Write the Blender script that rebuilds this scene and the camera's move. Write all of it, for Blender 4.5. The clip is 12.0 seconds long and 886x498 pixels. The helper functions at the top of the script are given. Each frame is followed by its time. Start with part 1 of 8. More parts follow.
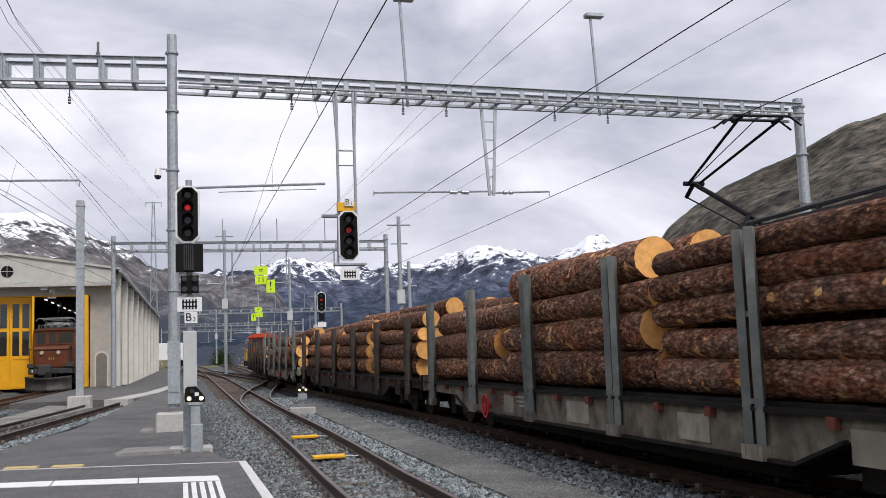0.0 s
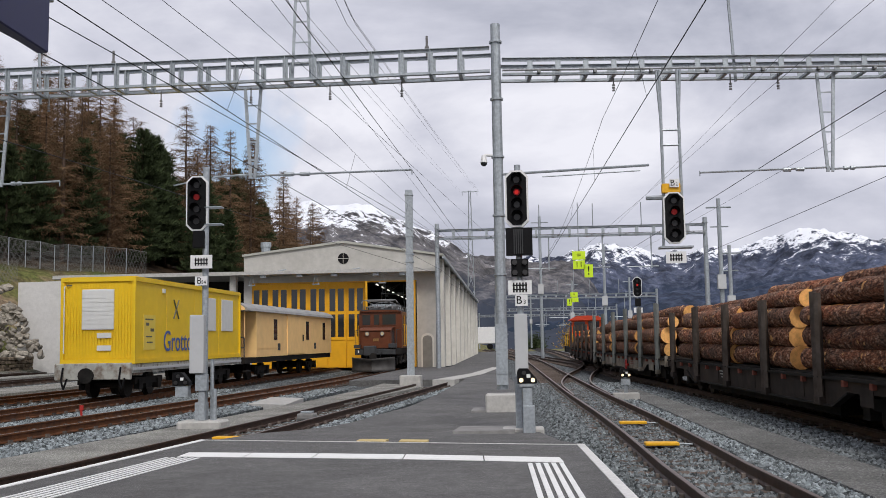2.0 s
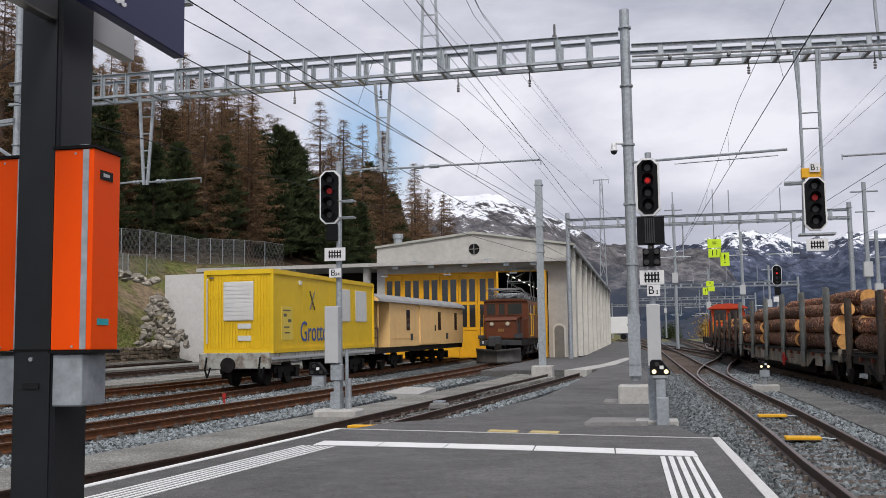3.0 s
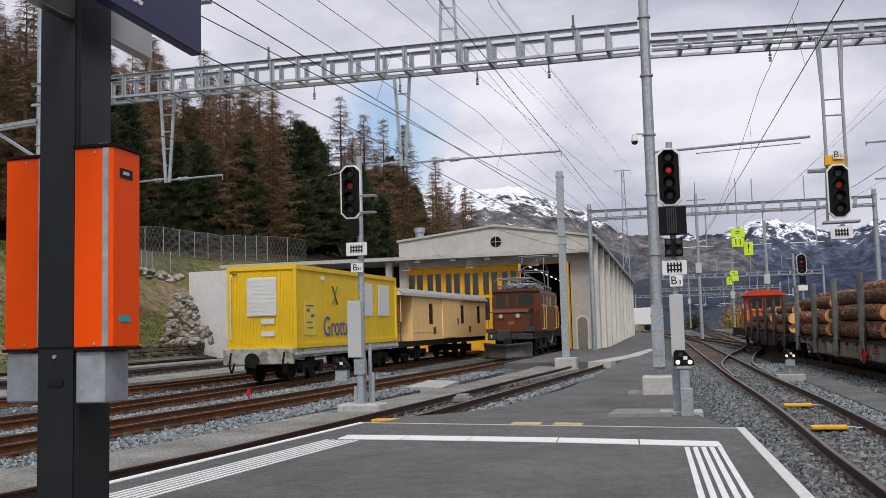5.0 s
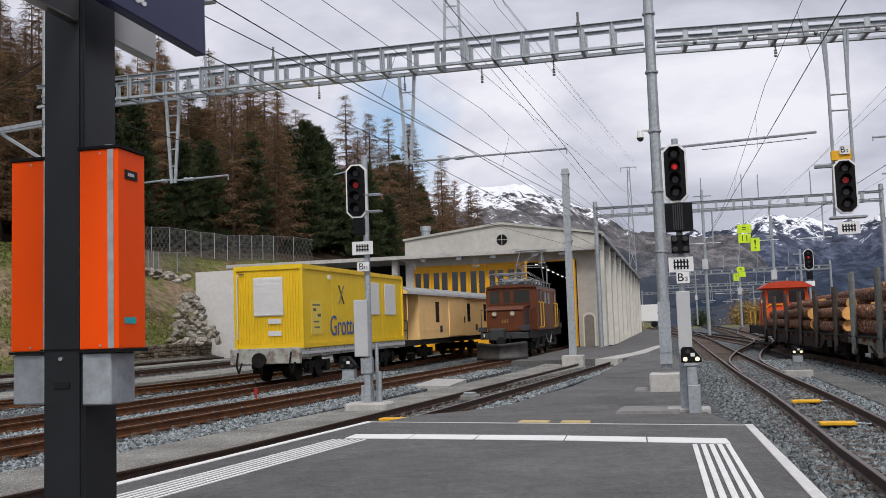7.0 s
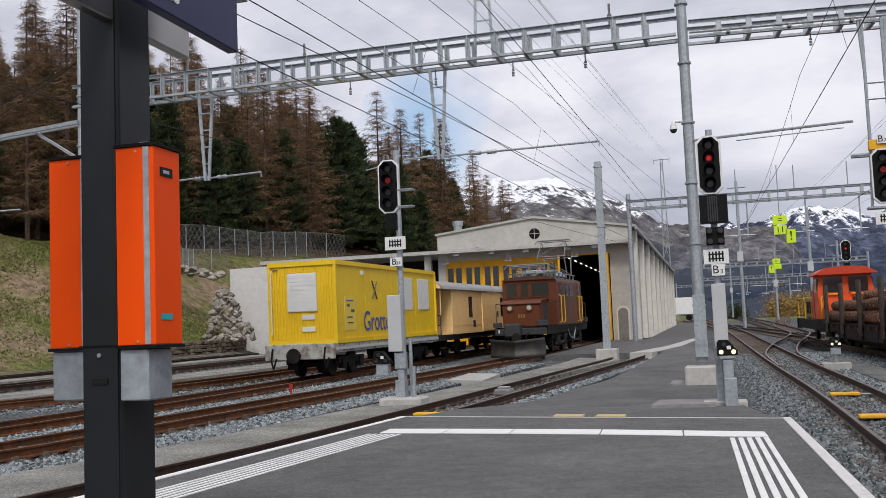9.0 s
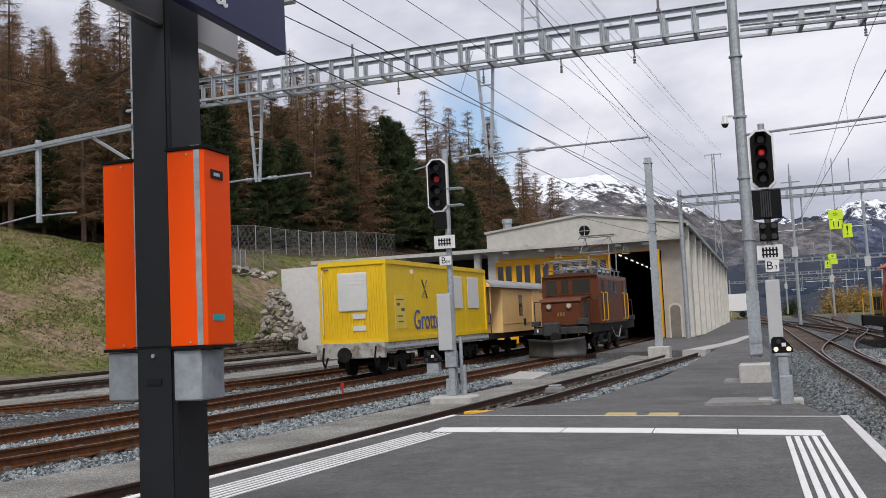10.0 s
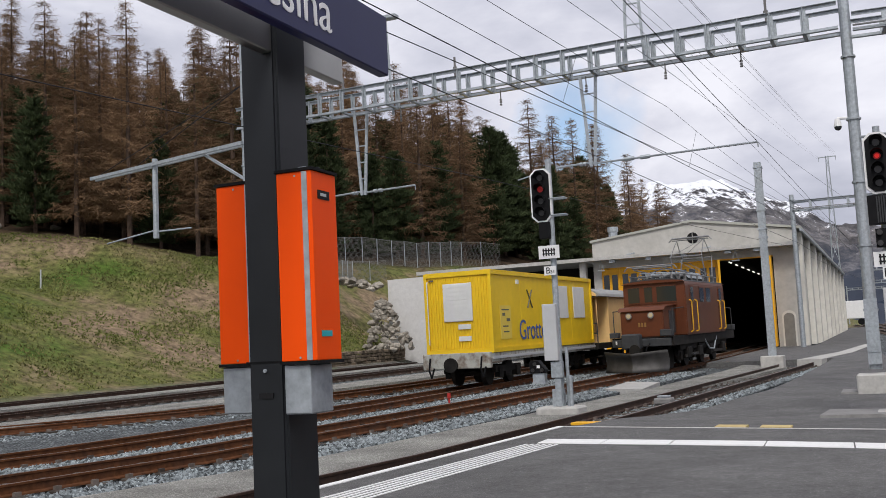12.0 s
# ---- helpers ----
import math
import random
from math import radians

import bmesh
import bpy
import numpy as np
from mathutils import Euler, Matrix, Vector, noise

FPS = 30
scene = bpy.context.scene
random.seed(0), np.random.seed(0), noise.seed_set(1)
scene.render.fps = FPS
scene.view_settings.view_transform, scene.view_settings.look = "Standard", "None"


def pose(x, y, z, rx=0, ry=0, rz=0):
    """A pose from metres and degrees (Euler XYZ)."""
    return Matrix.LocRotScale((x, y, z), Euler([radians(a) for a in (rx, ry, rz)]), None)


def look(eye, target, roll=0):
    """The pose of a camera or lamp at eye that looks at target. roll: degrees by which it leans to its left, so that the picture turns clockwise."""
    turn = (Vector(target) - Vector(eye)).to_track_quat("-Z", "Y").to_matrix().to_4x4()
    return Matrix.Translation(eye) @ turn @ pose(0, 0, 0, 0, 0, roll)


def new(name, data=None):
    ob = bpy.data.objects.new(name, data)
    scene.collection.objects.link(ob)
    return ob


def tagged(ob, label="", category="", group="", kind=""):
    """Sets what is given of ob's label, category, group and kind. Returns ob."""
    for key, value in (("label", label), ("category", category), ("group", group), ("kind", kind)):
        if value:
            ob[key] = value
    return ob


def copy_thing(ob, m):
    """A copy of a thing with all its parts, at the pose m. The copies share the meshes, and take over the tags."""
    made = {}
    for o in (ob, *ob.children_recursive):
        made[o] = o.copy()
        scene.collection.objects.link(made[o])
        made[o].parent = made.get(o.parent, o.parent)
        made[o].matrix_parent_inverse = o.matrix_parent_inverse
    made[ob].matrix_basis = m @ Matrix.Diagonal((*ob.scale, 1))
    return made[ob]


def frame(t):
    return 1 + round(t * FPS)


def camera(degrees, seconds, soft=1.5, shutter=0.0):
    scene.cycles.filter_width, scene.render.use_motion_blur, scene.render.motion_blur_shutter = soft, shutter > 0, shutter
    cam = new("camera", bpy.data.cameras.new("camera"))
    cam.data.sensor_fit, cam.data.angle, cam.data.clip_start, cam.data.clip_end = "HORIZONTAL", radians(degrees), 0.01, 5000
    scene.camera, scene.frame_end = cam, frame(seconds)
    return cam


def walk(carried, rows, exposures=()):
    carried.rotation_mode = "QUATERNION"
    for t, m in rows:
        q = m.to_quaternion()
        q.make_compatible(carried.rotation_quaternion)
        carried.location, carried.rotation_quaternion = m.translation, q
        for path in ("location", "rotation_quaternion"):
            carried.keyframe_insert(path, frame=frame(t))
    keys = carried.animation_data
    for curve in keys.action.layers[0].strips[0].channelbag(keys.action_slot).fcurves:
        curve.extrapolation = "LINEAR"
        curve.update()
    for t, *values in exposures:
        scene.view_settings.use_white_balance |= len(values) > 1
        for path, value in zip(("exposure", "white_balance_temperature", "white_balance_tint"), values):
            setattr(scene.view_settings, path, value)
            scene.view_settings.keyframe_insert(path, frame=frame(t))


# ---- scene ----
cam = camera(47.2, 12.0, soft=0.82)
PATH = [
    (0, (0.253, 0.108, 1.441), (0.713, 2.042, 1.662), -2.1),
    (0.5, (0.166, 0.147, 1.439), (0.451, 2.113, 1.667), -1.9),
    (1, (0.054, 0.273, 1.429), (0.16, 2.256, 1.662), -1.5),
    (1.5, (-0.035, 0.352, 1.418), (-0.046, 2.339, 1.646), -1.1),
    (2, (-0.028, 0.354, 1.421), (-0.172, 2.338, 1.63), -0.9),
    (2.5, (0.012, 0.364, 1.432), (-0.277, 2.333, 1.632), -0.9),
    (3, (0.006, 0.347, 1.437), (-0.394, 2.297, 1.63), -0.8),
    (5, (0.02, 0.352, 1.434), (-0.423, 2.294, 1.615), -1.5),
    (5.5, (0.025, 0.352, 1.439), (-0.417, 2.295, 1.619), -1.7),
    (6, (0.021, 0.356, 1.438), (-0.423, 2.298, 1.62), -1.7),
    (6.5, (0.022, 0.359, 1.439), (-0.429, 2.299, 1.62), -1.8),
    (7, (0.019, 0.365, 1.439), (-0.436, 2.305, 1.617), -1.9),
    (9, (0.008, 0.376, 1.436), (-0.509, 2.3, 1.606), -2.3),
    (9.5, (0.016, 0.359, 1.435), (-0.533, 2.274, 1.605), -2.4),
    (10, (0.011, 0.383, 1.44), (-0.6, 2.28, 1.611), -2.6),
    (10.5, (0.042, 0.379, 1.444), (-0.628, 2.255, 1.621), -2.9),
    (11, (0.048, 0.35, 1.447), (-0.678, 2.204, 1.632), -3.1),
    (11.5, (0.037, 0.352, 1.45), (-0.733, 2.187, 1.646), -3.2),
    (12, (0.049, 0.325, 1.463), (-0.753, 2.146, 1.662), -2.8),
]
walk(cam, [(t, look(eye, target, roll)) for t, eye, target, roll in PATH], exposures=[(0, 0.14), (1, 0.07), (2.2, -0.05), (9, -0.04), (12, 0.02)])

# ---- world, sun, exposure ----
def build_world():
    w = bpy.data.worlds.new("overcast_sky")
    scene.world = w
    w.use_nodes = True
    nt = w.node_tree
    nt.nodes.clear()
    out = nt.nodes.new("ShaderNodeOutputWorld")
    sky = nt.nodes.new("ShaderNodeTexSky")
    sky.sky_type, sky.sun_disc = "NISHITA", False
    sky.sun_elevation, sky.sun_rotation = radians(48), radians(163)
    bg_sky = nt.nodes.new("ShaderNodeBackground")
    bg_sky.inputs[1].default_value = 0.14
    nt.links.new(sky.outputs[0], bg_sky.inputs[0])
    # a layer of cloud over the whole sky
    tc = nt.nodes.new("ShaderNodeTexCoord")
    mp = nt.nodes.new("ShaderNodeMapping")
    mp.inputs["Scale"].default_value = (1.0, 1.0, 2.2)
    nt.links.new(tc.outputs["Generated"], mp.inputs[0])
    n1 = nt.nodes.new("ShaderNodeTexNoise")
    n1.inputs["Scale"].default_value, n1.inputs["Detail"].default_value, n1.inputs["Roughness"].default_value = 2.9, 9.0, 0.55
    n1.inputs["Distortion"].default_value = 0.25
    nt.links.new(mp.outputs[0], n1.inputs[0])
    r1 = nt.nodes.new("ShaderNodeValToRGB")
    cr = r1.color_ramp
    cr.elements[0].position, cr.elements[0].color = 0.34, (0.42, 0.44, 0.535, 1)
    cr.elements[1].position, cr.elements[1].color = 0.61, (0.90, 0.90, 0.98, 1)
    mid = cr.elements.new(0.48)
    mid.color = (0.65, 0.66, 0.76, 1)
    nt.links.new(n1.outputs[0], r1.inputs[0])
    bg_cloud = nt.nodes.new("ShaderNodeBackground")
    bg_cloud.inputs[1].default_value = 1.0
    nt.links.new(r1.outputs[0], bg_cloud.inputs[0])
    # a torn gap in the cloud low above the wood
    gap = nt.nodes.new("ShaderNodeVectorMath")
    gap.operation = "DISTANCE"
    gap.inputs[1].default_value = Vector((-0.318, 1.06, 0.220)).normalized()
    n2 = nt.nodes.new("ShaderNodeTexNoise")
    n2.inputs["Scale"].default_value, n2.inputs["Detail"].default_value = 9.0, 7.0
    nt.links.new(tc.outputs["Generated"], gap.inputs[0])
    nt.links.new(tc.outputs["Generated"], n2.inputs[0])
    ragged = nt.nodes.new("ShaderNodeMath")
    ragged.operation, ragged.inputs[1].default_value = "MULTIPLY_ADD", 0.22
    nt.links.new(n2.outputs[0], ragged.inputs[0])
    nt.links.new(gap.outputs["Value"], ragged.inputs[2])
    r2 = nt.nodes.new("ShaderNodeMapRange")
    r2.inputs["From Min"].default_value, r2.inputs["From Max"].default_value, r2.inputs["To Min"].default_value = 0.11, 0.175, 0.10
    nt.links.new(ragged.outputs[0], r2.inputs[0])
    mix = nt.nodes.new("ShaderNodeMixShader")
    nt.links.new(r2.outputs[0], mix.inputs[0])
    nt.links.new(bg_sky.outputs[0], mix.inputs[1])
    nt.links.new(bg_cloud.outputs[0], mix.inputs[2])
    nt.links.new(mix.outputs[0], out.inputs[0])


build_world()
sun = new("sun", bpy.data.lights.new("sun", "SUN"))
sun.data.energy, sun.data.angle, sun.data.color = 2.1, radians(16), (1.0, 0.96, 0.90)
sun.matrix_world = look((0, 0, 40), (-0.30 * 40, 0.95 * 40, 40 - 1.1 * 40))


# ---- materials ----
def material(name, base, rough=0.7, metal=0.0, vary=0.25, scale=3.0, bump=0.0, bump_scale=40.0, second=None, stain=0.0,
             stain_scale=0.6, stain_colour=(0.05, 0.045, 0.04), island=0.0, objvary=0.0, spec=None, stretch=(1, 1, 1)):
    """A surface: base colour with grain, wider stains, relief, and a change from piece to piece."""
    m = bpy.data.materials.new(name)
    m.use_nodes = True
    nt = m.node_tree
    p = nt.nodes["Principled BSDF"]
    p.inputs["Roughness"].default_value, p.inputs["Metallic"].default_value = rough, metal
    p.inputs["Specular IOR Level"].default_value = spec if spec is not None else (0.18 if rough >= 0.6 else 0.32)
    tc = nt.nodes.new("ShaderNodeTexCoord")
    mp = nt.nodes.new("ShaderNodeMapping")
    mp.inputs["Scale"].default_value = stretch
    nt.links.new(tc.outputs["Object"], mp.inputs[0])
    grain = nt.nodes.new("ShaderNodeTexNoise")
    grain.inputs["Scale"].default_value, grain.inputs["Detail"].default_value = scale, 8.0
    grain.inputs["Roughness"].default_value = 0.65
    nt.links.new(mp.outputs[0], grain.inputs[0])
    ramp = nt.nodes.new("ShaderNodeValToRGB")
    a = second or tuple(c * (1 - vary) for c in base)
    b = tuple(min(1, c * (1 + vary)) for c in base)
    ramp.color_ramp.elements[0].position, ramp.color_ramp.elements[1].position = 0.32, 0.68
    ramp.color_ramp.elements[0].color, ramp.color_ramp.elements[1].color = (*a, 1), (*b, 1)
    nt.links.new(grain.outputs[0], ramp.inputs[0])
    colour = ramp.outputs[0]
    if stain:
        wide = nt.nodes.new("ShaderNodeTexNoise")
        wide.inputs["Scale"].default_value, wide.inputs["Detail"].default_value = stain_scale, 6.0
        nt.links.new(mp.outputs[0], wide.inputs[0])
        wr = nt.nodes.new("ShaderNodeValToRGB")
        wr.color_ramp.elements[0].position, wr.color_ramp.elements[1].position = 0.48, 0.72
        nt.links.new(wide.outputs[0], wr.inputs[0])
        mul = nt.nodes.new("ShaderNodeMath")
        mul.operation, mul.inputs[1].default_value = "MULTIPLY", stain
        nt.links.new(wr.outputs[0], mul.inputs[0])
        mx = nt.nodes.new("ShaderNodeMixRGB")
        mx.inputs[2].default_value = (*stain_colour, 1)
        nt.links.new(mul.outputs[0], mx.inputs[0])
        nt.links.new(colour, mx.inputs[1])
        colour = mx.outputs[0]
    if island or objvary:
        if island:
            src = nt.nodes.new("ShaderNodeNewGeometry").outputs["Random Per Island"]
        else:
            src = nt.nodes.new("ShaderNodeObjectInfo").outputs["Random"]
        mr = nt.nodes.new("ShaderNodeMapRange")
        k = island or objvary
        mr.inputs["To Min"].default_value, mr.inputs["To Max"].default_value = 1 - k, 1 + k
        nt.links.new(src, mr.inputs[0])
        hs = nt.nodes.new("ShaderNodeHueSaturation")
        nt.links.new(mr.outputs[0], hs.inputs["Value"])
        nt.links.new(colour, hs.inputs["Color"])
        colour = hs.outputs[0]
    nt.links.new(colour, p.inputs["Base Color"])
    if bump:
        rel = nt.nodes.new("ShaderNodeTexNoise")
        rel.inputs["Scale"].default_value, rel.inputs["Detail"].default_value = bump_scale, 5.0
        nt.links.new(mp.outputs[0], rel.inputs[0])
        bp = nt.nodes.new("ShaderNodeBump")
        bp.inputs["Strength"].default_value, bp.inputs["Distance"].default_value = bump, 0.02
        nt.links.new(rel.outputs[0], bp.inputs["Height"])
        nt.links.new(bp.outputs[0], p.inputs["Normal"])
    return m


def stone_cells(nt, coord, dark, mid, light, size=21.0):
    """Colour of crushed stone: each cell a stone of its own grey, dark in the gaps."""
    vo = nt.nodes.new("ShaderNodeTexVoronoi")
    vo.inputs["Scale"].default_value = size
    nt.links.new(coord, vo.inputs[0])
    sp = nt.nodes.new("ShaderNodeSeparateColor")
    nt.links.new(vo.outputs["Color"], sp.inputs[0])
    r = nt.nodes.new("ShaderNodeValToRGB")
    e = r.color_ramp.elements
    e[0].position, e[0].color = 0.0, (*[c * 0.65 for c in mid], 1)
    e[1].position, e[1].color = 1.0, (*light, 1)
    e.new(0.55).color = (*mid, 1)
    nt.links.new(sp.outputs[0], r.inputs[0])
    gap = nt.nodes.new("ShaderNodeMapRange")
    gap.inputs["From Min"].default_value, gap.inputs["From Max"].default_value = 0.38, 0.72
    nt.links.new(vo.outputs["Distance"], gap.inputs[0])
    mx = nt.nodes.new("ShaderNodeMixRGB")
    mx.inputs[2].default_value = (*dark, 1)
    nt.links.new(gap.outputs[0], mx.inputs[0])
    nt.links.new(r.outputs[0], mx.inputs[1])
    wide = nt.nodes.new("ShaderNodeTexNoise")
    wide.inputs["Scale"].default_value, wide.inputs["Detail"].default_value = 0.9, 5
    nt.links.new(coord, wide.inputs[0])
    tone = nt.nodes.new("ShaderNodeMapRange")
    tone.inputs["From Min"].default_value, tone.inputs["From Max"].default_value, tone.inputs["To Min"].default_value, tone.inputs["To Max"].default_value = 0.3, 0.7, 0.7, 1.25
    nt.links.new(wide.outputs[0], tone.inputs[0])
    mul = nt.nodes.new("ShaderNodeMixRGB")
    mul.blend_type, mul.inputs[0].default_value = "MULTIPLY", 1.0
    nt.links.new(mx.outputs[0], mul.inputs[1])
    nt.links.new(tone.outputs[0], mul.inputs[2])
    return mul.outputs[0]


def stony_material(name, dark, mid, light, size=21.0):
    m = bpy.data.materials.new(name)
    m.use_nodes = True
    nt = m.node_tree
    p = nt.nodes["Principled BSDF"]
    p.inputs["Roughness"].default_value, p.inputs["Specular IOR Level"].default_value = 0.95, 0.15
    tc = nt.nodes.new("ShaderNodeTexCoord")
    nt.links.new(stone_cells(nt, tc.outputs["Object"], dark, mid, light, size), p.inputs["Base Color"])
    vo = nt.nodes.new("ShaderNodeTexVoronoi")
    vo.inputs["Scale"].default_value = size
    nt.links.new(tc.outputs["Object"], vo.inputs[0])
    bp = nt.nodes.new("ShaderNodeBump")
    bp.inputs["Strength"].default_value, bp.inputs["Distance"].default_value = 1.0, 0.03
    bp.invert = True
    nt.links.new(vo.outputs["Distance"], bp.inputs["Height"])
    nt.links.new(bp.outputs[0], p.inputs["Normal"])
    return m


def glow(name, colour, strength):
    m = bpy.data.materials.new(name)
    m.use_nodes = True
    p = m.node_tree.nodes["Principled BSDF"]
    p.inputs["Base Color"].default_value = (*colour, 1)
    p.inputs["Emission Color"].default_value, p.inputs["Emission Strength"].default_value = (*colour, 1), strength
    return m


def glass_material(name, tint, rough=0.05):
    m = bpy.data.materials.new(name)
    m.use_nodes = True
    p = m.node_tree.nodes["Principled BSDF"]
    p.inputs["Base Color"].default_value = (*tint, 1)
    p.inputs["Roughness"].default_value = rough
    p.inputs["Specular IOR Level"].default_value = 0.8
    return m


def asphalt_material(name, base, speck):
    """Worn asphalt: pale grit in dark binder, scuffed lighter lanes, damp darker patches."""
    m = material(name, (base, base * 0.985, base * 0.975), 0.8, vary=0.28, scale=speck, bump=0.4, bump_scale=speck * 1.8, stain=0.4, stain_scale=0.33, stain_colour=(base * 0.55, base * 0.54, base * 0.54))
    nt = m.node_tree
    p = nt.nodes["Principled BSDF"]
    old = p.inputs["Base Color"].links[0].from_socket
    tc = nt.nodes.new("ShaderNodeTexCoord")
    for scale, lo, hi, a, b in ((1.1, 0.35, 0.68, 0.88, 1.16), (7.0, 0.3, 0.7, 0.86, 1.16), (26.0, 0.3, 0.7, 0.80, 1.22), (speck * 0.5, 0.60, 0.70, 1.0, 2.2)):
        n = nt.nodes.new("ShaderNodeTexNoise")
        n.inputs["Scale"].default_value, n.inputs["Detail"].default_value = scale, 5
        nt.links.new(tc.outputs["Object"], n.inputs[0])
        r = nt.nodes.new("ShaderNodeMapRange")
        r.inputs["From Min"].default_value, r.inputs["From Max"].default_value, r.inputs["To Min"].default_value, r.inputs["To Max"].default_value = lo, hi, a, b
        nt.links.new(n.outputs[0], r.inputs[0])
        x = nt.nodes.new("ShaderNodeMixRGB")
        x.blend_type, x.inputs[0].default_value = "MULTIPLY", 1.0
        nt.links.new(old, x.inputs[1])
        nt.links.new(r.outputs[0], x.inputs[2])
        old = x.outputs[0]
    nt.links.new(old, p.inputs["Base Color"])
    return m


ASPHALT = asphalt_material("asphalt", 0.118, 210)
PATH_ASPHALT = asphalt_material("old_asphalt", 0.118, 150)
FINE_GRAVEL = stony_material("fine_gravel", (0.24, 0.236, 0.215), (0.36, 0.353, 0.325), (0.55, 0.54, 0.50), 44.0)
BALLAST = stony_material("ballast_bed", (0.03, 0.033, 0.035), (0.155, 0.174, 0.182), (0.37, 0.40, 0.41))
STONE = material("ballast_stone", (0.198, 0.222, 0.232), 0.85, vary=0.35, scale=9, island=0.75)
# ballast near black: the log train's shade is put into the colour
SHADE_BED = stony_material("shade_dark_ballast_bed", (0.012, 0.012, 0.012), (0.034, 0.034, 0.033), (0.085, 0.083, 0.08))
WORN_STONE = material("worn_ballast_stone", (0.145, 0.160, 0.166), 0.85, vary=0.38, scale=9, island=0.75)
# loose stones darkened the same way for the shade under the train
SHADE_STONE = material("shade_dark_ballast_stone", (0.036, 0.036, 0.035), 0.85, vary=0.4, scale=9, island=0.7)
CONCRETE = material("concrete", (0.46, 0.45, 0.43), 0.85, vary=0.15, scale=8, bump=0.15, bump_scale=60, stain=0.3, stain_scale=1.2, stain_colour=(0.25, 0.24, 0.22))
DARK_CONCRETE = material("grey_worn_concrete", (0.25, 0.245, 0.24), 0.9, vary=0.2, scale=12, bump=0.2, bump_scale=70, stain=0.45, stain_scale=1.5, stain_colour=(0.13, 0.125, 0.12))
GREY_GRAVEL = stony_material("grey_gravel", (0.145, 0.146, 0.14), (0.225, 0.226, 0.22), (0.37, 0.37, 0.355), 40.0)
PALE_CONCRETE = material("pale_concrete", (0.62, 0.61, 0.60), 0.9, vary=0.08, scale=5, bump=0.1, bump_scale=50, stain=0.2, stain_scale=0.9, stain_colour=(0.45, 0.44, 0.42))
WHITE_PAINT = material("white_road_paint", (0.78, 0.78, 0.77), 0.6, vary=0.08, scale=25, stain=0.25, stain_scale=3, stain_colour=(0.5, 0.5, 0.49))
KERB = material("pale_kerb", (0.62, 0.61, 0.6), 0.8, vary=0.12, scale=20, stain=0.3, stain_scale=2, stain_colour=(0.4, 0.39, 0.38))
YELLOW_PAINT = material("yellow_paint", (0.80, 0.42, 0.02), 0.55, vary=0.1, scale=12, stain=0.25, stain_scale=4, stain_colour=(0.4, 0.25, 0.08))
FADED_YELLOW = material("faded_yellow", (0.55, 0.43, 0.20), 0.7, vary=0.15, scale=15)
FASTENER = material("dull_fastener", (0.15, 0.125, 0.11), 0.7, metal=0.2, vary=0.3, island=0.5)
RAIL = material("rusty_rail", (0.060, 0.034, 0.024), 0.55, metal=0.25, vary=0.4, scale=7, stain=0.5, stain_scale=1.5, stain_colour=(0.045, 0.035, 0.03))
RAIL_ORANGE = material("orange_rust_rail", (0.125, 0.050, 0.021), 0.7, metal=0.1, vary=0.4, scale=7, stain=0.5, stain_scale=1.5, stain_colour=(0.05, 0.035, 0.03))
RAIL_TOP = material("worn_rail_head", (0.17, 0.135, 0.12), 0.45, metal=0.6, vary=0.3, scale=10)
SLEEPER = material("weathered_sleeper", (0.105, 0.082, 0.070), 0.9, vary=0.35, scale=6, bump=0.5, bump_scale=30, objvary=0.3, stretch=(0.4, 3, 3))
STEEL_SLEEPER = material("steel_sleeper", (0.085, 0.072, 0.062), 0.8, metal=0.2, vary=0.3, scale=9, objvary=0.25)
GALV = material("galvanised_steel", (0.40, 0.435, 0.465), 0.5, metal=0.5, vary=0.22, scale=14, stain=0.35, stain_scale=3, stain_colour=(0.27, 0.295, 0.32))
ROOF_GEAR = material("sooty_roof_gear", (0.24, 0.245, 0.25), 0.55, metal=0.3, vary=0.3, scale=6)
GREY_PAINT = material("light_grey_paint", (0.50, 0.51, 0.52), 0.5, vary=0.06, scale=4, stain=0.15, stain_scale=2, stain_colour=(0.35, 0.35, 0.36))
BLACK = material("black_paint", (0.010, 0.010, 0.011), 0.6, vary=0.2, scale=5, spec=0.1)
LENS_DARK = glass_material("dark_lens", (0.008, 0.006, 0.006), 0.45)
WHITE = material("white_enamel", (0.78, 0.78, 0.78), 0.4, vary=0.05, scale=4)
LETTER = material("white_letter", (0.85, 0.85, 0.86), 0.5, vary=0.02, scale=4)
INK = material("black_ink", (0.015, 0.015, 0.016), 0.6, vary=0.05)
LIME = material("lime_sign", (0.62, 0.85, 0.03), 0.5, vary=0.06, scale=3)
ANTHRACITE = material("anthracite_post", (0.016, 0.018, 0.021), 0.38, vary=0.15, scale=3, stain=0.2, stain_scale=1.5, stain_colour=(0.03, 0.03, 0.032))
ORANGE = material("orange_enamel", (0.95, 0.085, 0.002), 0.45, vary=0.03, scale=2, stain=0.10, stain_scale=2.5, stain_colour=(0.82, 0.075, 0.004), spec=0.15)
NAVY = material("navy_enamel", (0.018, 0.020, 0.085), 0.4, vary=0.06, scale=2)
TEAL = material("teal_label", (0.03, 0.38, 0.42), 0.5, vary=0.05)
SIGN_BACK = material("brushed_sign_rim", (0.40, 0.39, 0.365), 0.28, metal=0.85, vary=0.06, scale=3)
WIRE = material("dark_wire", (0.035, 0.035, 0.04), 0.6, metal=0.4, vary=0.1)
PORCELAIN = material("grey_insulator", (0.16, 0.155, 0.155), 0.4, vary=0.2)
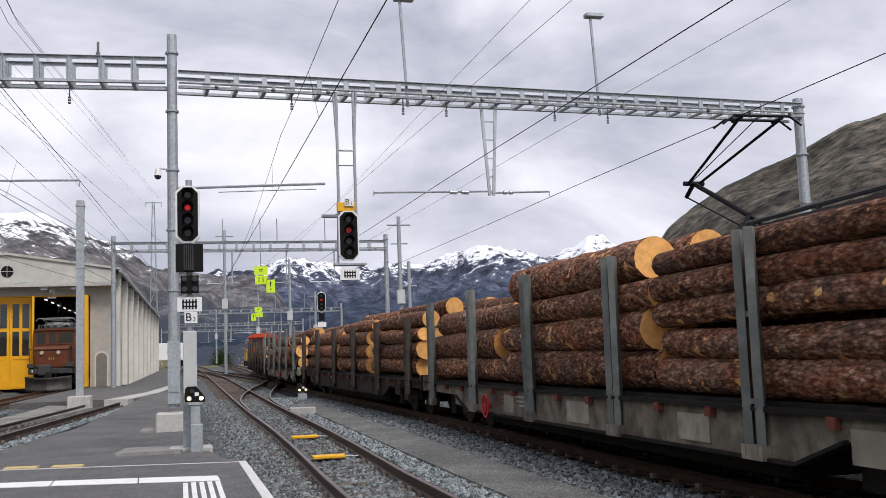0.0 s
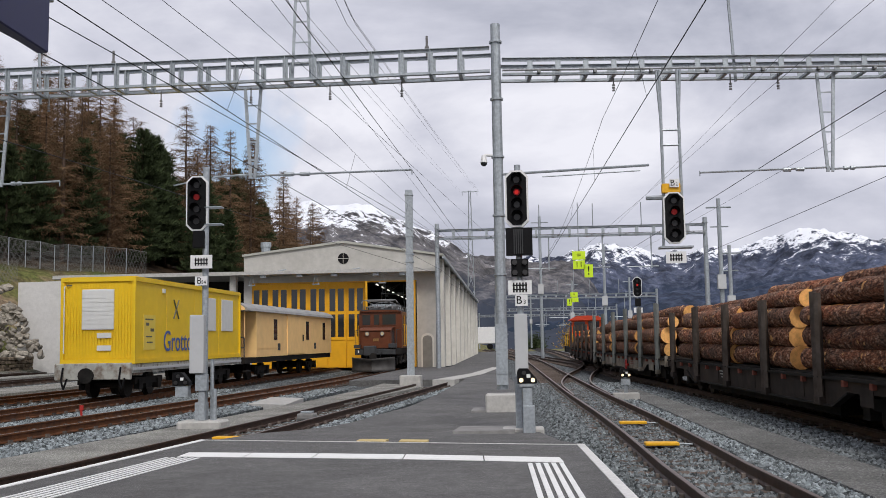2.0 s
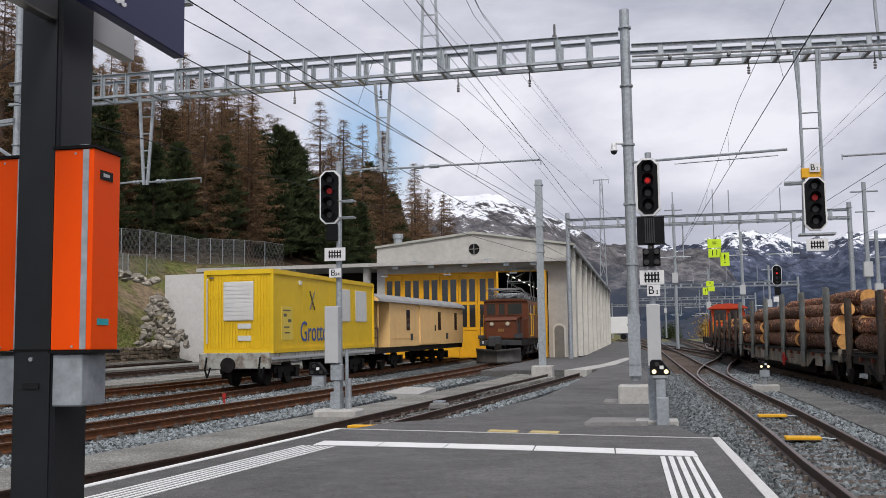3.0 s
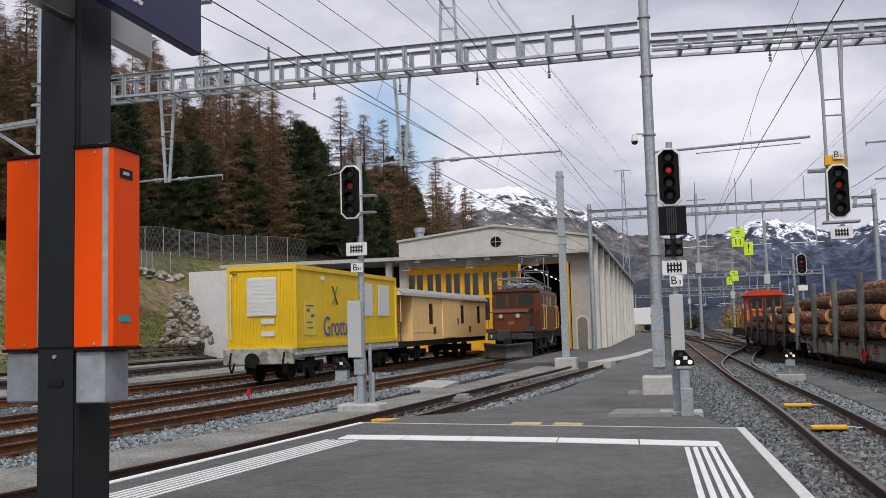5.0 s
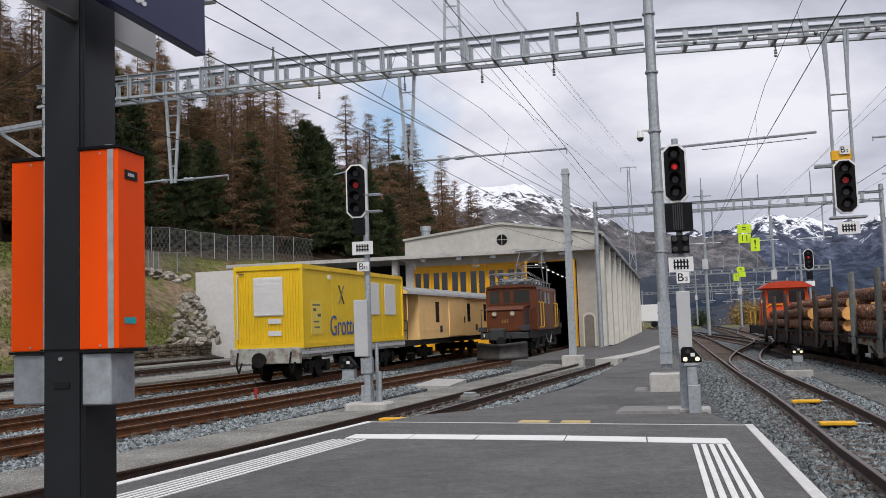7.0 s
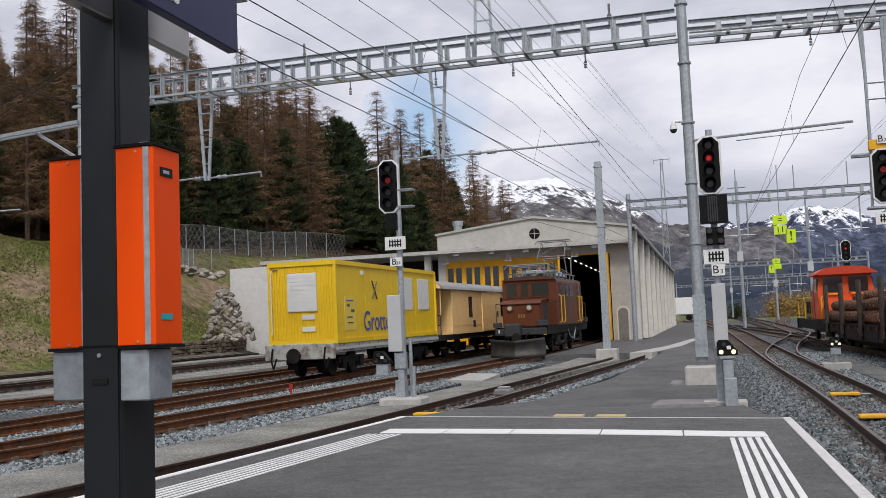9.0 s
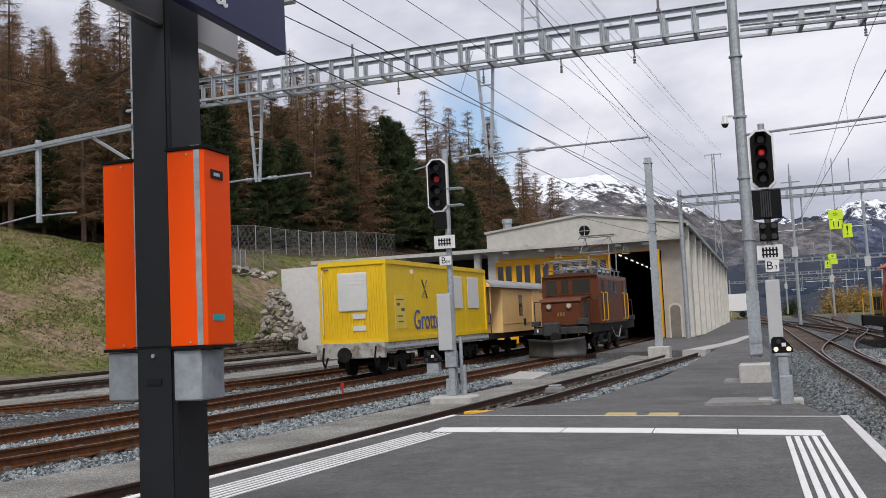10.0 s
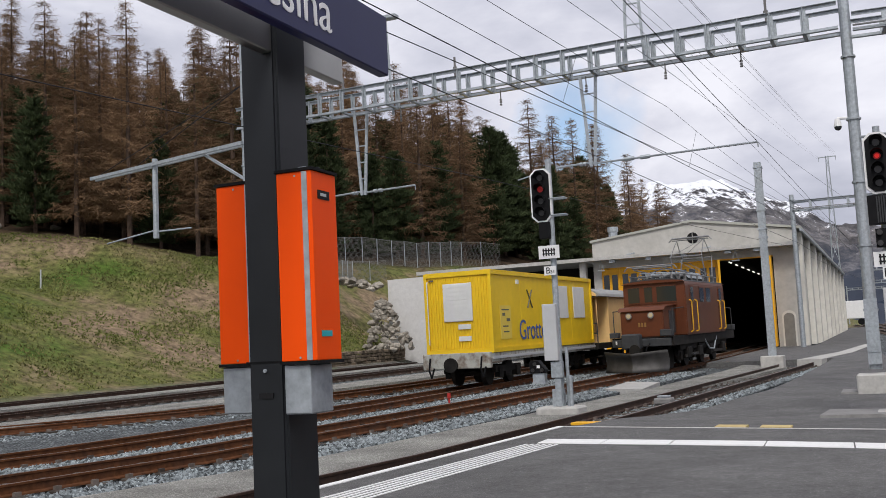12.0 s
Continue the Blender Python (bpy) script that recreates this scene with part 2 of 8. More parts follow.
RED_GLOW = glow("red_lamp", (0.80, 0.02, 0.015), 0.5)
DIM_RED = glow("dim_red_lamp", (0.30, 0.008, 0.008), 0.25)
WARM_GLOW = glow("warm_lamp", (1.0, 0.80, 0.48), 1.1)
def bark_material():
    """Flaky spruce bark: plates of red-brown and grey, raw reddish strips and bare tan patches where branches were cut."""
    m = bpy.data.materials.new("spruce_bark")
    m.use_nodes = True
    nt = m.node_tree
    p = nt.nodes["Principled BSDF"]
    p.inputs["Roughness"].default_value, p.inputs["Specular IOR Level"].default_value = 0.92, 0.25
    tc = nt.nodes.new("ShaderNodeTexCoord")
    info = nt.nodes.new("ShaderNodeObjectInfo")
    shift = nt.nodes.new("ShaderNodeVectorMath")
    shift.operation = "MULTIPLY_ADD"
    shift.inputs[1].default_value = (37.0, 53.0, 41.0)
    rnd = nt.nodes.new("ShaderNodeCombineXYZ")
    for k in range(3):
        nt.links.new(info.outputs["Random"], rnd.inputs[k])
    nt.links.new(rnd.outputs[0], shift.inputs[0])
    nt.links.new(tc.outputs["Object"], shift.inputs[2])

    def field(scale, detail, stretch, cls="ShaderNodeTexNoise"):
        mp = nt.nodes.new("ShaderNodeMapping")
        mp.inputs["Scale"].default_value = (1, stretch, 1)
        nt.links.new(shift.outputs[0], mp.inputs[0])
        n = nt.nodes.new(cls)
        n.inputs["Scale"].default_value, n.inputs["Detail"].default_value = scale, detail
        nt.links.new(mp.outputs[0], n.inputs[0])
        return n

    def ramp(src, stops):
        r = nt.nodes.new("ShaderNodeValToRGB")
        e = r.color_ramp.elements
        e[0].position, e[0].color = stops[0][0], (*stops[0][1], 1)
        e[1].position, e[1].color = stops[-1][0], (*stops[-1][1], 1)
        for pos, col in stops[1:-1]:
            e.new(pos).color = (*col, 1)
        nt.links.new(src, r.inputs[0])
        return r.outputs[0]

    def over(fac, a, b, blend="MIX"):
        x = nt.nodes.new("ShaderNodeMixRGB")
        x.blend_type = blend
        if isinstance(fac, float):
            x.inputs[0].default_value = fac
        else:
            nt.links.new(fac, x.inputs[0])
        for sock, v in ((x.inputs[1], a), (x.inputs[2], b)):
            if isinstance(v, tuple):
                sock.default_value = (*v, 1)
            else:
                nt.links.new(v, sock)
        return x.outputs[0]
    W0, W1 = (0, 0, 0), (1, 1, 1)
    plates = field(30, 0, 0.40, "ShaderNodeTexVoronoi")
    tone = field(15, 12, 0.42)
    tone.inputs["Roughness"].default_value = 0.68
    col = ramp(tone.outputs[0], [(0.36, (0.024, 0.011, 0.007)), (0.45, (0.135, 0.054, 0.028)), (0.54, (0.29, 0.13, 0.072)), (0.65, (0.55, 0.38, 0.28))])
    grey = ramp(field(2.6, 4, 0.5).outputs[0], [(0.46, W0), (0.62, W1)])
    col = over(grey, col, over(0.45, col, (0.12, 0.092, 0.078)))
    red = ramp(field(3.5, 6, 0.3).outputs[0], [(0.52, W0), (0.66, W1)])
    col = over(red, col, over(0.5, col, (0.30, 0.095, 0.045)))
    col = over(0.75, col, ramp(plates.outputs["Distance"], [(0.0, (1.4, 1.4, 1.4)), (0.45, (0.95, 0.95, 0.95)), (0.75, (0.22, 0.19, 0.17))]), "MULTIPLY")
    tan = ramp(field(5.2, 1.5, 0.7).outputs[0], [(0.685, W0), (0.695, W1)])
    col = over(tan, col, ramp(tone.outputs[0], [(0.35, (0.45, 0.20, 0.06)), (0.65, (0.74, 0.45, 0.19))]))
    mr = nt.nodes.new("ShaderNodeMapRange")
    mr.inputs["To Min"].default_value, mr.inputs["To Max"].default_value = 0.65, 1.35
    nt.links.new(info.outputs["Random"], mr.inputs[0])
    hs = nt.nodes.new("ShaderNodeHueSaturation")
    nt.links.new(mr.outputs[0], hs.inputs["Value"])
    nt.links.new(col, hs.inputs["Color"])
    nt.links.new(hs.outputs[0], p.inputs["Base Color"])
    b1 = nt.nodes.new("ShaderNodeBump")
    b1.inputs["Strength"].default_value, b1.inputs["Distance"].default_value = 0.5, 0.03
    b1.invert = True
    nt.links.new(plates.outputs["Distance"], b1.inputs["Height"])
    b2 = nt.nodes.new("ShaderNodeBump")
    b2.inputs["Strength"].default_value, b2.inputs["Distance"].default_value = 0.9, 0.03
    nt.links.new(tone.outputs[0], b2.inputs["Height"])
    nt.links.new(b1.outputs[0], b2.inputs["Normal"])
    nt.links.new(b2.outputs[0], p.inputs["Normal"])
    return m


BARK = bark_material()
def cut_wood_material():
    """Sawn log ends: growth rings, a redder heart and saw marks."""
    m = material("fresh_cut_wood", (0.76, 0.41, 0.14), 0.8, vary=0.22, scale=9, bump=0.3, bump_scale=45, stain=0.55, stain_scale=3.2, stain_colour=(0.50, 0.21, 0.07), objvary=0.22)
    nt = m.node_tree
    p = nt.nodes["Principled BSDF"]
    old = p.inputs["Base Color"].links[0].from_socket
    tc = nt.nodes.new("ShaderNodeTexCoord")
    wv = nt.nodes.new("ShaderNodeTexWave")
    wv.wave_type, wv.rings_direction = "RINGS", "Y"
    wv.inputs["Scale"].default_value, wv.inputs["Distortion"].default_value, wv.inputs["Detail"].default_value = 14.0, 1.6, 3.0
    nt.links.new(tc.outputs["Object"], wv.inputs[0])
    r = nt.nodes.new("ShaderNodeMapRange")
    r.inputs["To Min"].default_value, r.inputs["To Max"].default_value = 0.93, 1.06
    nt.links.new(wv.outputs["Fac"], r.inputs[0])
    x = nt.nodes.new("ShaderNodeMixRGB")
    x.blend_type, x.inputs[0].default_value = "MULTIPLY", 1.0
    nt.links.new(old, x.inputs[1])
    nt.links.new(r.outputs[0], x.inputs[2])
    nt.links.new(x.outputs[0], p.inputs["Base Color"])
    return m


CUT_WOOD = cut_wood_material()
WAGON_GREY = material("dirty_grey_wagon", (0.215, 0.188, 0.15), 0.75, vary=0.45, scale=4, stain=0.9, stain_scale=1.6, stain_colour=(0.05, 0.036, 0.027), objvary=0.2)
WAGON_DARK = material("sooty_wagon", (0.028, 0.022, 0.019), 0.8, vary=0.35, scale=3, stain=0.6, stain_scale=1.4, stain_colour=(0.055, 0.039, 0.03))
STAKE_DARK = material("rusty_dark_stake", (0.085, 0.070, 0.060), 0.75, vary=0.3, scale=6, stain=0.5, stain_scale=2.5, stain_colour=(0.05, 0.035, 0.028))
FADED_MARK = material("faded_marking", (0.38, 0.37, 0.34), 0.7, vary=0.2, scale=12)
SHUNT_RED = material("red_shunter_roof", (0.52, 0.055, 0.02), 0.5, vary=0.1, scale=3, stain=0.3, stain_scale=1)
PALE_PANEL = material("pale_wagon_panel", (0.27, 0.25, 0.21), 0.75, vary=0.35, scale=5, stain=0.9, stain_scale=2.5, stain_colour=(0.10, 0.075, 0.055), objvary=0.3)
RUST_RED = material("rusty_red_hook", (0.16, 0.05, 0.035), 0.7, vary=0.3)
BRASS = material("dull_brass", (0.30, 0.17, 0.06), 0.5, metal=0.4, vary=0.1)
HEADLAMP = glow("headlamp_lens", (0.50, 0.40, 0.24), 0.06)
STAKE = material("weathered_stake", (0.20, 0.215, 0.205), 0.65, metal=0.2, vary=0.3, scale=6, stain=0.55, stain_scale=3.0, stain_colour=(0.095, 0.08, 0.07), objvary=0.2)
UNDERFRAME = material("dark_underframe", (0.013, 0.012, 0.011), 0.8, vary=0.4, scale=5, stain=0.4, stain_scale=2, stain_colour=(0.05, 0.038, 0.03))
WHEEL = material("wheel_steel", (0.035, 0.029, 0.026), 0.6, metal=0.3, vary=0.3, scale=5)
RED_WHEEL = material("red_handwheel", (0.42, 0.03, 0.025), 0.55, vary=0.15)
CONTAINER = material("yellow_container", (0.84, 0.56, 0.020), 0.45, vary=0.05, scale=3, stain=0.22, stain_scale=0.9, stain_colour=(0.62, 0.39, 0.03))
PANEL_WHITE = material("white_shutter", (0.72, 0.72, 0.70), 0.5, vary=0.05, scale=4)
BLUE_LETTER = material("blue_letter", (0.05, 0.10, 0.34), 0.5, vary=0.05)
GREY_LETTER = material("grey_mark", (0.14, 0.13, 0.10), 0.6, vary=0.1)
BEIGE = material("beige_wagon_paint", (0.92, 0.60, 0.26), 0.5, vary=0.06, scale=3, stain=0.2, stain_scale=1, stain_colour=(0.6, 0.37, 0.15))
ROOF_GREY = material("wagon_roof", (0.30, 0.30, 0.30), 0.7, vary=0.15, scale=4, stain=0.3, stain_scale=1)
BUFFER_BEAM = material("rust_streaked_beam", (0.42, 0.42, 0.38), 0.7, vary=0.15, scale=5, stain=0.9, stain_scale=4.5, stain_colour=(0.13, 0.065, 0.032))
LOCO_BROWN = material("brown_loco_paint", (0.118, 0.034, 0.0125), 0.42, vary=0.12, scale=3, stain=0.3, stain_scale=1.2, stain_colour=(0.085, 0.030, 0.016))
LOCO_GREY = material("dark_grey_loco", (0.05, 0.052, 0.055), 0.6, vary=0.2, scale=4, stain=0.3, stain_scale=2)
PLOW = material("plow_steel", (0.075, 0.072, 0.07), 0.55, metal=0.3, vary=0.3, scale=3, stain=0.6, stain_scale=1.4, stain_colour=(0.04, 0.036, 0.034))
YELLOW_RAIL = material("yellow_grab_rail", (0.72, 0.40, 0.03), 0.5, vary=0.08)
SHUNT_ORANGE = material("orange_shunter", (0.72, 0.10, 0.02), 0.5, vary=0.1, scale=3, stain=0.3, stain_scale=1)
SHUNT_YELLOW = material("ochre_shunter", (0.30, 0.22, 0.06), 0.55, vary=0.1, scale=3, stain=0.3, stain_scale=1)
WINDOW_DARK = glass_material("window_glass", (0.02, 0.024, 0.028), 0.08)
PLASTER = material("aged_plaster", (0.47, 0.458, 0.43), 0.9, vary=0.12, scale=2.2, stain=0.35, stain_scale=0.4, stain_colour=(0.33, 0.31, 0.28))
PILASTER = material("pale_pilaster", (0.66, 0.64, 0.59), 0.85, vary=0.1, scale=2, stain=0.25, stain_scale=0.5, stain_colour=(0.4, 0.38, 0.34))
SHED_ROOF = material("pale_shed_roof", (0.42, 0.42, 0.38), 0.8, vary=0.12, scale=2, stain=0.3, stain_scale=0.4, stain_colour=(0.28, 0.28, 0.25))
DOOR_YELLOW = material("yellow_shed_door", (0.80, 0.40, 0.012), 0.5, vary=0.07, scale=2, stain=0.2, stain_scale=0.8, stain_colour=(0.5, 0.25, 0.02))
# near black: carries the shade of the shed's inside as colour
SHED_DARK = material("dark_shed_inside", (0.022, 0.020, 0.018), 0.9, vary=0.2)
DOOR_GREY = material("grey_door", (0.22, 0.21, 0.19), 0.7, vary=0.12)
FENCE = material("fence_wire", (0.24, 0.24, 0.23), 0.6, metal=0.4, vary=0.1)
ROCK = material("boulder", (0.30, 0.275, 0.235), 0.9, vary=0.45, scale=2, bump=0.6, bump_scale=8, stain=0.5, stain_scale=1.2, stain_colour=(0.16, 0.125, 0.09), objvary=0.35)
WALL_STONE = material("brown_wall_stone", (0.17, 0.135, 0.10), 0.95, vary=0.45, scale=4, bump=0.6, bump_scale=14, stain=0.6, stain_scale=1.4, stain_colour=(0.06, 0.05, 0.038), objvary=0.35)
TUFT = material("bank_grass", (0.150, 0.160, 0.052), 0.9, vary=0.55, scale=0.25, second=(0.085, 0.115, 0.024), stain=0.8, stain_scale=0.12, stain_colour=(0.22, 0.17, 0.10), island=0.45)
LARCH_BARK = material("larch_trunk", (0.085, 0.058, 0.044), 0.95, vary=0.4, scale=3)
LARCH_TWIG = material("bare_larch_twigs", (0.185, 0.115, 0.066), 0.95, vary=0.4, scale=0.35, objvary=0.35)
PINE_NEEDLE = material("dark_pine_needles", (0.046, 0.062, 0.027), 0.9, vary=0.4, scale=0.6, island=0.4)
BUSH = material("ochre_bush", (0.30, 0.20, 0.07), 0.9, vary=0.3, scale=1, island=0.3)


# ---- mesh helpers ----
def box(bm, x0, x1, y0, y1, z0, z1, m=None):
    vs = [bm.verts.new((x, y, z)) for z in (z0, z1) for x, y in ((x0, y0), (x1, y0), (x1, y1), (x0, y1))]
    if m:
        for v in vs:
            v.co = m @ v.co
    for f in ((3, 2, 1, 0), (4, 5, 6, 7), (0, 1, 5, 4), (1, 2, 6, 5), (2, 3, 7, 6), (3, 0, 4, 7)):
        bm.faces.new([vs[i] for i in f])
    return vs


def bevel(bm, width, segments=1):
    bmesh.ops.bevel(bm, geom=bm.edges[:], offset=width, segments=segments, affect="EDGES", profile=0.5)


def rod(bm, a, b, r0, r1=None, n=6, cap=True):
    a, b = Vector(a), Vector(b)
    r1 = r0 if r1 is None else r1
    d = (b - a).normalized()
    u = d.orthogonal().normalized()
    v = d.cross(u)
    rings = []
    for p, r in ((a, r0), (b, r1)):
        rings.append([bm.verts.new(p + r * (math.cos(2 * math.pi * k / n) * u + math.sin(2 * math.pi * k / n) * v)) for k in range(n)])
    for k in range(n):
        bm.faces.new((rings[0][k], rings[0][(k + 1) % n], rings[1][(k + 1) % n], rings[1][k]))
    if cap:
        bm.faces.new(rings[0][::-1])
        bm.faces.new(rings[1])
    return rings


def beam(bm, a, b, w, h):
    """A square bar from a to b."""
    a, b = Vector(a), Vector(b)
    d = b - a
    q = d.to_track_quat("Y", "Z").to_matrix().to_4x4()
    box(bm, -w / 2, w / 2, 0, d.length, -h / 2, h / 2, Matrix.Translation(a) @ q)


def prism(bm, pts, axis, a0, a1):
    """A flat outline pushed along an axis. pts are the two other coordinates, in order."""
    def place(p, s):
        return {"x": (s, p[0], p[1]), "y": (p[0], s, p[1]), "z": (p[0], p[1], s)}[axis]
    lo, hi = [bm.verts.new(place(p, a0)) for p in pts], [bm.verts.new(place(p, a1)) for p in pts]
    n = len(pts)
    for k in range(n):
        bm.faces.new((lo[k], lo[(k + 1) % n], hi[(k + 1) % n], hi[k]))
    bm.faces.new(lo[::-1])
    bm.faces.new(hi)


def mesh_of(bm, mat, smooth=False, name="mesh"):
    bmesh.ops.recalc_face_normals(bm, faces=bm.faces[:])
    me = bpy.data.meshes.new(name)
    bm.to_mesh(me)
    bm.free()
    for mm in (mat if isinstance(mat, (list, tuple)) else [mat]):
        me.materials.append(mm)
    if smooth:
        for p in me.polygons:
            p.use_smooth = True
    return me


def part(name, bm, mat, parent=None, label="", smooth=False):
    ob = new(name, mesh_of(bm, mat, smooth, name))
    if parent:
        ob.parent = parent
    if label:
        ob["label"] = label
    return ob


def thing(name, label, category, group="", kind="", m=None):
    ob = new(name)
    ob.empty_display_size = 0.2
    if m:
        ob.matrix_basis = m
    return tagged(ob, label, category, group, kind)


def boxpart(name, dims, mat, parent, label="", bev=0.0, m=None):
    bm = bmesh.new()
    box(bm, *dims, m)
    if bev:
        bevel(bm, bev)
    return part(name, bm, mat, parent, label)


def share(name, me, parent, m):
    ob = new(name, me)
    ob.parent = parent
    ob.matrix_basis = m
    return ob


def letters(text, size, mat, parent, m, name="lettering", depth=0.004):
    cu = bpy.data.curves.new(name, "FONT")
    cu.body, cu.size, cu.extrude, cu.align_x, cu.align_y = text, size, depth, "CENTER", "CENTER"
    tmp = bpy.data.objects.new("tmp", cu)
    scene.collection.objects.link(tmp)
    me = bpy.data.meshes.new_from_object(tmp.evaluated_get(bpy.context.evaluated_depsgraph_get()))
    bpy.data.objects.remove(tmp)
    me.materials.clear()
    me.materials.append(mat)
    ob = new(name, me)
    ob.parent = parent
    ob.matrix_basis = m
    return ob


# ---- the lie of the land ----
def gz(x, y):
    """Rail level of the yard: it climbs gently ahead and to the far sidings."""
    return 0.01565 * min(max(0.0, y - 13.7), 161) + 0.03 * min(max(0.0, -x - 9), 3)


def step(a, b, t):
    t = min(1, max(0, (t - a) / (b - a)))
    return t * t * (3 - 2 * t)


def edge_of_hill(y):
    return -32.3 + 11.5 * step(71.2, 105.7, y)


def bank(y):
    """Slope of the bank, and how far from its foot it eases."""
    k = step(43.6, 64.3, y)
    s = 0.39 + 0.39 * k
    return s, (10.6 - 2.8 * k) / s


def land(x, y):
    """Ground height, with the meadow bank and the wooded hill beside the sidings."""
    base = gz(x, y)
    u = edge_of_hill(y) - x
    if u > 0:
        s, cap = bank(y)
        base += s * min(u, cap) + 0.27 * max(0, min(u, 150) - cap)
        base += (0.5 * noise.noise((x * 0.11, y * 0.11, 3.0)) + 0.18 * noise.noise((x * 0.5, y * 0.5, 5.0))) * min(1, u / 4)
    return base


# ---- ground ----
def graded(lo, hi, fine_lo, fine_hi, fine, grow=1.25):
    vals = list(np.arange(fine_lo, fine_hi + 1e-6, fine))
    s, v = fine, fine_hi
    while v < hi:
        s *= grow
        v += s
        vals.append(min(v, hi))
    s, v = fine, fine_lo
    while v > lo:
        s *= grow
        v -= s
        vals.insert(0, max(v, lo))
    return [float(v) for v in vals]


def build_ground():
    xs = graded(-2600, 2600, -75, 20, 2.2)
    ys = graded(-700, 3600, -7, 126, 2.4)
    verts = [(x, y, land(x, y) - 0.24) for y in ys for x in xs]
    nx = len(xs)
    faces = [(j * nx + i, j * nx + i + 1, (j + 1) * nx + i + 1, (j + 1) * nx + i) for j in range(len(ys) - 1) for i in range(nx - 1)]
    me = bpy.data.meshes.new("ground")
    me.from_pydata(verts, [], faces)
    m = bpy.data.materials.new("yard_and_meadow")
    m.use_nodes = True
    nt = m.node_tree
    p = nt.nodes["Principled BSDF"]
    p.inputs["Roughness"].default_value = 0.95
    p.inputs["Specular IOR Level"].default_value = 0.15
    tc = nt.nodes.new("ShaderNodeTexCoord")

    def noise_ramp(scale, detail, p0, c0, p1, c1, mid=None):
        n = nt.nodes.new("ShaderNodeTexNoise")
        n.inputs["Scale"].default_value, n.inputs["Detail"].default_value = scale, detail
        n.inputs["Roughness"].default_value = 0.62
        nt.links.new(tc.outputs["Object"], n.inputs[0])
        r = nt.nodes.new("ShaderNodeValToRGB")
        r.color_ramp.elements[0].position, r.color_ramp.elements[0].color = p0, (*c0, 1)
        r.color_ramp.elements[1].position, r.color_ramp.elements[1].color = p1, (*c1, 1)
        if mid:
            r.color_ramp.elements.new(mid[0]).color = (*mid[1], 1)
        nt.links.new(n.outputs[0], r.inputs[0])
        return n, r
    n_st, stones = noise_ramp(16, 4, 0.36, (0.05, 0.055, 0.058), 0.66, (0.37, 0.41, 0.42))
    _, grass = noise_ramp(0.14, 12, 0.37, (0.080, 0.130, 0.024), 0.60, (0.25, 0.185, 0.12), (0.51, (0.165, 0.158, 0.060)))
    n_gr, blades = noise_ramp(2.2, 14, 0.34, (0.42, 0.42, 0.42), 0.68, (1.35, 1.35, 1.35))
    mul = nt.nodes.new("ShaderNodeMixRGB")
    mul.blend_type, mul.inputs[0].default_value = "MULTIPLY", 1.0
    nt.links.new(grass.outputs[0], mul.inputs[1])
    nt.links.new(blades.outputs[0], mul.inputs[2])
    at = nt.nodes.new("ShaderNodeAttribute")
    at.attribute_name = "meadow"
    mix = nt.nodes.new("ShaderNodeMixRGB")
    nt.links.new(at.outputs["Fac"], mix.inputs[0])
    nt.links.new(stone_cells(nt, tc.outputs["Object"], (0.035, 0.038, 0.04), (0.12, 0.132, 0.14), (0.30, 0.325, 0.335)), mix.inputs[1])
    nt.links.new(mul.outputs[0], mix.inputs[2])
    wood = nt.nodes.new("ShaderNodeAttribute")
    wood.attribute_name = "wood"
    _, litter = noise_ramp(0.5, 10, 0.35, (0.022, 0.015, 0.010), 0.68, (0.095, 0.062, 0.038))
    floor_mix = nt.nodes.new("ShaderNodeMixRGB")
    nt.links.new(wood.outputs["Fac"], floor_mix.inputs[0])
    nt.links.new(mix.outputs[0], floor_mix.inputs[1])
    nt.links.new(litter.outputs[0], floor_mix.inputs[2])
    nt.links.new(floor_mix.outputs[0], p.inputs["Base Color"])
    bp = nt.nodes.new("ShaderNodeBump")
    bp.inputs["Strength"].default_value, bp.inputs["Distance"].default_value = 0.9, 0.05
    nt.links.new(n_st.outputs[0], bp.inputs["Height"])
    nt.links.new(bp.outputs[0], p.inputs["Normal"])
    me.materials.append(m)
    col = me.attributes.new("meadow", "FLOAT", "POINT")
    for i, (x, y, z) in enumerate(verts):
        inside = x > edge_of_hill(y) - 0.4 and x < 26 and y < 150
        col.data[i].value = 0.0 if inside else 1.0
    wood_at = me.attributes.new("wood", "FLOAT", "POINT")
    for i, (x, y, z) in enumerate(verts):
        u = edge_of_hill(y) - x - bank(y)[1] + 2.0 * noise.noise((x * 0.15, y * 0.15, 8.0))
        wood_at.data[i].value = min(1.0, max(0.0, u / 2.5)) if -20 < y < 230 and x > -220 else 0.0
    tagged(new("ground", me), "grey ballast yard with a green-brown meadow bank", "ground", kind="structure")


build_ground()


def strip(name, pts_left, pts_right, lift, mat, label, category, thick=0.25):
    """A slab laid along two edges of equal count; lift above rail level at each place."""
    bm = bmesh.new()
    rows = []
    for a, b in zip(pts_left, pts_right):
        za = (a[2] if len(a) > 2 else gz(a[0], a[1]) + lift)
        zb = (b[2] if len(b) > 2 else gz(b[0], b[1]) + lift)
        rows.append([bm.verts.new(v) for v in ((a[0], a[1], za - thick), (a[0], a[1], za), (b[0], b[1], zb), (b[0], b[1], zb - thick))])
    for r, s in zip(rows, rows[1:]):
        for k in range(4):
            bm.faces.new((r[k], r[(k + 1) % 4], s[(k + 1) % 4], s[k]))
    bm.faces.new(rows[0])
    bm.faces.new(rows[-1][::-1])
    return tagged(part(name, bm, mat), label, category, kind="structure")


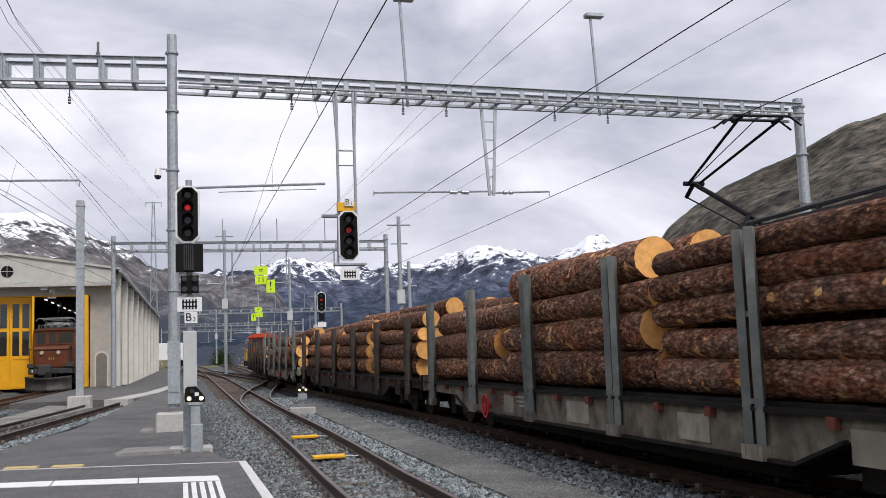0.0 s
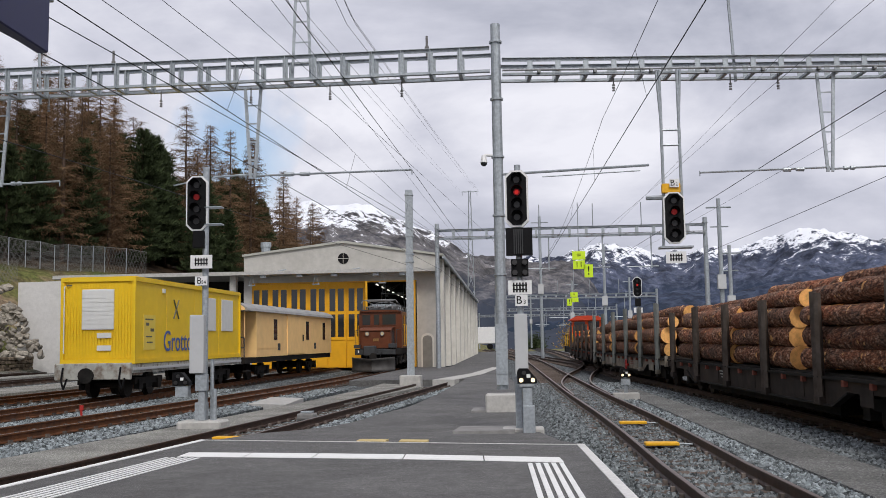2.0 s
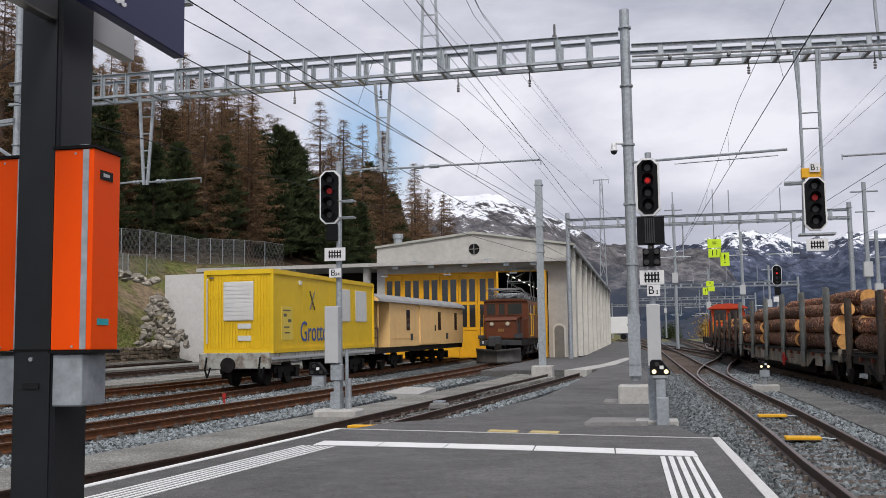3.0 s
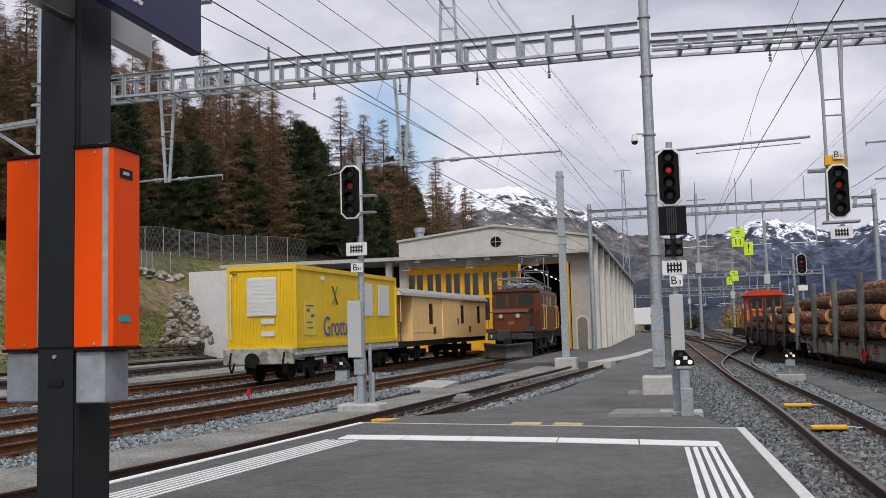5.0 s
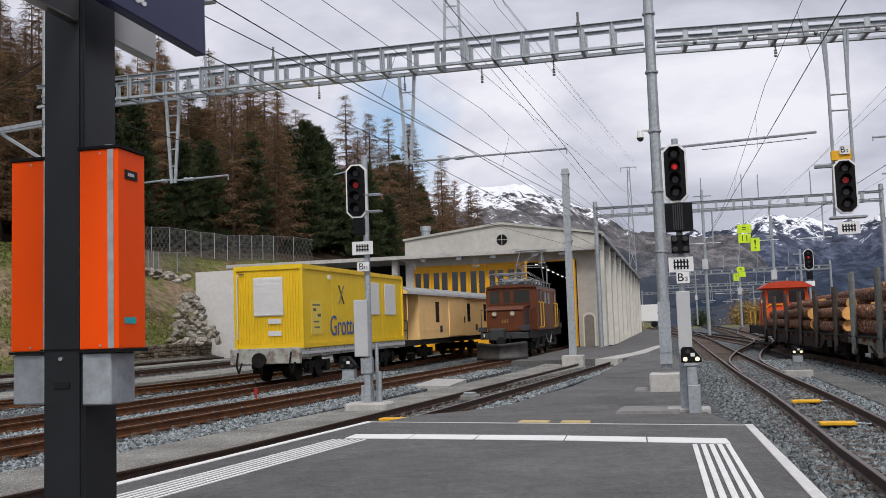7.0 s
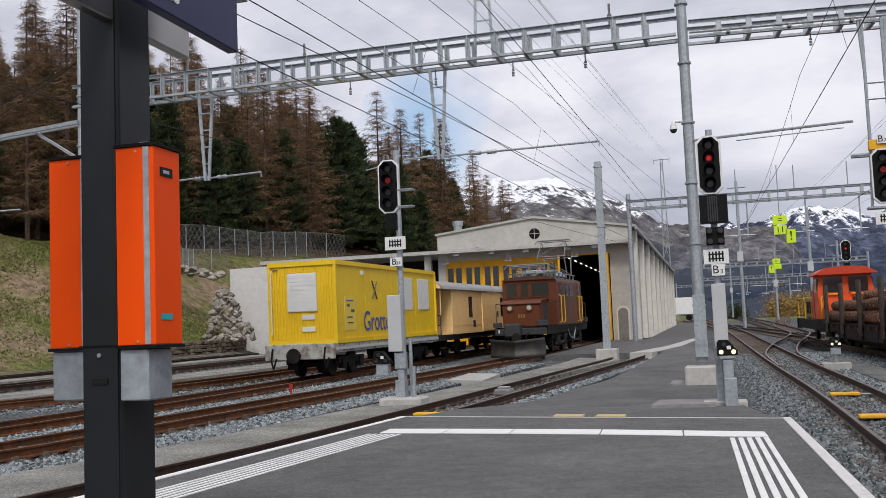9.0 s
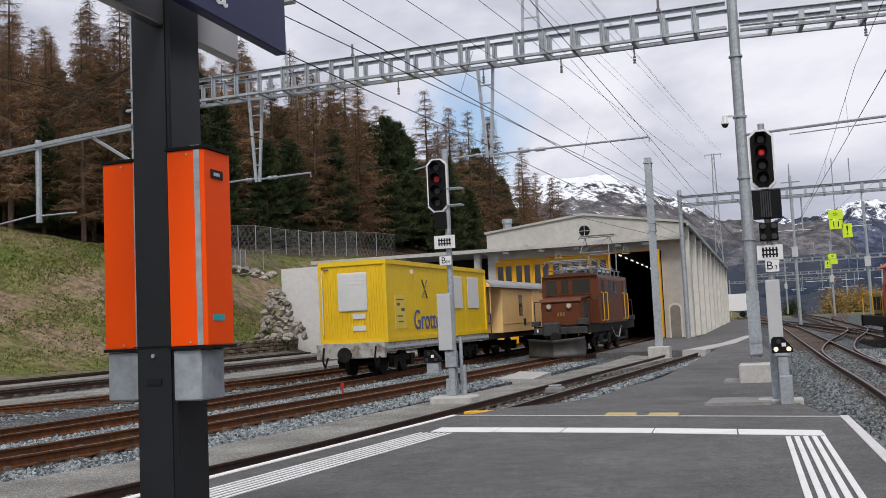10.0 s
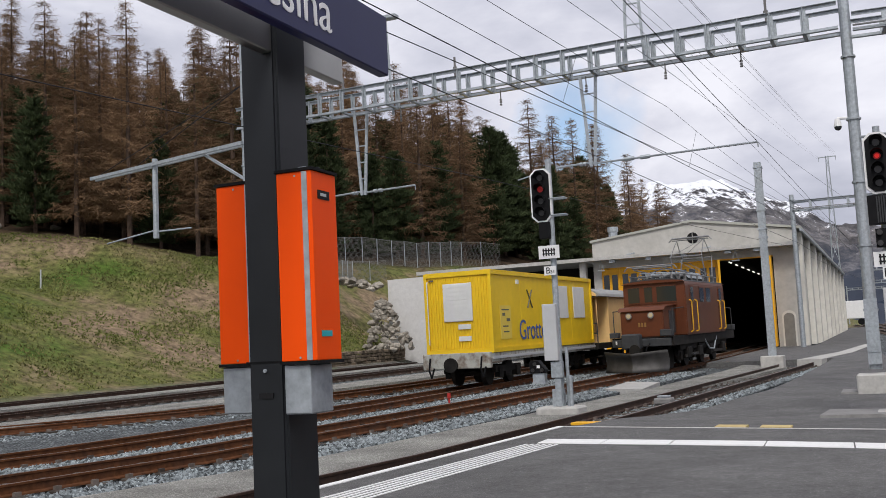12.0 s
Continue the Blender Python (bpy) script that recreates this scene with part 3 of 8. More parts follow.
# platform end: raised slab, ramp, then the path to the shed
PZ = 0.35
strip("platform", [(-5.56, -9.3, PZ), (-4.70, 6.83, PZ), (-4.31, 13.84, PZ)], [(1.41, -9.3, PZ), (0.85, 6.83, PZ), (0.71, 12.62, PZ)], 0, ASPHALT,
      "dark grey asphalt end of a low platform with pale kerbs", "platform", 0.7)
strip("path", [(-4.31, 13.85, PZ - 0.004), (-4.45, 15.3, 0.24), (-4.66, 18.3, 0.10), (-4.13, 18.9), (-3.63, 19.6), (-3.36, 20.6), (-3.09, 22.8), (-2.71, 25.05), (-2.45, 30.3), (-2.28, 38.4), (-2.2, 41.9), (-3.6, 48.2), (-4.1, 60.9), (-4.6, 126.4)],
      [(0.71, 12.63, PZ - 0.004), (0.5, 14.42, 0.25), (0.3, 17.5, 0.13), (0.25, 18.2), (0.22, 19.25), (0.2, 21.5), (0.17, 24), (0.15, 27.5), (-0.1, 33), (-0.25, 39), (-0.4, 42), (-0.8, 48.2), (-1.4, 60.9), (-2.6, 126.4)], 0.02, PATH_ASPHALT,
      "worn grey asphalt path leading to the shed", "path", 0.5)
strip("forecourt", [(-7.0, 41.9), (-6.8, 50.53), (-6.35, 60.88)], [(-1.92, 41.9), (-3.62, 48.23), (-4.12, 60.88)], 0.015, PATH_ASPHALT, "grey asphalt forecourt before the shed", "path", 0.3)
strip("track_crossing", [(-3.5, 41.2), (-2.3, 48), (-1.5, 58)], [(-2.6, 41.0), (-1.7, 47), (-1.1, 57)], 0.035, CONCRETE, "pale concrete strip laid across the path", "path", 0.3)
# gravel walkways
strip("gravel_walkway", [(-12.4, -6.97), (-10.0, 5.68), (-8.35, 13.61), (-7.35, 20.63), (-6.3, 28.68), (-5.6, 36.73), (-5.5, 41.33)],
      [(-9.9, -6.97), (-7.9, 5.68), (-6.95, 12.58), (-6.1, 19.48), (-5.0, 27.53), (-3.95, 35.58), (-3.6, 38.34)], -0.09, FINE_GRAVEL, "pale compacted gravel walkway between the tracks", "path", 0.2)
strip("gravel_walkway_2", [(3.55, -6.97), (3.6, 13.73), (3.35, 25.23), (3.1, 34.43)], [(4.55, -6.97), (4.55, 13.73), (4.2, 25.23), (3.8, 34.43)], -0.10, GREY_GRAVEL, "grey compacted gravel walkway beside the log train's track", "path", 0.2)
strip("gravel_walkway_3", [(-22.6, 11.43), (-20.9, 22.93), (-19.8, 34.43), (-19.6, 57.43)], [(-20.7, 13.73), (-18.6, 23.5), (-17.4, 34.43), (-17.2, 57.43)], -0.04, FINE_GRAVEL, "pale gravel walkway between the far sidings", "path", 0.2)
strip("gravel_walkway_4", [(-28.6, 9.13), (-27.9, 32.13), (-27.3, 57.43)], [(-26.9, 9.13), (-26.2, 32.13), (-25.4, 57.43)], -0.04, FINE_GRAVEL, "pale gravel walkway near the bank", "path", 0.2)


def paint(name, quad, mat, label, category="marking", z=PZ, proud=0.006):
    bm = bmesh.new()
    prism(bm, quad, "z", z - 0.02, z + proud)
    return tagged(part(name, bm, mat), label, category, kind="structure")


# white band across the platform end, in slabs
band = [(-3.85, 12), (-3.07, 11.88), (-2.28, 11.74), (-1.28, 11.54), (-0.42, 11.31), (0.385, 11.08)]
for (xa, ya), (xb, yb) in zip(band, band[1:]):
    paint("white_band", [(xa + 0.025, ya - 0.48), (xb + 0.01, yb - 0.48), (xb - 0.015, yb), (xa, ya)], WHITE_PAINT, "white painted warning band across the platform end")
# ribbed guide stripes
for k in range(5):
    x = 0.035 + k * 0.077
    paint("guide_stripe", [(x + 0.19, 2.23), (x + 0.235, 2.23), (x + 0.045, 10.55), (x, 10.55)], WHITE_PAINT, "white ribbed tactile guide stripe")
for k in range(6):
    x = -3.93 + k * 0.075
    paint("guide_stripe", [(x - 0.70, 1.08), (x - 0.66, 1.08), (x + 0.035, 11.43 - 0.012 * k), (x, 11.43 - 0.012 * k)], WHITE_PAINT, "white ribbed tactile guide stripe")
paint("kerb", [(0.765, 6.83), (0.855, 6.83), (0.72, 12.6), (0.63, 12.62)], KERB, "pale kerb stones along the platform edge", "kerb", PZ, 0.01)
paint("kerb", [(1.31, -9.3), (1.40, -9.3), (0.855, 6.83), (0.765, 6.83)], KERB, "pale kerb stones along the platform edge", "kerb", PZ, 0.01)
paint("edge_line", [(-5.54, -9.27), (-5.44, -9.27), (-4.20, 13.78), (-4.29, 13.82)], WHITE_PAINT, "white painted line on the platform edge", "marking", PZ, 0.007)
paint("joint_line", [(-4.26, 13.76), (0.68, 12.54), (0.68, 12.575), (-4.26, 13.80)], KERB, "thin pale joint at the top of the ramp", "marking", PZ, 0.006)
paint("joint_gap", [(-4.26, 13.815), (0.68, 12.59), (0.68, 12.61), (-4.26, 13.835)], INK, "thin dark gap at the top of the ramp", "marking", PZ, 0.004)
for xa, xb in ((-2.13, -1.74), (-1.57, -1.2)):
    ya = 13.83 - (xa + 4.26) * 0.246 + 0.14
    paint("warning_patch", [(xa, ya), (xb, ya - 0.09), (xb, ya + 0.19), (xa, ya + 0.28)], FADED_YELLOW, "faded yellow warning patch on the ramp", "marking", PZ - 0.01, 0.012)
strip("cover_slab", [(-1.12, 16.89, 0.21), (-1.12, 19.25, 0.125)], [(-0.12, 16.89, 0.21), (-0.12, 19.25, 0.125)], 0.05, DARK_CONCRETE, "grey concrete cover slab beside the path", "slab", 0.2)
strip("cover_slab_2", [(-1.1, 22.93), (-1.1, 23.96)], [(-0.6, 22.93), (-0.6, 23.96)], 0.06, DARK_CONCRETE, "small concrete cover slab near the mast", "slab", 0.2)
strip("cover_slab_3", [(-7.62, 28.58), (-7.76, 31.86)], [(-6.41, 27.94), (-6.59, 31.13)], -0.07, CONCRETE, "pale concrete cover slab between the tracks", "slab", 0.2)


# ---- tracks ----
def smooth_line(pts, spacing=0.62):
    """Points at even steps along a rounded line, with the heading of each."""
    ctrl = [Vector(p) for p in pts]
    ctrl = [ctrl[0] * 2 - ctrl[1], *ctrl, ctrl[-1] * 2 - ctrl[-2]]
    dense = []
    for a, b, c, d in zip(ctrl, ctrl[1:], ctrl[2:], ctrl[3:]):
        for k in range(24):
            t = k / 24
            dense.append(0.5 * (2 * b + (c - a) * t + (2 * a - 5 * b + 4 * c - d) * t * t + (3 * b - a - 3 * c + d) * t ** 3))
    dense.append(ctrl[-2])
    s = [0.0]
    for a, b in zip(dense, dense[1:]):
        s.append(s[-1] + (b - a).length)
    out, want = [], np.arange(0, s[-1], spacing)
    xs, ys = np.interp(want, s, [p.x for p in dense]), np.interp(want, s, [p.y for p in dense])
    for k in range(len(want)):
        a, b = max(0, k - 1), min(len(want) - 1, k + 1)
        out.append((float(xs[k]), float(ys[k]), math.atan2(-(xs[b] - xs[a]), ys[b] - ys[a])))
    return out


RAIL_PROFILE = [(-0.055, -0.13), (0.055, -0.13), (0.052, -0.115), (0.012, -0.10), (0.010, -0.035), (0.031, -0.025), (0.033, -0.004), (0.027, 0.0),
                (-0.027, 0.0), (-0.033, -0.004), (-0.031, -0.025), (-0.010, -0.035), (-0.012, -0.10), (-0.052, -0.115)]


RAIL_PROFILE = [(a, b * 1.25) for a, b in RAIL_PROFILE]


def rail_mesh(line, off, mat):
    bm = bmesh.new()
    rows = []
    for x, y, a in line:
        c, s = math.cos(a), math.sin(a)
        cx, cy = x + off * c, y + off * s
        z = gz(x, y)
        rows.append([bm.verts.new((cx + px * c, cy + px * s, z + pz)) for px, pz in RAIL_PROFILE])
    n = len(RAIL_PROFILE)
    for r, q in zip(rows, rows[1:]):
        for k in range(n):
            f = bm.faces.new((r[k], r[(k + 1) % n], q[(k + 1) % n], q[k]))
            f.material_index = 1 if k == 7 else 0
    bm.faces.new(rows[0])
    bm.faces.new(rows[-1])
    return mesh_of(bm, [mat, RAIL_TOP], name="rail")


def sleeper_mesh(half, mat):
    bm = bmesh.new()
    prism(bm, [(-0.12, -0.29), (0.12, -0.29), (0.12, -0.178), (0.10, -0.163), (-0.10, -0.163), (-0.12, -0.178)], "x", -half, half)
    me = mesh_of(bm, mat, name="sleeper")
    return me


SLEEPER_WOOD, SLEEPER_STEEL = sleeper_mesh(0.92, SLEEPER), sleeper_mesh(0.9, STEEL_SLEEPER)


def fastener_mesh(line):
    bm = bmesh.new()
    for x, y, a in line:
        m = Matrix.Translation((x, y, gz(x, y))) @ Matrix.Rotation(a, 4, "Z")
        for s in (-0.5325, 0.5325):
            for d in (-0.085, 0.085):
                box(bm, s + d - 0.025, s + d + 0.025, -0.05, 0.05, -0.163, -0.11, m)
    return bm


def track(pts, label, rail_mat, sleeper_me, bed=True, sleepers=True, spacing=0.62, off=(-0.5325, 0.5325), bed_mat=None):
    line = smooth_line(pts, spacing)
    t = thing("railway_track", label, "track", "railway tracks", "structure")
    for o in off:
        ob = new("rail", rail_mesh(line, o, rail_mat))
        ob.parent = t
    if sleepers:
        for x, y, a in line[:300]:
            share("sleeper", sleeper_me, t, Matrix.Translation((x, y, gz(x, y))) @ Matrix.Rotation(a + random.uniform(-0.012, 0.012), 4, "Z"))
        tagged(part("fasteners", fastener_mesh(line[:260]), FASTENER, t, "small dull rail fasteners"), kind="stuff")
    if bed:
        bm = bmesh.new()
        rows = []
        for x, y, a in line[::2]:
            c, s = math.cos(a), math.sin(a)
            rows.append([bm.verts.new((x + o * c, y + o * s, gz(x, y) + z)) for o, z in ((-2.1, -0.45), (-1.35, -0.205), (1.35, -0.205), (2.1, -0.45))])
        for r, q in zip(rows, rows[1:]):
            for k in range(3):
                bm.faces.new((r[k], r[k + 1], q[k + 1], q[k]))
        part("ballast_bed", bm, bed_mat or BALLAST, t, "bed of grey crushed stone")
    return t


def shoulder(line, lo, hi, ylo, yhi, lift=-0.155):
    """Ballast heaped beside a rail, up to the height of the walkways."""
    pts = [p for p in line if ylo < p[1] < yhi]
    a = [(x + lo * math.cos(t), y + lo * math.sin(t)) for x, y, t in pts]
    b = [(x + hi * math.cos(t), y + hi * math.sin(t)) for x, y, t in pts]
    strip("ballast_shoulder", a, b, lift, BALLAST, "grey crushed stone heaped beside the rail", "ballast", 0.2)


LINE_1 = [(2.31, -16.17), (2.31, -0.07), (2.31, 13.73), (2.22, 21.78), (1.93, 31.78), (1.55, 50.53), (1.2, 68.93), (0.2, 114.93), (-2, 172.43)]
LINE_2 = [(6.6, -51.82), (6.6, -11.57), (6.6, 9.13), (6.35, 21.78), (5.7, 34.43), (5.1, 44.2), (4.95, 50.53), (4.88, 57.43), (4.75, 68.93), (4.75, 86.18), (4.6, 114.93), (3.5, 172.43)]
LINE_L = [(-9.6, -18.5), (-7.2, 1.08), (-6.1, 11.4), (-5.25, 19.5), (-4.45, 27.5), (-3.6, 36.2), (-3.3, 39.6)]
LINE_C = [(-14.2, -13.87), (-12.6, -3.52), (-11.35, 5.68), (-10.62, 12.58), (-10.05, 18.33), (-9.6, 22.93), (-9.1, 28.68), (-8.5, 35.58), (-8.1, 41.33), (-7.75, 48.23), (-7.65, 62.03), (-7.65, 91.93)]
LINE_B = [(-19.5, -13.87), (-16.2, -0.07), (-14.2, 9.13), (-13.1, 14.88), (-12.4, 21.2), (-12.1, 27.53), (-12.0, 34.43), (-11.85, 43.63), (-11.55, 52.83), (-11.4, 60.88), (-11.3, 80.43)]
LINE_A = [(-27, 2.23), (-22.3, 12.58), (-18.9, 19.48), (-17.2, 22.93), (-15.9, 28.68), (-15.4, 34.43), (-15.2, 45.93), (-15.1, 60.88)]
LINE_D = [(-26.5, -4.67), (-24.9, 16.03), (-24.1, 25.8), (-23.7, 33.28), (-23.2, 41.33), (-22.9, 50.53), (-22.8, 59.73)]
LINE_E = [(-31.2, 4.53), (-30.2, 30.98), (-29.7, 39.03), (-29.2, 51.68), (-28.8, 59.73)]
BRANCH = [(2.05, 29.83), (2.05, 37.88), (2.75, 47.08), (3.7, 55.13), (4.6, 64.33), (4.75, 73.53)]
track(LINE_1, "main line track with brown rails and worn sleepers", RAIL, SLEEPER_WOOD)
track(LINE_2, "track under the log train with brown rails", RAIL, SLEEPER_WOOD, bed_mat=SHADE_BED)
shoulder(smooth_line(LINE_2), -2.25, -0.95, -5.0, 38.0)
shoulder(smooth_line(LINE_1), 0.85, 1.4, -5.0, 38.0)
track(LINE_L, "short rusty siding that ends at the path", RAIL, SLEEPER_STEEL)
track(LINE_C, "rusty track leading out of the shed", RAIL_ORANGE, SLEEPER_STEEL)
track(LINE_B, "rusty siding on which the yellow wagons stand", RAIL_ORANGE, SLEEPER_STEEL)
track(LINE_A, "rusty siding beside the yellow wagons", RAIL_ORANGE, SLEEPER_STEEL)
track(LINE_D, "rusty siding in the yard", RAIL, SLEEPER_STEEL)
track(LINE_E, "rusty siding along the foot of the bank", RAIL, SLEEPER_STEEL)
for far_line in ([(4.6, 56), (3.9, 66), (2.9, 78), (1.6, 92), (0.4, 104)], [(4.75, 84), (5.6, 104), (7.4, 130), (9.4, 165)], [(1.2, 72), (-0.2, 96), (-2.4, 128), (-5, 165)]):
    track(far_line, "brown rails of the far station throat", RAIL, SLEEPER_WOOD, bed=False)
track(BRANCH, "curved branch of the crossover", RAIL, SLEEPER_WOOD, bed=False, sleepers=False)


for line, pairs in ((LINE_L, ((0.80, 1.22), (-1.3, -0.70))), (LINE_C, ((0.86, 2.0), (-1.7, -0.72))), (LINE_B, ((0.86, 1.5), (-1.5, -0.72)))):
    for lo, hi in pairs:
        shoulder(smooth_line(line), lo, hi, 1.0, 37.9)


# ---- shed ----
def build_shed():
    z0 = gz(-8, 60.88)
    s = thing("locomotive_shed", "grey plastered locomotive shed with yellow folding doors, one bay open", "building", m=pose(0, 60.88, z0))
    L, R, far = -16.6, -4.8, 52.9
    eave, side, peak, px = 5.78, 6.66, 7.56, -10.5
    # front: gable over the doors, pier at the open side, lintel
    bm = bmesh.new()
    prism(bm, [(L, eave - 0.55), (R, eave - 0.55), (R, side), (px + 0.4, peak - 0.02), (px - 0.4, peak - 0.02), (L, 6.84)], "y", 0.0, 0.4)
    part("gable_wall", bm, PLASTER, s, "weathered pale gable wall")
    boxpart("front_pier", (-6.05, R, 0.003, 0.4, 0, eave - 0.552), PLASTER, s)
    boxpart("front_pier", (L, L + 0.5, 0.003, 0.45, 0, eave - 0.552), PLASTER, s)
    bm = bmesh.new()
    prism(bm, [(L - 0.4, eave - 0.12), (R + 0.25, eave - 0.12), (R + 0.25, eave + 0.08), (L - 0.4, eave + 0.08)], "y", -1.05, -0.004)
    part("canopy", bm, CONCRETE, s, "pale concrete canopy above the doors")
    boxpart("wall_side", (R - 0.35, R - 0.003, 0.405, far, 0, side - 0.02), PLASTER, s)
    boxpart("wall_side", (L, L + 0.35, 0.455, far, 0, 6.8), PLASTER, s)
    boxpart("wall_back", (L + 0.352, R - 0.352, far - 0.4, far, 0, eave), PLASTER, s)
    # ceiling, lining and floor added near black to paint the bay's inner shade
    boxpart("inside_ceiling", (L + 0.36, R - 0.36, 0.41, far - 0.41, eave - 0.6, eave - 0.5), SHED_DARK, s, "near-black ceiling coloured for the shade inside")
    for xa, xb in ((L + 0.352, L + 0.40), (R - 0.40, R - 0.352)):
        boxpart("inside_lining", (xa, xb, 0.46, far - 0.41, -0.07, eave - 0.61), SHED_DARK, s, "near-black lining added for the shade inside")
    boxpart("inside_lining", (L + 0.41, R - 0.41, far - 0.46, far - 0.405, -0.07, eave - 0.61), SHED_DARK, s, "near-black lining added for the shade inside")
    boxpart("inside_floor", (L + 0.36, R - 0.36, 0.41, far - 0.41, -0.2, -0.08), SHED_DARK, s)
    bm = bmesh.new()
    prism(bm, [(L - 0.1, 6.85), (px, peak + 0.0), (R + 0.4, side - 0.02), (R + 0.4, side + 0.11), (px, peak + 0.14), (L - 0.1, 6.98)], "y", -0.12, far + 0.3)
    part("roof", bm, SHED_ROOF, s, "shallow pale roof")
    for k in range(10):
        y = 1.0 + k * 5.63
        boxpart("pilaster", (R - 0.002, R + 0.30, y, y + 0.86, 0, side - 0.12), PILASTER, s)
    for k in range(9):
        y = 3.0 + k * 5.63
        boxpart("window", (R - 0.001, R + 0.05, y, y + 2.5, 2.9, 5.1), WINDOW_DARK, s)
    boxpart("gutter", (R + 0.32, R + 0.46, -0.1, far, side - 0.17, side - 0.03), GALV, s)
    bm = bmesh.new()
    rod(bm, (R + 0.12, -0.1, 0), (R + 0.12, -0.1, eave - 0.1), 0.06)
    part("downpipe", bm, GALV, s)
    # round vent
    bm = bmesh.new()
    rod(bm, (px + 0.02, -0.03, 6.62), (px + 0.02, 0.02, 6.62), 0.33, n=24)
    v = part("vent", bm, BLACK, s, "round black vent with bars")
    bm = bmesh.new()
    for k in range(2):
        rod(bm, (px - 0.31, -0.06, 6.62) if k else (px + 0.02, -0.06, 6.29), (px + 0.35, -0.06, 6.62) if k else (px + 0.02, -0.06, 6.95), 0.02, n=4)
    part("bars", bm, PLASTER, v)
    # pedestrian door with arched head
    bm = bmesh.new()
    arc = [(-5.43 + 0.38 * math.cos(a), 1.72 + 0.32 * math.sin(a)) for a in np.linspace(0, math.pi, 9)]
    prism(bm, [(-5.81, 0.0), (-5.05, 0.0)] + arc, "y", -0.05, 0.0)
    d = part("door_frame", bm, PILASTER, s, "pale arched door surround")
    bm = bmesh.new()
    arc = [(-5.43 + 0.29 * math.cos(a), 1.66 + 0.24 * math.sin(a)) for a in np.linspace(0, math.pi, 9)]
    prism(bm, [(-5.72, 0.02), (-5.14, 0.02)] + arc, "y", -0.058, -0.004)
    part("door", bm, DOOR_GREY, d, "plain grey door")
    # closed folding doors: six leaves, and the two leaves folded back at the open bay
    def leaf(x, w, y=0.12, ang=0.0):
        m = Matrix.Translation((x, y, 0)) @ Matrix.Rotation(ang, 4, "Z")
        bm = bmesh.new()
        box(bm, 0, w, -0.04, 0.04, 0.05, 5.15, m)
        lf = part("door_leaf", bm, DOOR_YELLOW, s, "yellow folding door leaf with glazed upper panes")
        for z in (1.9, 3.45):
            for k in range(2):
                bm = bmesh.new()
                xa = 0.14 + k * (w / 2 - 0.06)
                box(bm, xa, xa + w / 2 - 0.22, -0.055, -0.035, z, z + 1.35, m)
                part("pane", bm, WINDOW_DARK, lf)
        bm = bmesh.new()
        for xx in (0.0, w - 0.06):
            box(bm, xx, xx + 0.06, -0.075, -0.04, 0.05, 5.15, m)
        for z in (0.1, 1.7, 5.0):
            box(bm, 0.06, w - 0.06, -0.07, -0.04, z, z + 0.12, m)
        part("ledge", bm, DOOR_YELLOW, lf)
    for k in range(6):
        leaf(L + 0.45 + k * 1.165, 1.15)
    leaf(-9.08, 1.15, 0.1, radians(-82))
    leaf(-6.28, 1.1, -0.02, radians(-84))
    leaf(-6.14, 1.1, -0.02, radians(-88))
    boxpart("lintel", (L + 0.5, -6.05, 0.02, 0.38, 5.16, eave - 0.553), DOOR_YELLOW, s, "yellow painted lintel beam")
    for x in (-15.2, -13, -10.9, -8.4, -6.8):
        boxpart("lamp", (x - 0.18, x + 0.18, -0.9, -0.55, eave - 0.3, eave - 0.14), GALV, s, "small lamp under the canopy")
    # low wing beside the hill
    boxpart("wing_roof", (-28.3, L - 0.41, -0.7, 9, eave - 0.1, eave + 0.12), CONCRETE, s, "flat pale roof of the low wing")
    boxpart("wing_wall", (-28.3, L - 0.5, 4.0, 4.3, 0, eave - 0.102), SHED_DARK, s)
    for x in (-17.2, -22, -27):
        boxpart("column", (x - 0.2, x + 0.2, -0.3, 0.1, 0, eave - 0.102), CONCRETE, s)
    bm = bmesh.new()
    rod(bm, (-16.0, 3, eave), (-16.0, 3, 7.95), 0.28, n=12)
    rod(bm, (-16.0, 3, 7.75), (-16.0, 3, 8.05), 0.34, n=12)
    part("chimney", bm, GALV, s, "round metal chimney")
    boxpart("annex", (-8.8, R - 0.9, far + 0.02, far + 18.4, 0, 3.9), PLASTER, s, "lower extension behind the shed")
    boxpart("annex_roof", (-9.1, R - 0.5, far + 0.02, far + 18.7, 3.902, 4.15), SHED_ROOF, s)
    # strip lights inside
    tube_light = glow("tube_light", (1.0, 0.95, 0.85), 1.2)
    for k in range(9):
        boxpart("strip_light", (-8.65, -8.59, 0.9 + k * 2.7, 1.8 + k * 2.7, 5.06, 5.12), tube_light, s, "lit tube lamp under the ceiling")
    # fittings along the canopy
    for x in (-14.1, -9.6):
        bm = bmesh.new()
        rod(bm, (x - 0.25, -0.6, eave + 0.12), (x + 0.25, -0.6, eave + 0.20), 0.04, n=6)
        part("wire_anchor", bm, GALV, s)
    for x in (-15.9, -12.0, -8.0):
        bm = bmesh.new()
        for d in (-0.18, 0.18):
            rod(bm, (x, -0.85, eave - 0.15), (x + d, -0.85, eave - 0.75), 0.015, n=4)
        rod(bm, (x - 0.22, -0.85, eave - 0.75), (x + 0.22, -0.85, eave - 0.75), 0.035, n=6)
        part("hanging_lamp", bm, GALV, s)


build_shed()

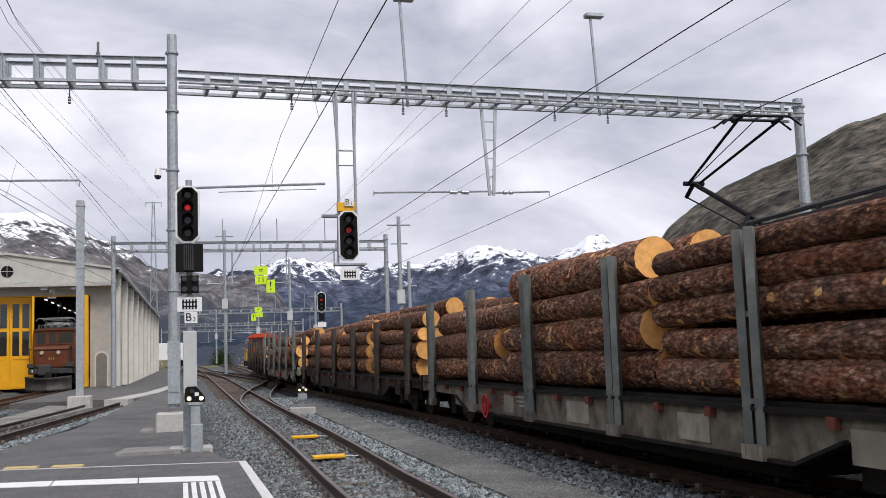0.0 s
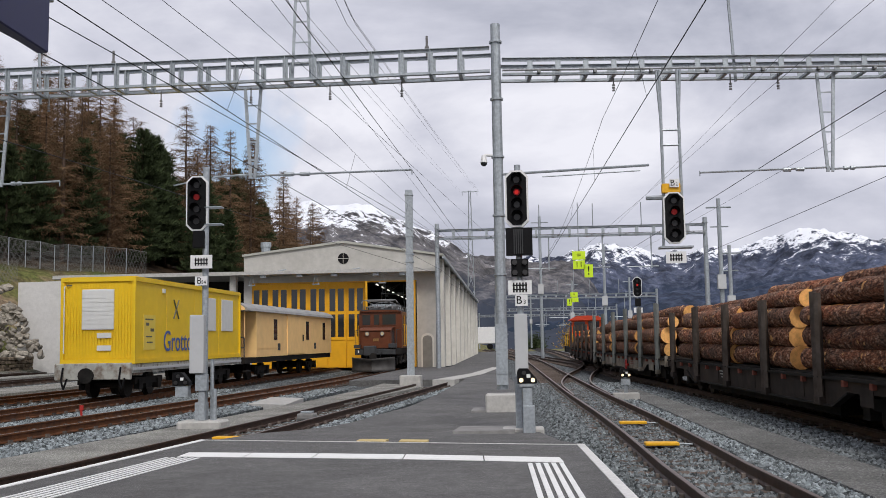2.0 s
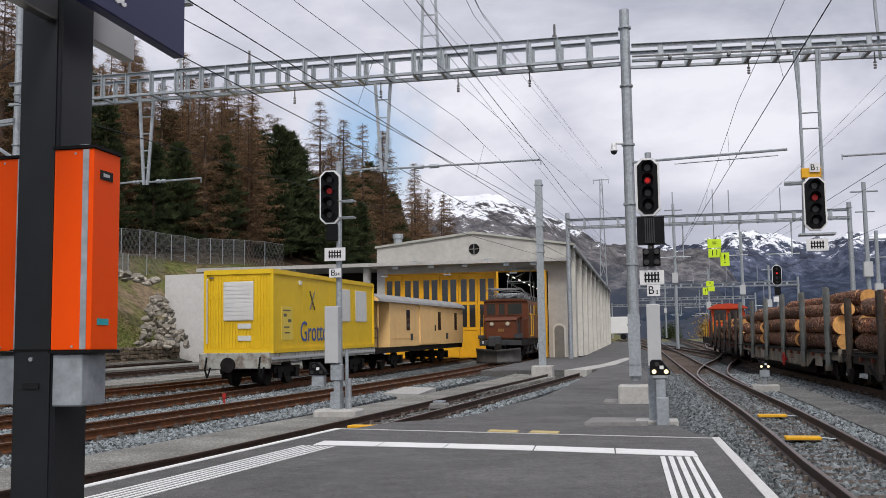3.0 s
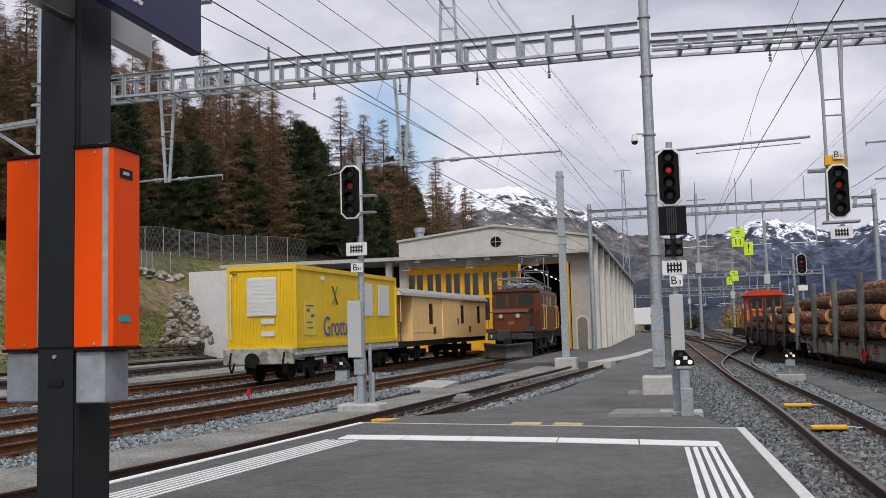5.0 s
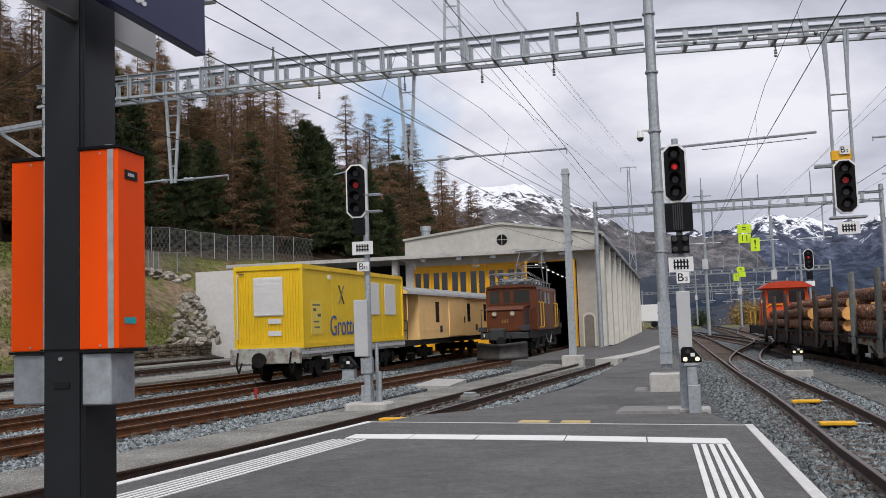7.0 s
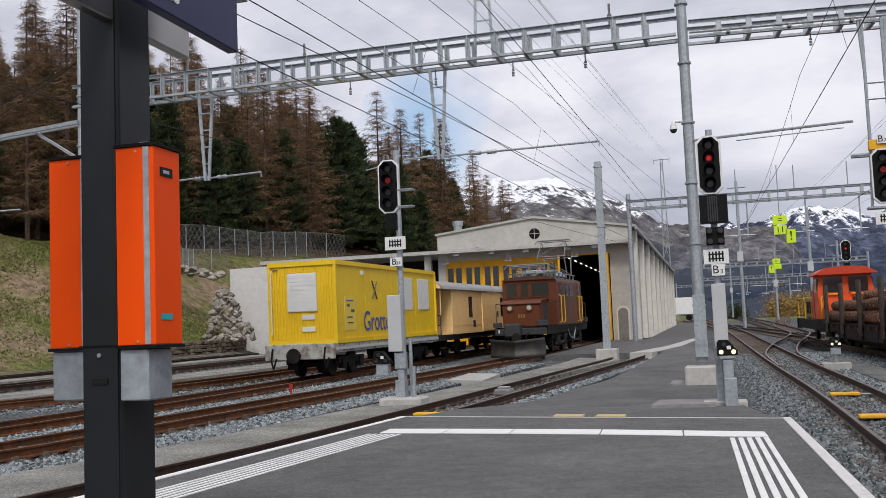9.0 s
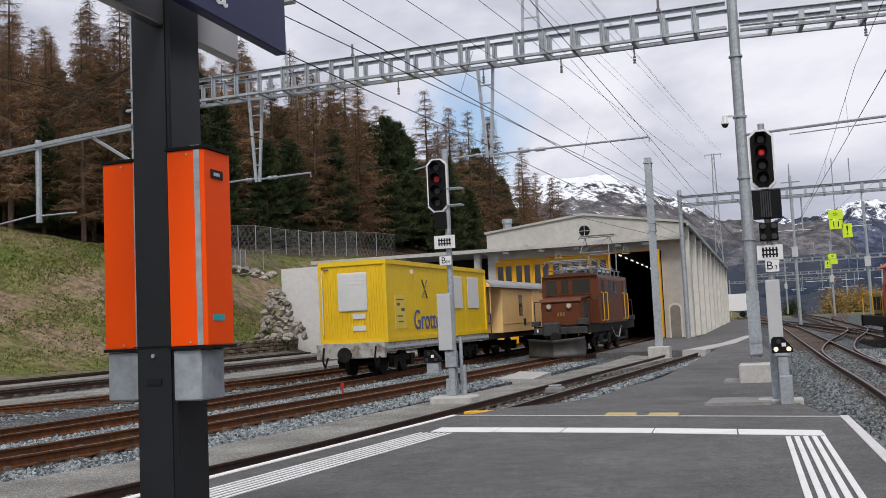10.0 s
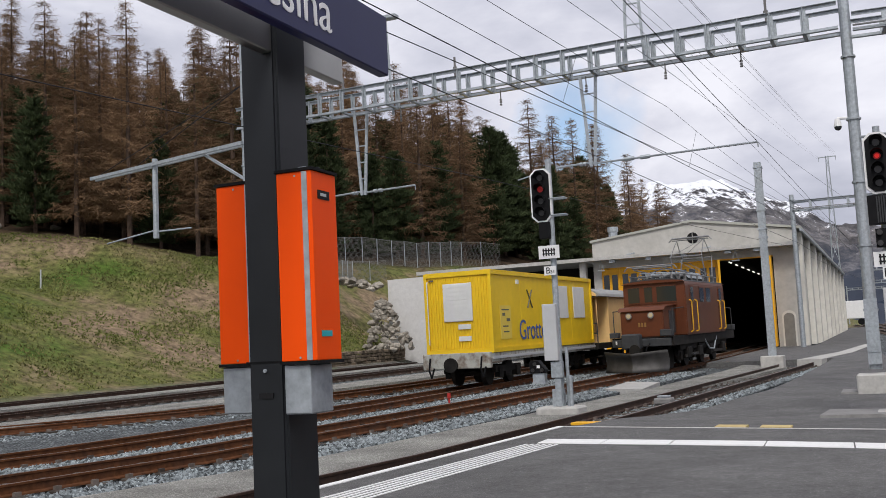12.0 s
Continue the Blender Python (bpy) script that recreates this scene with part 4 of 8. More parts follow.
# ---- vehicles ----
def wheelset(parent, y, r=0.36, x_half=0.5325):
    bm = bmesh.new()
    for s in (-1, 1):
        rod(bm, (s * (x_half - 0.07), y, r), (s * (x_half + 0.045), y, r), r, n=20)
        rod(bm, (s * (x_half - 0.10), y, r), (s * (x_half - 0.07), y, r), r + 0.03, n=20)
    rod(bm, (-x_half, y, r), (x_half, y, r), 0.07, n=8)
    return part("wheelset", bm, WHEEL, parent)


def bogie(parent, y, r=0.36, base=1.5, half=0.82):
    bm = bmesh.new()
    for s in (-1, 1):
        box(bm, s * half - 0.06, s * half + 0.06, y - base / 2 - 0.35, y + base / 2 + 0.35, r + 0.02, r + 0.22)
        for w in (-base / 2, base / 2):
            box(bm, s * (half + 0.02) - 0.09, s * (half + 0.02) + 0.09, y + w - 0.15, y + w + 0.15, r - 0.14, r + 0.16)
        box(bm, s * half - 0.05, s * half + 0.05, y - 0.25, y + 0.25, r - 0.1, r + 0.3)
    box(bm, -half, half, y - 0.2, y + 0.2, r, r + 0.25)
    b = part("bogie", bm, UNDERFRAME, parent, "dark bogie with axle boxes")
    for w in (-base / 2, base / 2):
        wheelset(b, y + w, r)
    return b


def log_mesh(r, length, seed):
    """A felled trunk with a slight bend, lumpy bark, a taper and sawn ends that are not quite square."""
    rng = random.Random(seed)
    bm = bmesh.new()
    rings, n, k = [], 18, 15
    bend = rng.uniform(-0.06, 0.06)
    tilt = [rng.uniform(-0.12, 0.12) for _ in range(4)]
    for j in range(k):
        t = j / (k - 1)
        rr = r * (1.06 - 0.14 * t)
        cx, cz = bend * math.sin(math.pi * t), 0.02 * rng.uniform(-1, 1) * math.sin(math.pi * t)
        ring = []
        for a in np.linspace(0, 2 * math.pi, n, endpoint=False):
            c, s = math.cos(a), math.sin(a)
            q = rr * (1 + 0.05 * noise.noise((1.5 * c, 1.5 * s, t * 3 + seed)) + 0.045 * noise.noise((6 * c, 6 * s, t * 24 + seed)))
            skew = (tilt[0] * c + tilt[1] * s) * rr if j == 0 else ((tilt[2] * c + tilt[3] * s) * rr if j == k - 1 else 0)
            ring.append(bm.verts.new((cx + q * c, t * length - length / 2 + skew, cz + q * s)))
        rings.append(ring)
    for p, q in zip(rings, rings[1:]):
        for i in range(n):
            bm.faces.new((p[i], p[(i + 1) % n], q[(i + 1) % n], q[i]))
    for ring in (rings[0], rings[-1]):
        f = bm.faces.new(ring)
        f.material_index = 1
    me = mesh_of(bm, [BARK, CUT_WOOD], True, "log")
    for p in me.polygons:
        if p.material_index == 1:
            p.use_smooth = False
    return me


RADII = (0.15, 0.17, 0.19, 0.20, 0.21, 0.22, 0.235, 0.25, 0.27, 0.285, 0.30, 0.33)
LOGS = {length: [(r, log_mesh(r, length, i + k * 17)) for i, r in enumerate(RADII)] for k, length in enumerate((4.5, 5.0, 6.4, 5.9))}


def log_pile(wagon, mid, length, rows, rng, crown=True, deck=0.95):
    """Logs lying lengthwise in rows between the stakes. rows: radius of the log at the open side of each row, from the deck up. Returns the height of its top."""
    logs = LOGS[length]

    def lay(cx, z, me, stray=0.22):
        flip = math.pi * rng.randint(0, 1)
        share("log", me, wagon, Matrix.Translation((cx, mid + rng.uniform(-stray, stray), z)) @ Matrix.Rotation(flip + rng.uniform(-0.012, 0.012), 4, "Z") @ Matrix.Rotation(rng.uniform(0, 6), 4, "Y"))
    z = deck
    for k, outer in enumerate(rows):
        first = min(range(len(RADII)), key=lambda i: abs(RADII[i] - outer))
        x, placed = -1.16, []
        while True:
            i = first if not placed else min(len(RADII) - 1, max(0, first + rng.randint(-2, 2)))
            r, me = logs[i]
            if x + 2 * r > 1.16:
                break
            placed.append((x + r, r, me))
            x += 2 * r + 0.005
        spare = (1.16 - x) / max(1, len(placed))
        top_row = crown and k == len(rows) - 1
        for n, (cx, r, me) in enumerate(placed):
            if top_row and n >= 1 and rng.random() < 0.3:
                continue
            lay(cx + spare * n + (0.16 if top_row and not n else 0), z + r, me)
        z += 2 * outer * 0.95
    if not crown:
        return z
    # a few thin logs in the hollows of the top row
    x = -0.45 + rng.uniform(0, 0.4)
    while x < 0.5:
        r, me = logs[rng.randint(0, 5)]
        lay(x + r, z + r * 0.5, me)
        x += 2 * r + rng.choice((0.1, 0.4, 0.8))
    return z


STAKE_TOP = 2.66


def stake_wagon(seed, bundles, pale, wheel_y):
    """A long flat wagon with steel stakes and bundles of logs. Its length runs along y, its middle at the origin on the rail."""
    rng = random.Random(seed)
    look_of = "dirty pale grey" if pale else "sooty dark brown"
    w = thing("log_wagon", look_of + " flat wagon with steel stakes, loaded with bark-covered logs", "wagon", "log wagons of the train")
    side, post = (WAGON_GREY, STAKE) if pale else (WAGON_DARK, STAKE_DARK)
    half = 9.1
    for s in (-1, 1):
        bm = bmesh.new()
        prism(bm, [(-half, 0.85), (half, 0.85), (half, 0.70), (6.25, 0.66), (5.5, 0.41), (-5.5, 0.41), (-6.25, 0.66), (-half, 0.70)], "x", s * 1.18 - 0.03, s * 1.18 + 0.03)
        part("solebar", bm, side, w, "stained solebar")
        boxpart("top_flange", (s * 1.2 - 0.07, s * 1.2 + 0.07, -half, half, 0.852, 0.90), UNDERFRAME, w)
        bm = bmesh.new()
        beam(bm, (s * 1.2, -5.5, 0.41), (s * 1.2, 5.5, 0.41), 0.13, 0.035)
        beam(bm, (s * 1.2, 5.5, 0.41), (s * 1.2, 6.25, 0.66), 0.13, 0.035)
        beam(bm, (s * 1.2, -5.5, 0.41), (s * 1.2, -6.25, 0.66), 0.13, 0.035)
        part("bottom_flange", bm, UNDERFRAME, w)
    boxpart("deck", (-1.12, 1.12, -half, half, 0.84, 0.94), UNDERFRAME, w)
    boxpart("underframe", (-0.7, 0.7, -8.7, 8.7, 0.50, 0.83), UNDERFRAME, w)
    # solid dark box added to fill the shaded gap under the wagon
    boxpart("brake_gear", (-0.9, 0.9, -4.9, 4.9, 0.20, 0.49), UNDERFRAME, w)
    for y in (-half - 0.12, half + 0.004):
        boxpart("headstock", (-1.22, 1.22, y, y + 0.116, 0.66, 1.0), side, w)
    for y in (-6.9, 6.9):
        bogie(w, y)
    for s in (-1, 1):
        bm = bmesh.new()
        rod(bm, (0, s * (half + 0.1), 0.72), (0, s * (half + 0.2), 0.72), 0.07, n=8)
        rod(bm, (0, s * (half + 0.16), 0.72), (0, s * (half + 0.19), 0.72), 0.2, n=14)
        part("coupler", bm, UNDERFRAME, w)
    for mid, length, rows, *upper in bundles:
        z = log_pile(w, mid, length, rows, rng, crown=not upper)
        for up_mid, up_length, up_rows in upper:
            log_pile(w, up_mid, up_length, up_rows, rng, crown=False, deck=z)
    for k in range(6):
        y = (k - 2.5) * 3.27
        for s in (-1, 1):
            top = (STAKE_TOP if pale else STAKE_TOP - 0.3) + rng.uniform(-0.05, 0.05)
            lean = rng.uniform(-0.02, 0.02)
            bm = bmesh.new()
            for d in (-0.11, 0.11):
                beam(bm, (s * 1.25, y + d, 0.44), (s * 1.25 + lean, y + d + lean, top + rng.uniform(-0.02, 0.02)), 0.085, 0.11)
            for z in (0.92, 1.75):
                box(bm, s * 1.24 - 0.02, s * 1.24 + 0.02, y - 0.06, y + 0.06, z, z + 0.05)
            stake = part("stake", bm, post, w, "double steel stake")
            boxpart("pocket", (s * 1.262 - 0.05, s * 1.262 + 0.05, y - 0.185, y + 0.185, 0.40, 0.54), side, stake)
            if s < 0:
                for d in (-0.11, 0.11):
                    bm = bmesh.new()
                    rod(bm, (-1.29, y + d, 0.88), (-1.32, y + d, 0.88), 0.022, n=8)
                    part("bolt", bm, UNDERFRAME, stake)
        if k < 5:
            for yy in (y + 0.8, y + 2.0):
                boxpart("lashing_hook", (-1.285, -1.215, yy, yy + 0.12, 0.76, 0.86), RUST_RED, w)
            ww = rng.uniform(0.5, 1.0)
            boxpart("panel", (-1.222, -1.212, y + 0.95, y + 0.95 + ww, 0.48, 0.77), PALE_PANEL if pale else side, w, "dirty inspection panel")
    if wheel_y is not None:
        bm = bmesh.new()
        for k in range(16):
            a, b = 2 * math.pi * k / 16, 2 * math.pi * (k + 1) / 16
            rod(bm, (-1.32, wheel_y + 0.2 * math.cos(a), 0.55 + 0.2 * math.sin(a)), (-1.32, wheel_y + 0.2 * math.cos(b), 0.55 + 0.2 * math.sin(b)), 0.020, n=5)
        for k in range(3):
            a = math.pi * k / 3
            rod(bm, (-1.32, wheel_y - 0.2 * math.cos(a), 0.55 - 0.2 * math.sin(a)), (-1.32, wheel_y + 0.2 * math.cos(a), 0.55 + 0.2 * math.sin(a)), 0.014, n=4)
        rod(bm, (-1.34, wheel_y, 0.55), (-1.2, wheel_y, 0.55), 0.04, n=8)
        part("handbrake_wheel", bm, RED_WHEEL, w, "red handbrake wheel")
        for r in range(3):
            boxpart("marking_bar", (-1.217, -1.211, wheel_y - 1.1, wheel_y - 0.5 + 0.05 * r, 0.74 - 0.07 * r, 0.775 - 0.07 * r), RUST_RED, w)
    for r in range(3):
        boxpart("marking_bar", (-1.228, -1.223, 1.95, 2.5 - 0.12 * r, 0.74 - 0.07 * r, 0.765 - 0.07 * r), FADED_MARK, w)
    return w


def shunter():
    """The orange diesel shunter at the far end of the train: cab next to the logs, bonnet beyond it."""
    s = thing("diesel_shunter", "orange diesel shunting locomotive with a red-roofed cab and yellow handrails", "locomotive")
    boxpart("frame", (-1.15, 1.15, -4.0, 4.0, 0.55, 0.98), UNDERFRAME, s, bev=0.03)
    bm = bmesh.new()
    prism(bm, [(-1.08, 0.99), (1.08, 0.99), (1.08, 2.2), (0.98, 2.84), (-0.98, 2.84), (-1.08, 2.2)], "y", -3.4, -1.4)
    bmesh.ops.bevel(bm, geom=bm.edges[:], offset=0.04, segments=2, affect="EDGES")
    cab = part("cab", bm, SHUNT_ORANGE, s, "orange cab")
    bm = bmesh.new()
    prism(bm, [(-1.2, 2.80), (-1.17, 2.86), (-0.75, 3.08), (0, 3.13), (0.75, 3.08), (1.17, 2.86), (1.2, 2.80)], "y", -3.75, -1.15)
    part("roof", bm, SHUNT_RED, s, "red overhanging cab roof")
    for x0, x1 in ((-0.86, -0.12), (0.12, 0.86)):
        boxpart("window", (x0, x1, -3.425, -3.403, 2.08, 2.72), WINDOW_DARK, cab)
        boxpart("window_sill", (x0 - 0.05, x1 + 0.05, -3.43, -3.402, 2.02, 2.075), SHUNT_RED, cab)
    for sd in (-1, 1):
        boxpart("window", (sd * 1.05 - 0.045, sd * 1.05 + 0.045, -3.15, -2.3, 2.1, 2.68), WINDOW_DARK, cab)
        boxpart("door", (sd * 1.09 - 0.02, sd * 1.09 + 0.02, -2.15, -1.5, 1.05, 2.2), SHUNT_RED, cab)
        bm = bmesh.new()
        q = [(sd * 0.98, -3.46, 1.0), (sd * 0.98, -3.46, 1.85), (sd * 0.8, -3.46, 2.0), (sd * 0.2, -3.46, 2.0)]
        for a, b in zip(q, q[1:]):
            rod(bm, a, b, 0.035, n=6)
        part("front_rail", bm, YELLOW_RAIL, s, "yellow bent handrail on the cab front")
    bm = bmesh.new()
    box(bm, -0.82, 0.82, -1.38, 3.6, 0.99, 1.95)
    bevel(bm, 0.08, 2)
    part("bonnet", bm, SHUNT_YELLOW, s, "olive-ochre bonnet")
    for k in range(4):
        boxpart("grille", (-0.835, -0.815, -0.9 + 1.05 * k, -0.1 + 1.05 * k, 1.2, 1.75), UNDERFRAME, s)
    boxpart("front_box", (-0.95, 0.95, -3.95, -3.42, 0.99, 1.5), SHUNT_ORANGE, s, bev=0.04)
    for sd in (-1, 1):
        for x, z0, z1 in ((sd * 0.95, 0.62, 0.97),):
            for k in range(3):
                bm = bmesh.new()
                beam(bm, (x - 0.16, -4.03, z0 + 0.12 * k), (x + 0.16, -4.03, z0 + 0.10 + 0.12 * k), 0.01, 0.05)
                part("hazard_bar", bm, YELLOW_RAIL, s, "yellow hazard bar")
        for ya, yb in ((-1.3, 1.1), (1.2, 3.85)):
            bm = bmesh.new()
            q = [(sd * 1.12, ya, 0.98), (sd * 1.12, ya, 1.75), (sd * 1.12, ya + 0.18, 1.92), (sd * 1.12, yb - 0.18, 1.92), (sd * 1.12, yb, 1.75), (sd * 1.12, yb, 0.98)]
            for a, b in zip(q, q[1:]):
                rod(bm, a, b, 0.028, n=5)
            part("handrail", bm, YELLOW_RAIL, s, "yellow handrail")
    for y in (-4.12, 4.004):
        boxpart("headstock", (-1.2, 1.2, y, y + 0.116, 0.5, 0.98), UNDERFRAME, s)
    for y in (-2.4, 2.2):
        wheelset(s, y, 0.42)
    for sd in (-1, 1):
        boxpart("step", (sd * 1.12 - 0.1, sd * 1.12 + 0.1, -2.15, -1.5, 0.35, 0.4), UNDERFRAME, s)
    return s


def container_wagon():
    w = thing("container_wagon", "yellow ribbed work container on a grey four-axle flat wagon", "wagon")
    H = 4.75   # half length
    W = 1.07   # half width of the container
    boxpart("frame", (-1.08, 1.08, -H, H, 0.72, 0.98), BUFFER_BEAM, w)
    boxpart("headstock", (-1.12, 1.12, -H - 0.14, -H - 0.004, 0.55, 1.02), BUFFER_BEAM, w, "rust-streaked grey headstock", 0.02)
    for y in (-3.1, 3.1):
        bogie(w, y)
    bm = bmesh.new()
    rod(bm, (0, -H - 0.14, 0.68), (0, -H - 0.5, 0.68), 0.08, n=8)
    rod(bm, (0, -H - 0.48, 0.68), (0, -H - 0.56, 0.68), 0.22, n=16)
    part("buffer", bm, UNDERFRAME, w)
    for x in (-0.85, 0.85):
        bm = bmesh.new()
        p = [(x, -H - 0.16, 0.9), (x, -H - 0.26, 0.55), (x + 0.06, -H - 0.24, 0.3), (x + 0.12, -H - 0.16, 0.6)]
        for a, b in zip(p, p[1:]):
            rod(bm, a, b, 0.028, n=6)
        part("brake_hose", bm, BLACK, w)
    bm = bmesh.new()
    for s in (-1, 1):
        box(bm, s * 1.1 - 0.03, s * 1.1 + 0.03, -H + 0.1, H - 0.1, 0.80, 0.88)
    part("side_rail", bm, GREY_PAINT, w)
    bm = bmesh.new()
    box(bm, -W, W, -4.55, 4.55, 0.06, 2.5)
    body = part("body", bm, CONTAINER, w, "bright yellow ribbed steel container")
    body.location = (0, 0, 0.96)
    # ribs on the end, framed edges
    bm = bmesh.new()
    for k in range(22):
        x = -0.97 + k * 0.09
        if -0.56 < x < 0.52:
            box(bm, x, x + 0.045, -4.57, -4.55, 0.2, 0.98)
            box(bm, x, x + 0.045, -4.57, -4.55, 2.22, 2.36)
        else:
            box(bm, x, x + 0.045, -4.57, -4.55, 0.2, 2.36)
    part("ribs", bm, CONTAINER, body)
    for y in (-2.3, 0.0, 2.3):
        boxpart("seam", (W, W + 0.006, y - 0.02, y + 0.02, 0.2, 2.38), CONTAINER, body)
    bm = bmesh.new()
    for x in (-W, W):
        for y in (-4.55, 4.55):
            box(bm, x - 0.05, x + 0.05, y - 0.05, y + 0.05, 0.04, 2.52)
    for z in (0.04, 2.4):
        for x in (-W, W):
            box(bm, x - 0.045, x + 0.045, -4.5, 4.5, z, z + 0.14)
        for y in (-4.55, 4.55):
            box(bm, -W, W, y - 0.045, y + 0.045, z, z + 0.14)
    part("corner_frame", bm, CONTAINER, body)
    boxpart("shutter", (-0.48, 0.48, -4.6, -4.56, 1.02, 2.18), PANEL_WHITE, body, "white roller shutter", 0.01)
    for z in (0.42, 0.78):
        boxpart("vent_grille", (-0.02, 0.4, -4.595, -4.562, z, z + 0.15), PANEL_WHITE, body)
    for y in (0.75, 2.55):
        boxpart("shutter", (W + 0.005, W + 0.03, y, y + 1.2, 1.02, 2.18), PANEL_WHITE, body, "white roller shutter", 0.01)
    boxpart("notice", (W + 0.002, W + 0.014, -3.95, -3.15, 0.42, 1.45), material("pale_yellow_notice", (0.80, 0.60, 0.10), 0.5, vary=0.04), body, "paler yellow notice panel")
    for r, (a, b) in enumerate(((-3.85, -3.3), (-3.8, -3.6), (-3.5, -3.25), (-3.8, -3.4), (-3.75, -3.35))):
        boxpart("notice_bar", (W + 0.015, W + 0.019, a, b, 1.30 - 0.17 * r, 1.34 - 0.17 * r + (0.05 if r in (1, 2) else 0)), GREY_LETTER, body)
    boxpart("lamp_box", (W + 0.002, W + 0.06, -2.65, -2.5, 2.15, 2.28), PANEL_WHITE, body)
    bm = bmesh.new()
    tube_pts = [(-0.98, -4.62, 2.28), (-0.98, -4.66, 2.22), (-0.98, -4.66, 0.35)]
    for a, b in zip(tube_pts, tube_pts[1:]):
        rod(bm, a, b, 0.018, n=6)
    part("drain_pipe", bm, PANEL_WHITE, body, "thin white pipe down the corner")
    for k in range(9):
        boxpart("slat", (-0.475, 0.475, -4.606, -4.6, 1.05 + 0.125 * k, 1.145 + 0.125 * k), PANEL_WHITE, body)
    for x in (-W + 0.1, W - 0.1):
        boxpart("corner_casting", (x - 0.1, x + 0.1, -4.612, -4.596, 2.40, 2.53), CONTAINER, body)
    boxpart("type_bar", (-0.95, -0.78, -4.602, -4.597, 2.28, 2.33), GREY_LETTER, body)
    letters("Grotto", 0.92, BLUE_LETTER, body, Matrix.Translation((W + 0.018, -1.42, 0.64)) @ Euler((radians(90), 0, radians(90))).to_matrix().to_4x4())
    bm = bmesh.new()
    for s in (-1, 1):
        beam(bm, (W + 0.02, -1.6 - 0.2 * s, 1.38), (W + 0.02, -1.6 + 0.2 * s, 1.98), 0.05, 0.012)
    part("crossed_cutlery", bm, GREY_LETTER, body, "crossed cutlery emblem in grey")
    return w


def beige_van():
    w = thing("service_van", "beige covered service wagon with an arched grey roof", "wagon")
    H = 6.0
    boxpart("frame", (-1.15, 1.15, -H, H, 0.72, 0.95), UNDERFRAME, w)
    for y in (-3.4, 3.4):
        bogie(w, y)
    boxpart("body", (-1.2, 1.2, -H + 1.1, H, 0.952, 2.9), BEIGE, w, "beige painted body")
    bm = bmesh.new()
    arc = [(1.32 * math.cos(a), 2.82 + 0.42 * math.sin(a)) for a in np.linspace(0, math.pi, 13)]
    prism(bm, arc, "y", -H - 0.1, H + 0.1)
    part("roof", bm, ROOF_GREY, w, "arched grey roof")
    bm = bmesh.new()
    arc = [(1.22 * math.cos(a), 2.84 + 0.36 * math.sin(a)) for a in np.linspace(0, math.pi, 13)]
    prism(bm, arc, "y", -H - 0.13, -H - 0.102)
    part("roof_end", bm, BEIGE, w)
    for y in (-2.9, 1.6, 4.4):
        boxpart("window", (1.2, 1.215, y, y + 0.42, 1.65, 2.55), WINDOW_DARK, w)
    boxpart("sliding_door", (1.203, 1.25, -1.2, 1.4, 1.0, 2.75), BEIGE, w)
    boxpart("door_track", (1.203, 1.27, -1.4, 4.2, 2.76, 2.82), BEIGE, w)
    boxpart("handle", (1.252, 1.28, 0.9, 1.0, 1.6, 1.9), UNDERFRAME, w)
    rails = [((x, 0.9), (x, 1.75)) for x in (-1.1, -0.4, 0.4, 1.1)] + [((-1.1, 1.35), (1.1, 1.35)), ((-1.1, 1.75), (1.1, 1.75)), ((-1.12, 1.75), (-1.12, 2.9)), ((1.12, 1.75), (1.12, 2.9))]
    for (xa, za), (xb, zb) in rails:
        bm = bmesh.new()
        rod(bm, (xa, -H + 0.05, za), (xb, -H + 0.05, zb), 0.022, n=5)
        part("platform_rail", bm, LOCO_GREY if max(za, zb) < 2 else BEIGE, w)
    for y in (-2.4, 2.9):
        boxpart("vent", (1.202, 1.215, y, y + 0.3, 1.2, 1.5), LOCO_GREY, w)
    for x in (-1.1, 1.1):
        boxpart("step", (x - 0.1, x + 0.1, -H + 0.1, -H + 0.5, 0.4, 0.45), UNDERFRAME, w)
    boxpart("waist_rail", (1.202, 1.212, -H + 1.1, -1.25, 1.3, 1.34), BEIGE, w)
    return w


